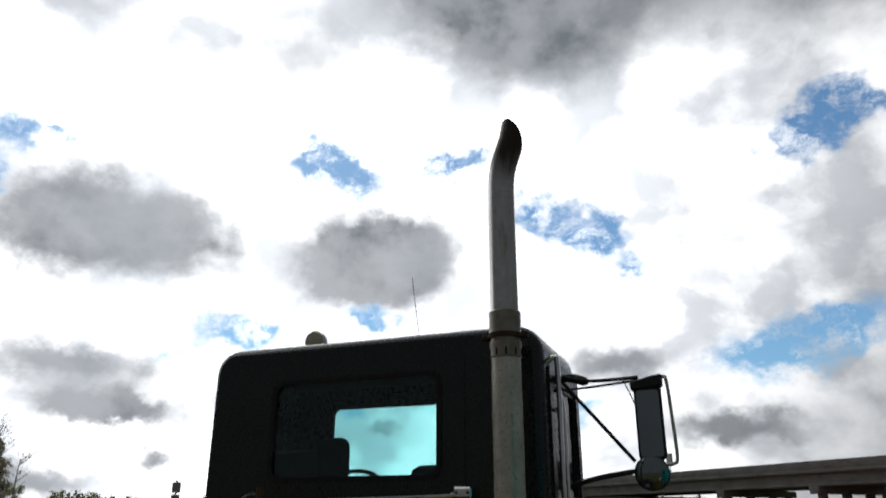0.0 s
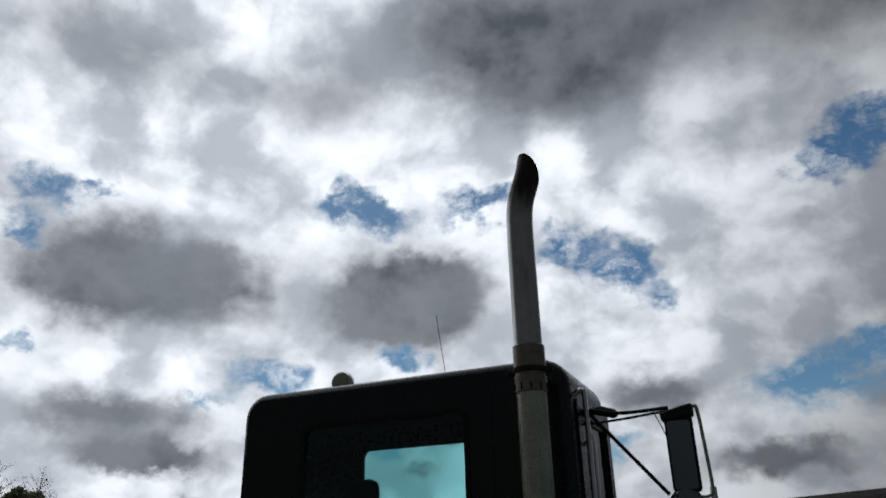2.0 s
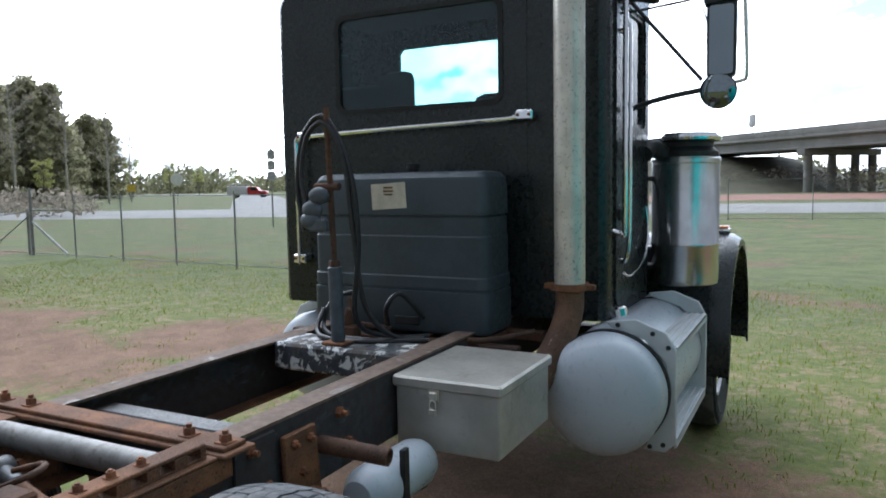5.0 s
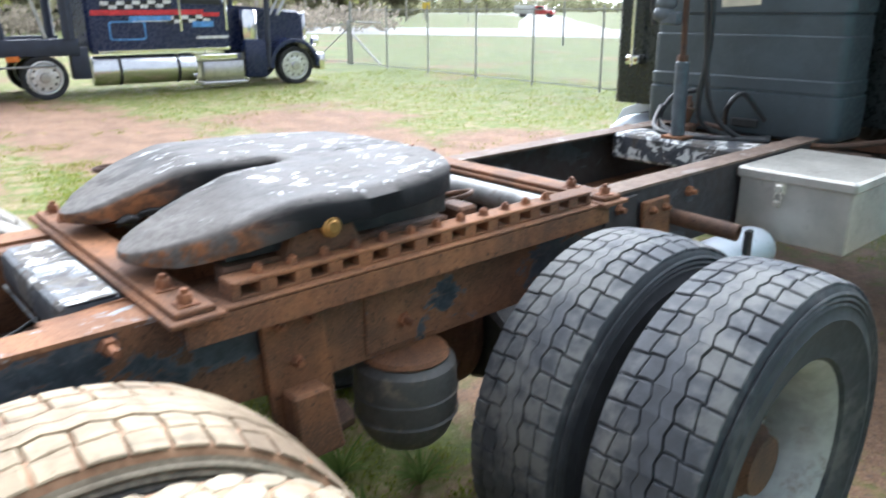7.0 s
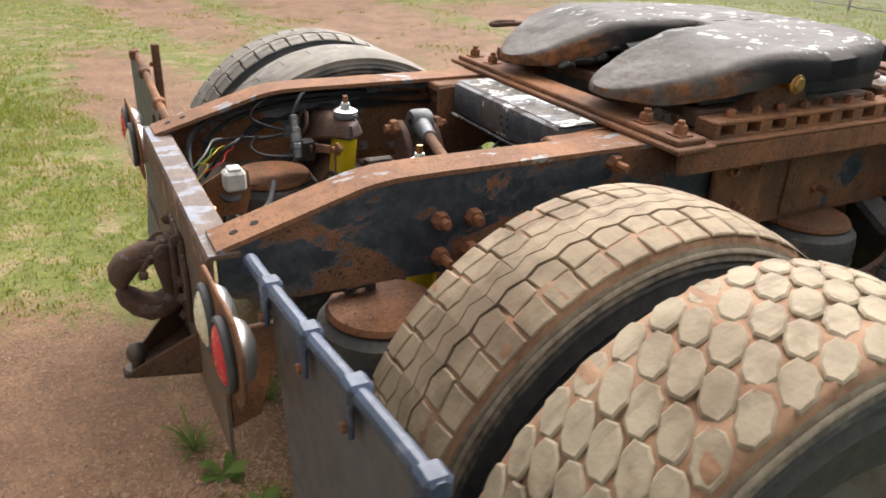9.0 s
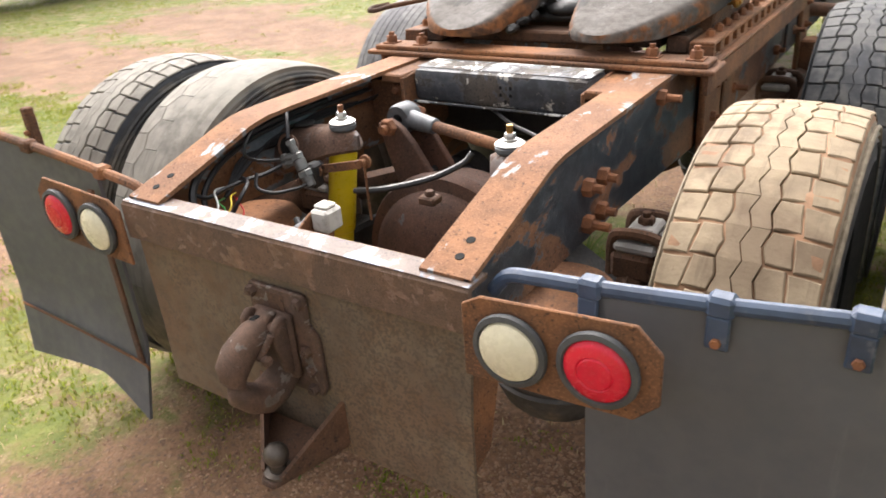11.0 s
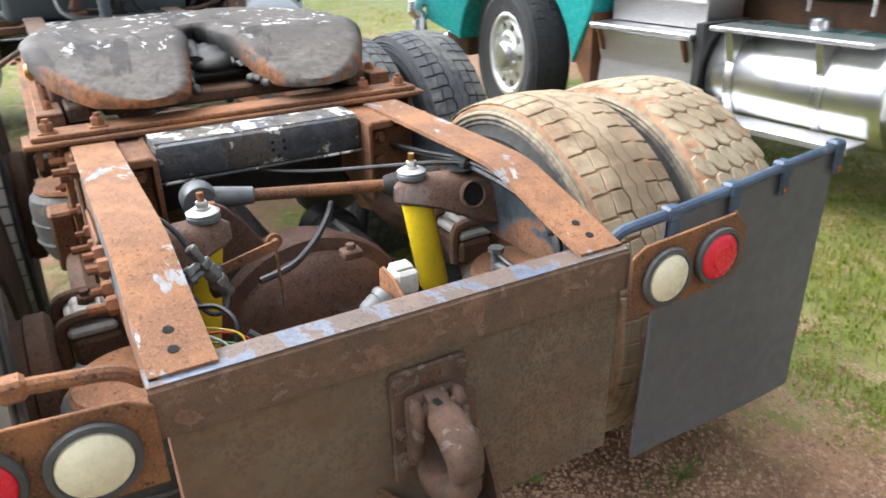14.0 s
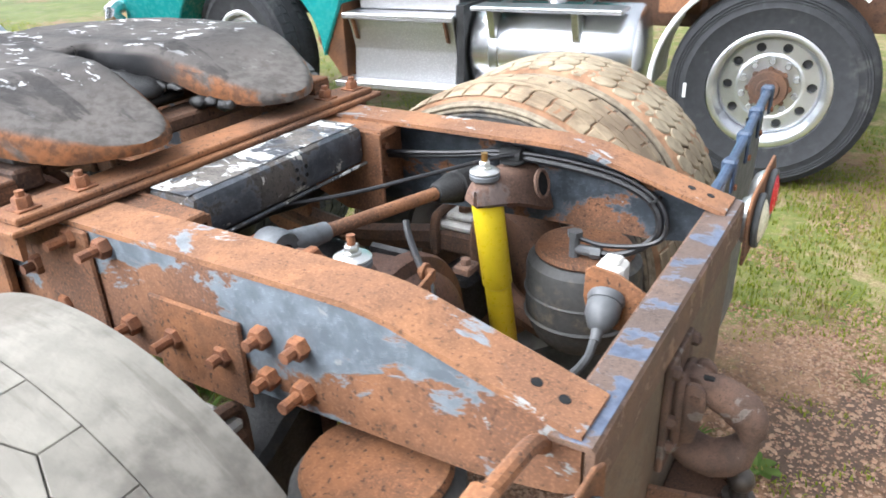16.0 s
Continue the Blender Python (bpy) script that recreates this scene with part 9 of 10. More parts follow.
def road_sign(az, dist, height, panels, label):
    a = radians(az)
    s = thing("road_sign", label, "sign", (1.9 - dist * math.sin(a), 0.9 + dist * math.cos(a), G), group="road signs", turn=az)
    bm = bmesh.new()
    box(bm, -0.035, 0.035, -0.02, 0.02, -0.2, height, 0.004)
    part("post", bm, "galv", s)
    for x, z, w, h, m, shape in panels:
        bm = bmesh.new()
        if shape == "oct":
            pts = [(x + w / 2 * math.cos(radians(22.5 + 45 * i)), z + w / 2 * math.sin(radians(22.5 + 45 * i))) for i in range(8)]
        else:
            pts = rounded(x - w / 2, x + w / 2, z - h / 2, z + h / 2, 0.04, 3)
        prism(bm, pts, -0.035, -0.022, "y")
        part("panel", bm, m, s)


road_sign(40.2, 34, 3.5, [(0, 3.2, 0.34, 0.42, "sign_back", "r"), (0, 2.72, 0.34, 0.42, "sign_back", "r"), (0, 2.25, 0.36, 0.40, "sign_back", "r")], "bare metal signs stacked on a post")
road_sign(47.0, 88, 3.2, [(0, 2.8, 1.4, 1.4, "sign_white", "oct")], "octagonal road sign seen from behind")
road_sign(50.1, 92, 2.4, [(0, 1.9, 0.9, 0.8, "sign_yellow", "r")], "small yellow roadside sign")
road_sign(35.5, 120, 2.6, [(0, 2.2, 1.3, 0.7, "sign_white", "r")], "small white roadside sign")


# ---------- red pickup with a white box body, far off ----------
M["red_paint"] = plain("red_car_paint", (0.45, 0.03, 0.03), 0.3)
M["white_paint"] = plain("white_body_paint", (0.62, 0.62, 0.62), 0.4)
M["dark_glass"] = plain("dark_glass", (0.02, 0.022, 0.025), 0.08)


def build_pickup():
    a = radians(41.6)
    p = thing("utility_truck", "red pickup truck with a white service body on the far road", "truck", (1.9 - 128 * math.sin(a), 128 * math.cos(a), G + 0.06), turn=-62)
    bm = bmesh.new()
    prism(bm, [(-0.2, 0.5), (2.9, 0.5), (2.95, 0.95), (2.75, 1.08), (1.75, 1.12), (1.25, 1.78), (0.1, 1.82), (-0.2, 1.7)], -0.98, 0.98, "x", 0.05)
    part("cab_body", bm, "red_paint", p)
    bm = bmesh.new()
    prism(bm, [(0.25, 1.15), (1.6, 1.15), (1.2, 1.7), (0.25, 1.7)], -0.995, 0.995, "x", 0.02)
    part("side_glass", bm, "dark_glass", p)
    bm = bmesh.new()
    box(bm, -1.05, 1.05, -3.6, -0.3, 0.6, 1.9, 0.06)
    part("service_body", bm, "white_paint", p)
    bm = bmesh.new()
    for x in (-0.9, 0.9):
        box(bm, x - 0.03, x + 0.03, -3.4, 0.8, 2.25, 2.32, 0.01)
        for y in (-3.3, -1.8, -0.4):
            box(bm, x - 0.03, x + 0.03, y, y + 0.06, 1.9, 2.25, 0.01)
    part("ladder_rack", bm, "sign_back", p)
    for x in (-0.9, 0.9):
        for y in (2.2, -2.3):
            bm = bmesh.new()
            lathe(bm, [(0, -0.12), (0.25, -0.12), (0.36, -0.10), (0.38, 0), (0.36, 0.10), (0.25, 0.12), (0, 0.12)], (x, y, 0.38), (1, 0, 0), 20)
            part("wheel", bm, "tyre", p)


build_pickup()

# ---------- polished truck alongside ----------
M["alu_polished"] = plain("polished_aluminium", (0.70, 0.71, 0.73), 0.27, 1.0, 0.04, 3, 0.0, spread=0.0)
M["alu_rim"] = plain("dull_aluminium_wheel", (0.74, 0.75, 0.77), 0.34, 1.0, 0.08, 7, 0.0, dirt=(0.42, 0.38, 0.32), dirt_amount=0.62)
k = Mat("chequer_plate", 0.33, 0.9)
vor = k.voronoi(115)
k.colour(k.mix(k.ramp(vor, 0.1, 0.45), (0.62, 0.62, 0.63), (0.44, 0.44, 0.45))).bump(k.ramp(vor, 0.15, 0.4), 0.4, 0.003)
M["chequer"] = k.m
M["teal"] = plain("teal_body_paint", (0.02, 0.28, 0.27), 0.25, 0, 0.08, 3, 0.01)
M["white_fender"] = plain("white_plastic_fender", (0.72, 0.72, 0.71), 0.4)
M["black_tyre"] = tyre_rubber("dark_clean_tyre", (0.020, 0.021, 0.024), (0.06, 0.06, 0.058), 0.72)


def disc_wheel(parent, x, y, z, R, W, outward, name, steer=0.0, flat=False):
    """An aluminium wheel with ten round hand holes."""
    bm = bmesh.new()
    o, rim = outward, 0.295
    d0 = o * W * (0.34 if flat else 0.30)
    lathe(bm, [(rim + 0.018, o * W * 0.46), (rim + 0.006, o * W * 0.475), (rim - 0.012, o * W * 0.46), (rim - 0.020, o * W * 0.36), (rim - 0.030, o * W * 0.05), (rim - 0.034, -o * W * 0.3), (rim + 0.01, -o * W * 0.44)], (0, 0, 0), (1, 0, 0), 60)
    inner = o * W * (0.30 if flat else -0.02)
    prof = [(rim - 0.024, inner), (0.250, inner + o * 0.030)]
    lathe(bm, prof, (0, 0, 0), (1, 0, 0), 60)
    # ring with holes: wedge by wedge
    r0, r1, hr, rc = 0.178, 0.250, 0.026, 0.214
    h = inner + o * 0.030
    for i in range(10):
        a0 = 2 * math.pi * (i - 0.5) / 10
        a1 = 2 * math.pi * (i + 0.5) / 10
        n = 24
        hole, edge = [], []
        ac = (a0 + a1) / 2
        for q in range(n):
            t = 2 * math.pi * q / n
            hole.append((rc * math.cos(ac) + hr * math.cos(t + ac), rc * math.sin(ac) + hr * math.sin(t + ac)))
            k8 = math.cos(t), math.sin(t)
            m = max(abs(k8[0]), abs(k8[1]))
            u, v = k8[0] / m, k8[1] / m
            rr = r0 + (r1 - r0) * (u + 1) / 2
            aa = ac + (a1 - a0) / 2 * v
            edge.append((rr * math.cos(aa), rr * math.sin(aa)))
        vh = [bm.verts.new((h, p, q2)) for p, q2 in hole]
        ve = [bm.verts.new((h, p, q2)) for p, q2 in edge]
        vb = [bm.verts.new((h - o * 0.03, p, q2)) for p, q2 in hole]
        for q in range(n):
            j = (q + 1) % n
            bm.faces.new((ve[q], ve[j], vh[j], vh[q]))
            bm.faces.new((vh[q], vh[j], vb[j], vb[q]))
    lathe(bm, [(r0, h), (0.165, h + o * 0.004), (0.16, h + o * 0.012), (0.10, h + o * 0.012), (0.10, h)], (0, 0, 0), (1, 0, 0), 60)
    bmesh.ops.remove_doubles(bm, verts=bm.verts[:], dist=0.0006)
    w = part(name, bm, "alu_rim", parent, "polished aluminium wheel with round holes", pose(x, y, z, 0, 0, steer))
    bm = bmesh.new()
    lathe(bm, [(0, h - o * 0.034), (0.28, h - o * 0.034)], (0, 0, 0), (1, 0, 0), 40)
    part("brake_drum", bm, "black_iron", w)
    bm = bmesh.new()
    if flat:
        lathe(bm, [(0.10, h), (0.10, h + o * 0.05), (0.085, h + o * 0.07), (0, h + o * 0.075)], (0, 0, 0), (1, 0, 0), 28)
    else:
        lathe(bm, [(0.10, h), (0.105, h + o * 0.05), (0.095, h + o * 0.085), (0.06, h + o * 0.09), (0.055, h + o * 0.10), (0, h + o * 0.10)], (0, 0, 0), (1, 0, 0), 28)
        for i in range(8):
            t = 2 * math.pi * i / 8
            hexnut(bm, (h + o * 0.05, 0.103 * math.cos(t), 0.103 * math.sin(t)), (o, 0, 0), 0.016, 0.02)
    part("hub", bm, "alu" if flat else "rust_dark", w)
    for i in range(10):
        t = 2 * math.pi * (i + 0.5) / 10
        bm = bmesh.new()
        hexnut(bm, (h + o * 0.010, 0.141 * math.cos(t), 0.141 * math.sin(t)), (o, 0, 0), 0.018, 0.026)
        part("wheel_nut", bm, "zinc" if flat else "galv", w)
    bm = bmesh.new()
    lathe(bm, sidewall_profile(R, W, rim + 0.006, 0.004), (0, 0, 0), (1, 0, 0), 72)
    part("tyre", bm, "black_tyre", w)
    bm = tread("lug", R + 0.004, W)
    part("tread", bm, "black_tyre", w)
    return w


def build_neighbour():
    t = thing("polished_truck", "teal highway tractor with polished aluminium tank and wheels, parked alongside", "truck", (3.10, 0.33, G + 0.005), turn=5.5)
    # local frame: +y ahead, the side nearest the yard at x = 0
    W = 0.28
    w = disc_wheel(t, W / 2, 0.0, 0.532, 0.532, W, -1, "drive_wheel")
    bm = bmesh.new()
    box(bm, -0.020, -0.014, 0.415, 0.432, 0.47, 0.55, 0.001)
    part("sidewall_sticker", bm, "white_paint", t, "small white tyre sticker")
    disc_wheel(t, W / 2 + 0.02, -1.36, 0.532, 0.532, W, -1, "drive_wheel")
    disc_wheel(t, W / 2 - 0.01, 3.50, 0.532, 0.532, 0.27, -1, "steer_wheel", steer=-14, flat=True)
    for x in (1.75, 2.1):
        for y in (0.0, -1.36):
            disc_wheel(t, x, y, 0.532, 0.532, W, 1, "drive_wheel")
    disc_wheel(t, 2.1, 3.50, 0.532, 0.532, 0.27, 1, "steer_wheel", flat=True)
    # white half fender ahead of the drive wheel
    bm = bmesh.new()
    rows = []
    for i in range(26):
        a = radians(-2 + 132 * i / 25)
        r = 0.615
        y, z = r * math.cos(a), 0.53 + r * math.sin(a)
        rows.append([bm.verts.new((x, y * k, 0.53 + (z - 0.53) * k)) for x, k in ((-0.03, 0.985), (-0.035, 1.0), (-0.02, 1.03), (0.50, 1.03), (0.50, 1.0), (0.0, 1.0))])
    for a, b in zip(rows, rows[1:]):
        for i in range(6):
            bm.faces.new((a[i], a[(i + 1) % 6], b[(i + 1) % 6], b[i]))
    bm.faces.new(rows[0])
    bm.faces.new(rows[-1])
    part("half_fender", bm, "white_fender", t, "white half fender over the drive wheel")
    # tank
    R, cx, cz, y0, y1 = 0.295, 0.345, 0.625, 0.74, 1.76
    bm = bmesh.new()
    lathe(bm, [(0, -0.02), (R - 0.05, -0.012), (R - 0.012, 0.0), (R, 0.02), (R, y1 - y0 - 0.02), (R - 0.012, y1 - y0), (0, y1 - y0 + 0.015)], (cx, y0, cz), (0, 1, 0), 64)
    tank = part("fuel_tank", bm, "alu_polished", t, "polished aluminium fuel tank")
    for y in (1.075, 1.60):
        bm = bmesh.new()
        lathe(bm, [(R + 0.001, -0.028), (R + 0.007, -0.026), (R + 0.004, 0.0), (R + 0.007, 0.026), (R + 0.001, 0.028)], (cx, y, cz), (0, 1, 0), 56)
        part("strap", bm, "alu", tank)
        bm = bmesh.new()
        prism(bm, [(0.0, 0.895), (0.16, 0.895), (0.10, 0.80), (0.055, 0.72), (0.045, 0.74)], y - 0.022, y + 0.022, "y", 0.004)
        part("step_bracket", bm, "alu", tank)
    bm = bmesh.new()
    box(bm, -0.015, 0.20, 0.80, 1.72, 0.895, 0.922, 0.006)
    part("upper_step", bm, "chequer", t, "chequer plate step on the tank")
    bm = bmesh.new()
    box(bm, -0.08, 0.12, 0.80, 2.70, 0.385, 0.425, 0.006)
    part("lower_step", bm, "chequer", t, "long chequer plate lower step")
    bm = bmesh.new()
    lathe(bm, [(0, 0.055), (0.05, 0.055), (0.06, 0.045), (0.06, 0.0)], (cx + 0.05, 1.3, cz + R - 0.01), (0, 0, 1), 24)
    part("filler_cap", bm, "alu", tank)
    # battery box with folded steps
    bm = bmesh.new()
    prism(bm, [(0.05, 0.42), (0.08, 0.62), (0.04, 0.76), (0.01, 0.82), (0.50, 0.82), (0.50, 0.42)], 1.85, 2.62, "y", 0.008)
    bxs = part("battery_box", bm, "chequer", t, "chequer plate battery box with a step")
    bm = bmesh.new()
    box(bm, -0.03, 0.20, 1.83, 2.64, 0.822, 0.86, 0.008)
    part("step", bm, "chequer", bxs)
    bm = bmesh.new()
    prism(bm, [(0.15, 0.865), (0.15, 1.02), (0.11, 1.06), (0.50, 1.06), (0.50, 0.865)], 1.86, 2.60, "y", 0.006)
    part("upper_riser", bm, "chequer", bxs)
    for y in (1.90, 2.57):
        bm = bmesh.new()
        prism(bm, [(-0.02, 0.82), (0.03, 0.82), (0.06, 0.68), (0.03, 0.69)], y - 0.006, y + 0.006, "y")
        part("step_gusset", bm, "rust", bxs)
    bm = bmesh.new()
    prism(bm, [(1.785, 0.40), (1.83, 0.40), (1.83, 0.92), (1.775, 0.92)], 0.02, 0.45, "x")
    part("box_side", bm, "black_iron", bxs)
    # frame, mud guard, cab sides
    for x in (0.70, 1.56):
        bm = bmesh.new()
        box(bm, x - 0.04, x + 0.04, -2.2, 4.4, 0.74, 1.02, 0.006)
        part("frame_rail", bm, "rust_dark", t)
    bm = bmesh.new()
    prism(bm, [(2.68, 0.36), (2.90, 0.66), (2.84, 0.95), (2.68, 1.0)], 0.05, 0.6, "x", 0.004)
    part("mud_guard", bm, "rust", t, "brown stained mud guard")
    bm = bmesh.new()
    pts = []
    for i in range(15):
        a = radians(5 + 172 * i / 14)
        pts.append((3.50 + 0.66 * math.cos(a), 0.52 + 0.64 * math.sin(a)))
    outer = pts + [(2.66, 0.95), (2.66, 1.45), (4.66, 1.38), (4.66, 0.70), (4.21, 0.60)]
    prism(bm, outer, 0.02, 0.30, "x", 0.01)
    part("fender", bm, "teal", t, "teal front fender")
    bm = bmesh.new()
    box(bm, 0.28, 2.0, 0.95, 2.8, 1.12, 2.9, 0.08)
    box(bm, 0.45, 1.8, 2.75, 4.66, 1.0, 1.85, 0.12)
    part("cab_body", bm, "teal", t, "teal cab and hood")
    bm = bmesh.new()
    prism(bm, rounded(1.75, 2.55, 2.05, 2.65, 0.08, 5), 0.272, 0.286, "x")
    part("side_window", bm, "dark_glass", t)
    bm = bmesh.new()
    tube(bm, [(0.25, 4.56, 0.55), (0.05, 4.58, 0.42), (-0.02, 4.64, 0.50), (-0.02, 4.68, 0.70), (0.1, 4.71, 0.85), (2.0, 4.71, 0.85)], 0.06, 10)
    part("front_bumper", bm, "alu_polished", t)
    bm = bmesh.new()
    box(bm, 0.15, 0.35, 4.21, 4.54, 0.42, 0.75, 0.02)
    part("tow_bracket", bm, "rust_dark", t)
    bm = bmesh.new()
    tube(bm, [(0.33, 1.35, 1.0), (0.33, 1.35, 1.6)], 0.012, 8, curved=False)
    part("grab_handle", bm, "alu_polished", t)
    bm = bmesh.new()
    tube(bm, [(0.33, 1.0, 1.0), (0.33, 1.0, 1.4)], 0.012, 8, curved=False)
    part("grab_handle", bm, "alu_polished", t)
    for y0, z0 in ((0.55, 0.86), (0.30, 1.12)):
        bm = bmesh.new()
        box(bm, 0.35, 0.65, y0 - 0.12, y0 + 0.12, z0, z0 + 0.16, 0.01)
        part("bracket", bm, "rust", t)


build_neighbour()

# ---------- blue car hauler across the yard ----------
M["navy"] = plain("navy_blue_truck_paint", (0.012, 0.020, 0.062), 0.28, 0, 0.1, 2, 0.01)
M["navy_frame"] = plain("dark_navy_steelwork", (0.016, 0.022, 0.042), 0.5, 0, 0.2, 4, 0.05)
M["stripe_red"] = plain("red_stripe", (0.55, 0.03, 0.04), 0.3)
M["stripe_blue"] = plain("light_blue_stripe", (0.10, 0.28, 0.60), 0.3)
M["stripe_white"] = plain("white_stripe", (0.65, 0.65, 0.66), 0.3)
M["stripe_black"] = plain("black_check", (0.01, 0.01, 0.012), 0.3)


def build_hauler():
    t = thing("car_hauler", "navy blue car hauler tractor with racing stripes and overhead rack", "truck", (-13.25, 9.35, G), turn=-6)
    # local: front axle at y = 0, ahead is +y, the side in view at x = 0, the body runs to x = -2.4
    def slab(name, x0, x1, y0, y1, z0, z1, m, bev=0.02, label=""):
        bm = bmesh.new()
        box(bm, x0, x1, y0, y1, z0, z1, bev)
        return part(name, bm, m, t, label)
    bm = bmesh.new()
    prism(bm, [(-1.45, 0.72), (0.42, 0.72), (0.50, 0.9), (0.50, 1.48), (0.38, 1.60), (-1.3, 1.72), (-1.45, 1.70)], -1.85, -0.55, "x", 0.05)
    part("hood", bm, "navy", t, "long navy hood")
    bm = bmesh.new()
    box(bm, -1.80, -0.60, 0.50, 0.58, 0.75, 1.56, 0.03)
    part("grille", bm, "chrome", t, "chrome radiator grille")
    bm = bmesh.new()
    prism(bm, [(-4.25, 0.80), (-1.40, 0.80), (-1.40, 1.70), (-1.72, 2.38), (-1.85, 2.52), (-4.25, 2.62)], -2.25, -0.15, "x", 0.06)
    part("cab_body", bm, "navy", t, "navy cab with tall sleeper")
    bm = bmesh.new()
    prism(bm, [(-2.38, 1.75), (-1.55, 1.72), (-1.78, 2.32), (-2.38, 2.36)], -0.15, -0.138, "x")
    part("side_window", bm, "dark_glass", t)
    for y in (-2.46, -1.50):
        bm = bmesh.new()
        box(bm, -0.15, -0.115, y, y + 0.045, 1.2, 2.3, 0.01)
        part("grab_handle", bm, "chrome", t)
    for y0, y1, z0, z1, m in ((-4.15, -1.95, 1.53, 1.63, "stripe_red"), (-2.0, -1.62, 1.49, 1.57, "stripe_red"), (-3.45, -2.62, 1.42, 1.51, "stripe_blue"), (-3.4, -2.65, 1.40, 1.42, "stripe_white"), (-2.2, -1.75, 1.28, 1.40, "stripe_blue"),
                              (-2.15, -1.45, 1.04, 1.10, "stripe_white"), (-4.1, -1.45, 0.80, 0.86, "chrome")):
        slab("stripe" if "stripe" in m else "trim_strip", -0.149, -0.138, y0, y1, z0, z1, m, 0.004)
    for y0, z0 in ((-3.95, 1.64), (-2.72, 1.36)):
        for i in range(9 if y0 < -3 else 6):
            for j in range(2):
                slab("check", -0.1495, -0.1385, y0 + i * 0.15, y0 + i * 0.15 + 0.148, z0 + j * 0.075 + i * 0.004, z0 + j * 0.075 + 0.073 + i * 0.004, "stripe_white" if (i + j) % 2 else "stripe_black", 0)
    bm = bmesh.new()
    ring_wall(bm, rounded(-3.85, -3.15, 1.05, 1.42, 0.06, 4), rounded(-3.82, -3.18, 1.08, 1.39, 0.05, 4), -0.1495, -0.139, "x")
    part("locker_frame", bm, "stripe_blue", t)
    slab("side_lamp", -0.15, -0.10, -3.92, -3.84, 1.85, 2.05, "lens_white", 0.01)
    bm = bmesh.new()
    for y, m in ((-0.72, 1.30),):
        lathe(bm, [(0, 1.0), (0.19, 1.0), (0.2, 1.05), (0.2, 1.55), (0.17, 1.62), (0, 1.63)], (-0.28, -0.95, 0), (0, 0, 1), 28)
    part("air_cleaner", bm, "chrome", t)
    for s, x0, x1 in ((1, 0.0, -0.62), (-1, -2.4, -1.78)):
        bm = bmesh.new()
        pts = [(0.60 * math.cos(radians(a)), 0.42 + 0.58 * math.sin(radians(a))) for a in range(-5, 186, 10)]
        inner = [(0.51 * math.cos(radians(a)), 0.42 + 0.49 * math.sin(radians(a))) for a in range(185, -6, -10)]
        prism(bm, pts + inner, x0, x1, "x", 0.01)
        part("front_fender", bm, "navy", t)
    lathe_tank = bmesh.new()
    lathe(lathe_tank, [(0, 0), (0.27, 0.0), (0.29, 0.03), (0.29, 2.0), (0.27, 2.03), (0, 2.03)], (-0.30, -4.25, 0.47), (0, 1, 0), 40)
    tank = part("fuel_tank", lathe_tank, "alu_polished", t, "polished fuel tank")
    for y in (-3.75, -2.6):
        bm = bmesh.new()
        lathe(bm, [(0.291, -0.03), (0.296, -0.03), (0.296, 0.03), (0.291, 0.03)], (-0.30, y, 0.47), (0, 1, 0), 40)
        part("strap", bm, "black_rubber", tank)
    slab("step_box", -0.55, -0.02, -2.10, -1.22, 0.16, 0.58, "alu", 0.02, "aluminium step box")
    slab("step", -0.55, 0.03, -2.15, -1.15, 0.11, 0.155, "alu", 0.01)
    slab("upper_step", -0.55, 0.0, -2.15, -1.35, 0.62, 0.72, "chrome", 0.01)
    slab("side_panel", -0.30, -0.02, -1.15, -0.66, 0.20, 1.0, "navy", 0.03)
    slab("bumper", -2.38, -0.02, 0.60, 0.76, 0.28, 0.66, "chrome", 0.04)
    bm = bmesh.new()
    lathe(bm, [(0, 0), (0.10, 0), (0.11, 0.04), (0.09, 0.14), (0, 0.16)], (-0.35, 0.72, 0.92), (0, -1, 0), 20)
    part("headlamp", bm, "chrome", t)
    # deck, rack posts and overhead beams
    slab("deck_side", -0.10, 0.0, -9.4, -4.45, 0.80, 1.12, "navy_frame", 0.02, "navy deck side rail")
    slab("deck_side", -2.4, -2.3, -9.4, -4.45, 0.80, 1.12, "navy_frame", 0.02)
    slab("deck", -2.3, -0.10, -9.4, -4.45, 0.98, 1.04, "navy_frame", 0.0)
    slab("marker_lamp", 0.001, 0.01, -5.72, -5.50, 0.72, 0.82, "amber", 0.003)
    slab("mud_guard", -0.35, -0.02, -4.62, -4.30, 0.35, 0.95, "navy_frame", 0.02)
    slab("under_bar", -0.02, 0.02, -9.4, -4.9, 0.60, 0.64, "galv", 0.01)
    bm = bmesh.new()
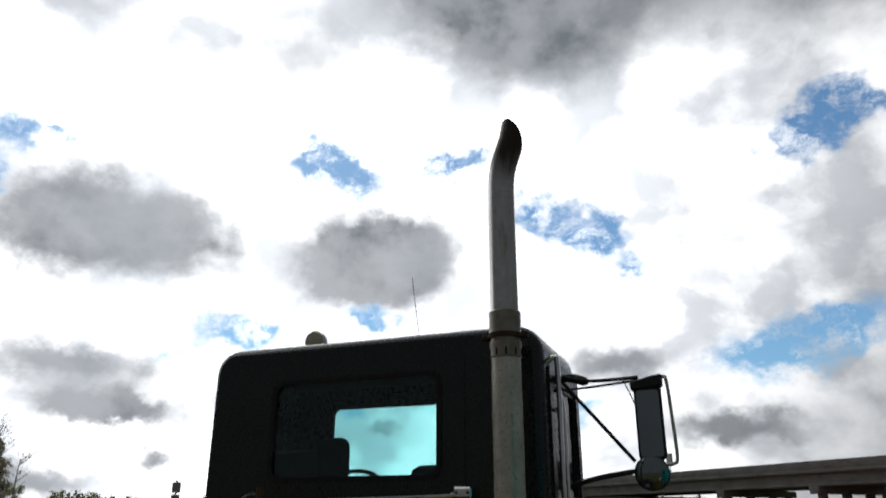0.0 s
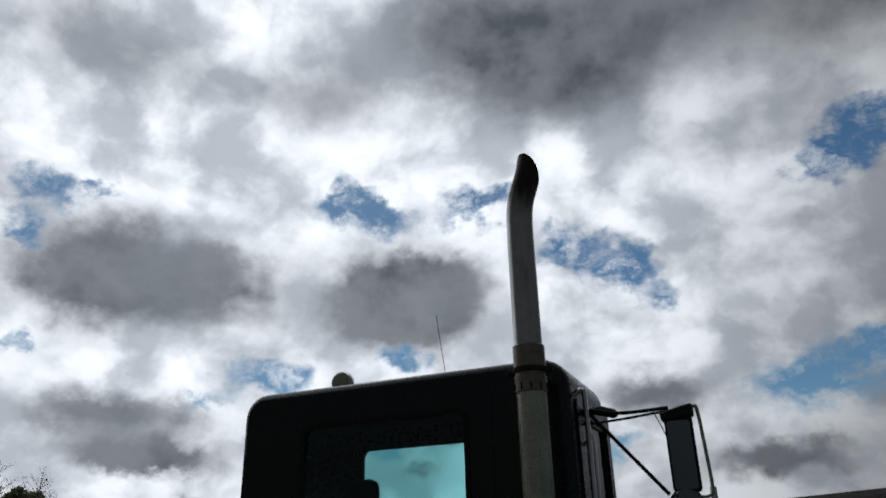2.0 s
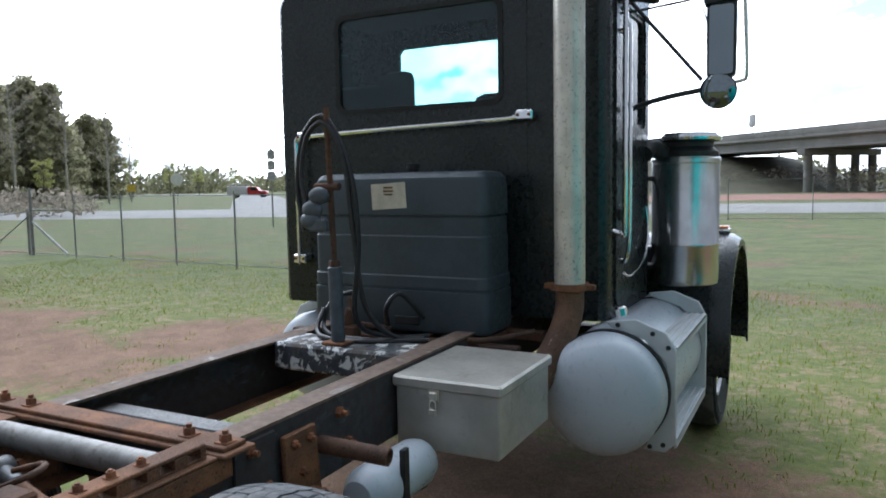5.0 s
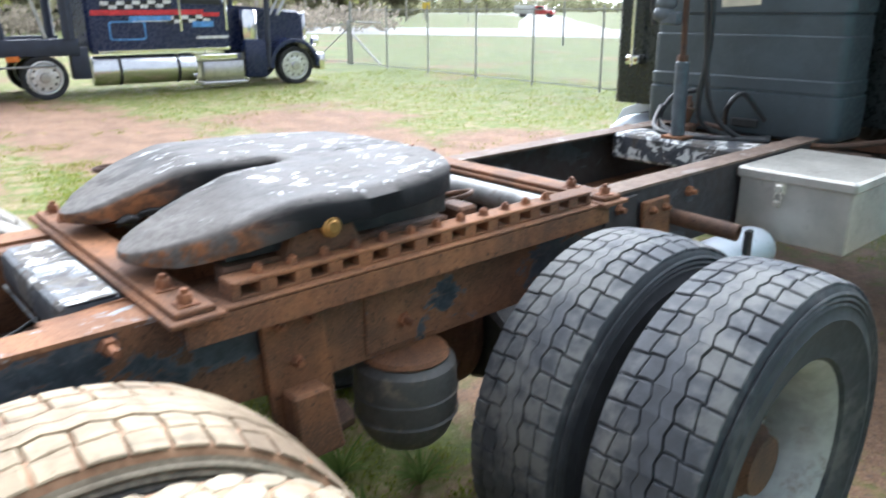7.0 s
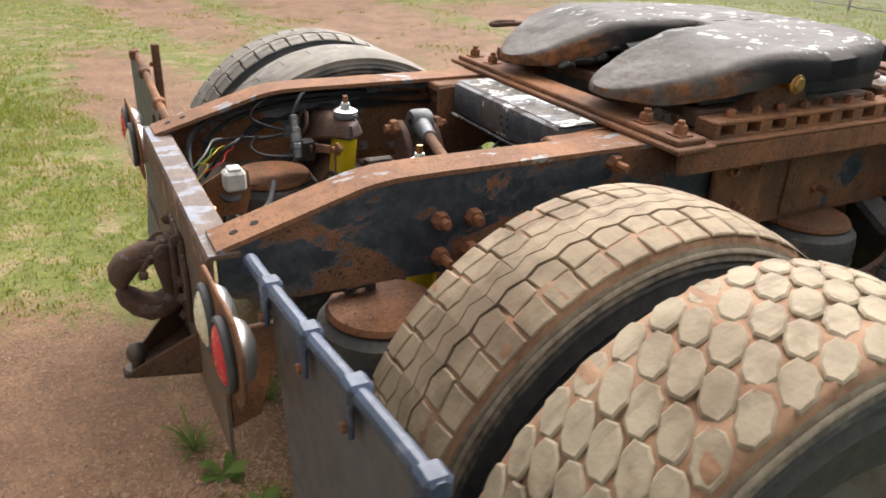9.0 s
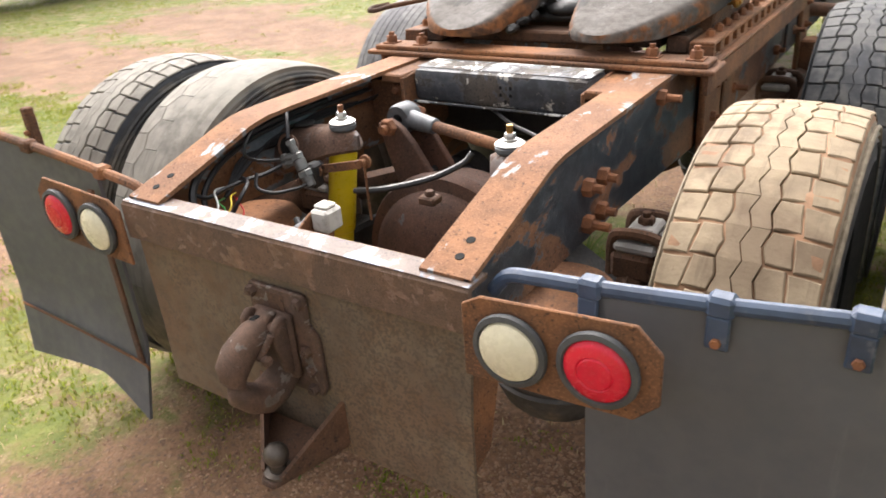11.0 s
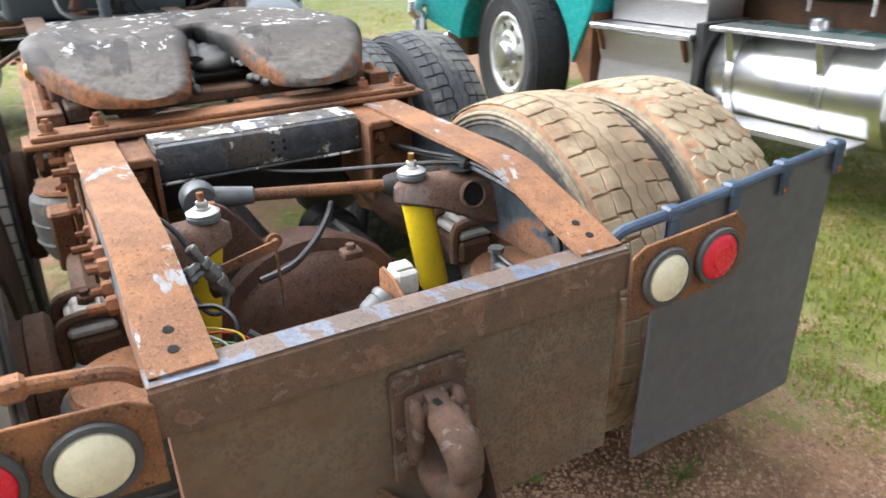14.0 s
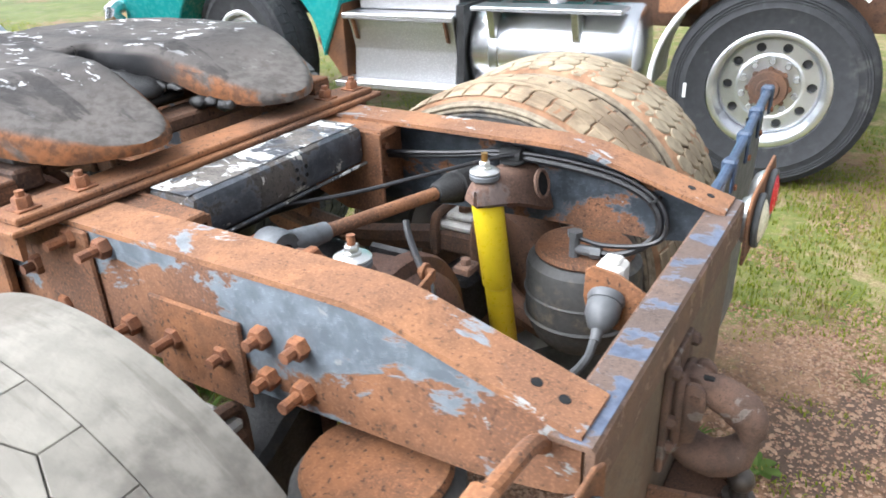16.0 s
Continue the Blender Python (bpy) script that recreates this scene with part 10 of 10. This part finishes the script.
    tube(bm, [(-0.08, -9.5, 2.55), (-0.08, -5.0, 2.75), (-0.08, -1.6, 2.62)], 0.06, 8)
    tube(bm, [(-0.08, -4.4, 2.5), (-0.08, -1.2, 2.50)], 0.035, 8, curved=False)
    tube(bm, [(-2.3, -9.5, 2.55), (-2.3, -5.0, 2.75), (-2.3, -1.6, 2.62)], 0.06, 8)
    part("roof_beam", bm, "navy_frame", t, "navy overhead rack beam")
    bm = bmesh.new()
    prism(bm, [(-1.7, 2.52), (-0.2, 2.62), (0.85, 2.82), (0.86, 2.88), (-0.1, 2.74), (-1.7, 2.64)], -2.3, -0.08, "x", 0.01)
    part("rack_platform", bm, "alu", t, "pale rack platform over the hood")
    for a, b, r, m in (((-0.06, 0.35, 2.72), (-0.06, -0.35, 1.50), 0.045, "alu"), ((-0.10, 0.20, 2.70), (-0.10, -0.50, 1.52), 0.03, "alu"), ((-0.06, -0.55, 2.7), (-0.06, -0.62, 0.4), 0.065, "navy_frame"), ((-0.08, -1.0, 2.55), (-0.08, -1.45, 2.0), 0.05, "alu"),
                       ((-0.06, -4.6, 2.72), (-0.06, -4.6, 1.1), 0.11, "navy_frame"), ((-0.06, -5.35, 2.7), (-0.06, -5.0, 1.1), 0.03, "alu"), ((-0.06, -5.9, 2.7), (-0.06, -5.7, 1.1), 0.05, "navy_frame"), ((-0.06, -6.5, 2.7), (-0.06, -6.4, 1.1), 0.07, "navy_frame"),
                       ((-0.06, -7.6, 2.65), (-0.06, -7.5, 1.1), 0.09, "navy_frame"), ((-2.3, -6.5, 2.7), (-2.3, -6.4, 1.1), 0.07, "navy_frame"), ((-2.3, -4.6, 2.72), (-2.3, -4.6, 1.1), 0.09, "navy_frame"), ((-2.3, -0.55, 2.7), (-2.3, -0.62, 0.4), 0.065, "navy_frame")):
        bm = bmesh.new()
        tube(bm, [a, b], r, 8, curved=False)
        part("rack_post", bm, m, t)
    for x, o in ((-0.15, 1), (-2.25, -1)):
        for y in (0.0, -5.12, -6.4):
            disc_wheel(t, x, y, 0.410, 0.415, 0.28, o, "wheel", flat=True)


build_hauler()
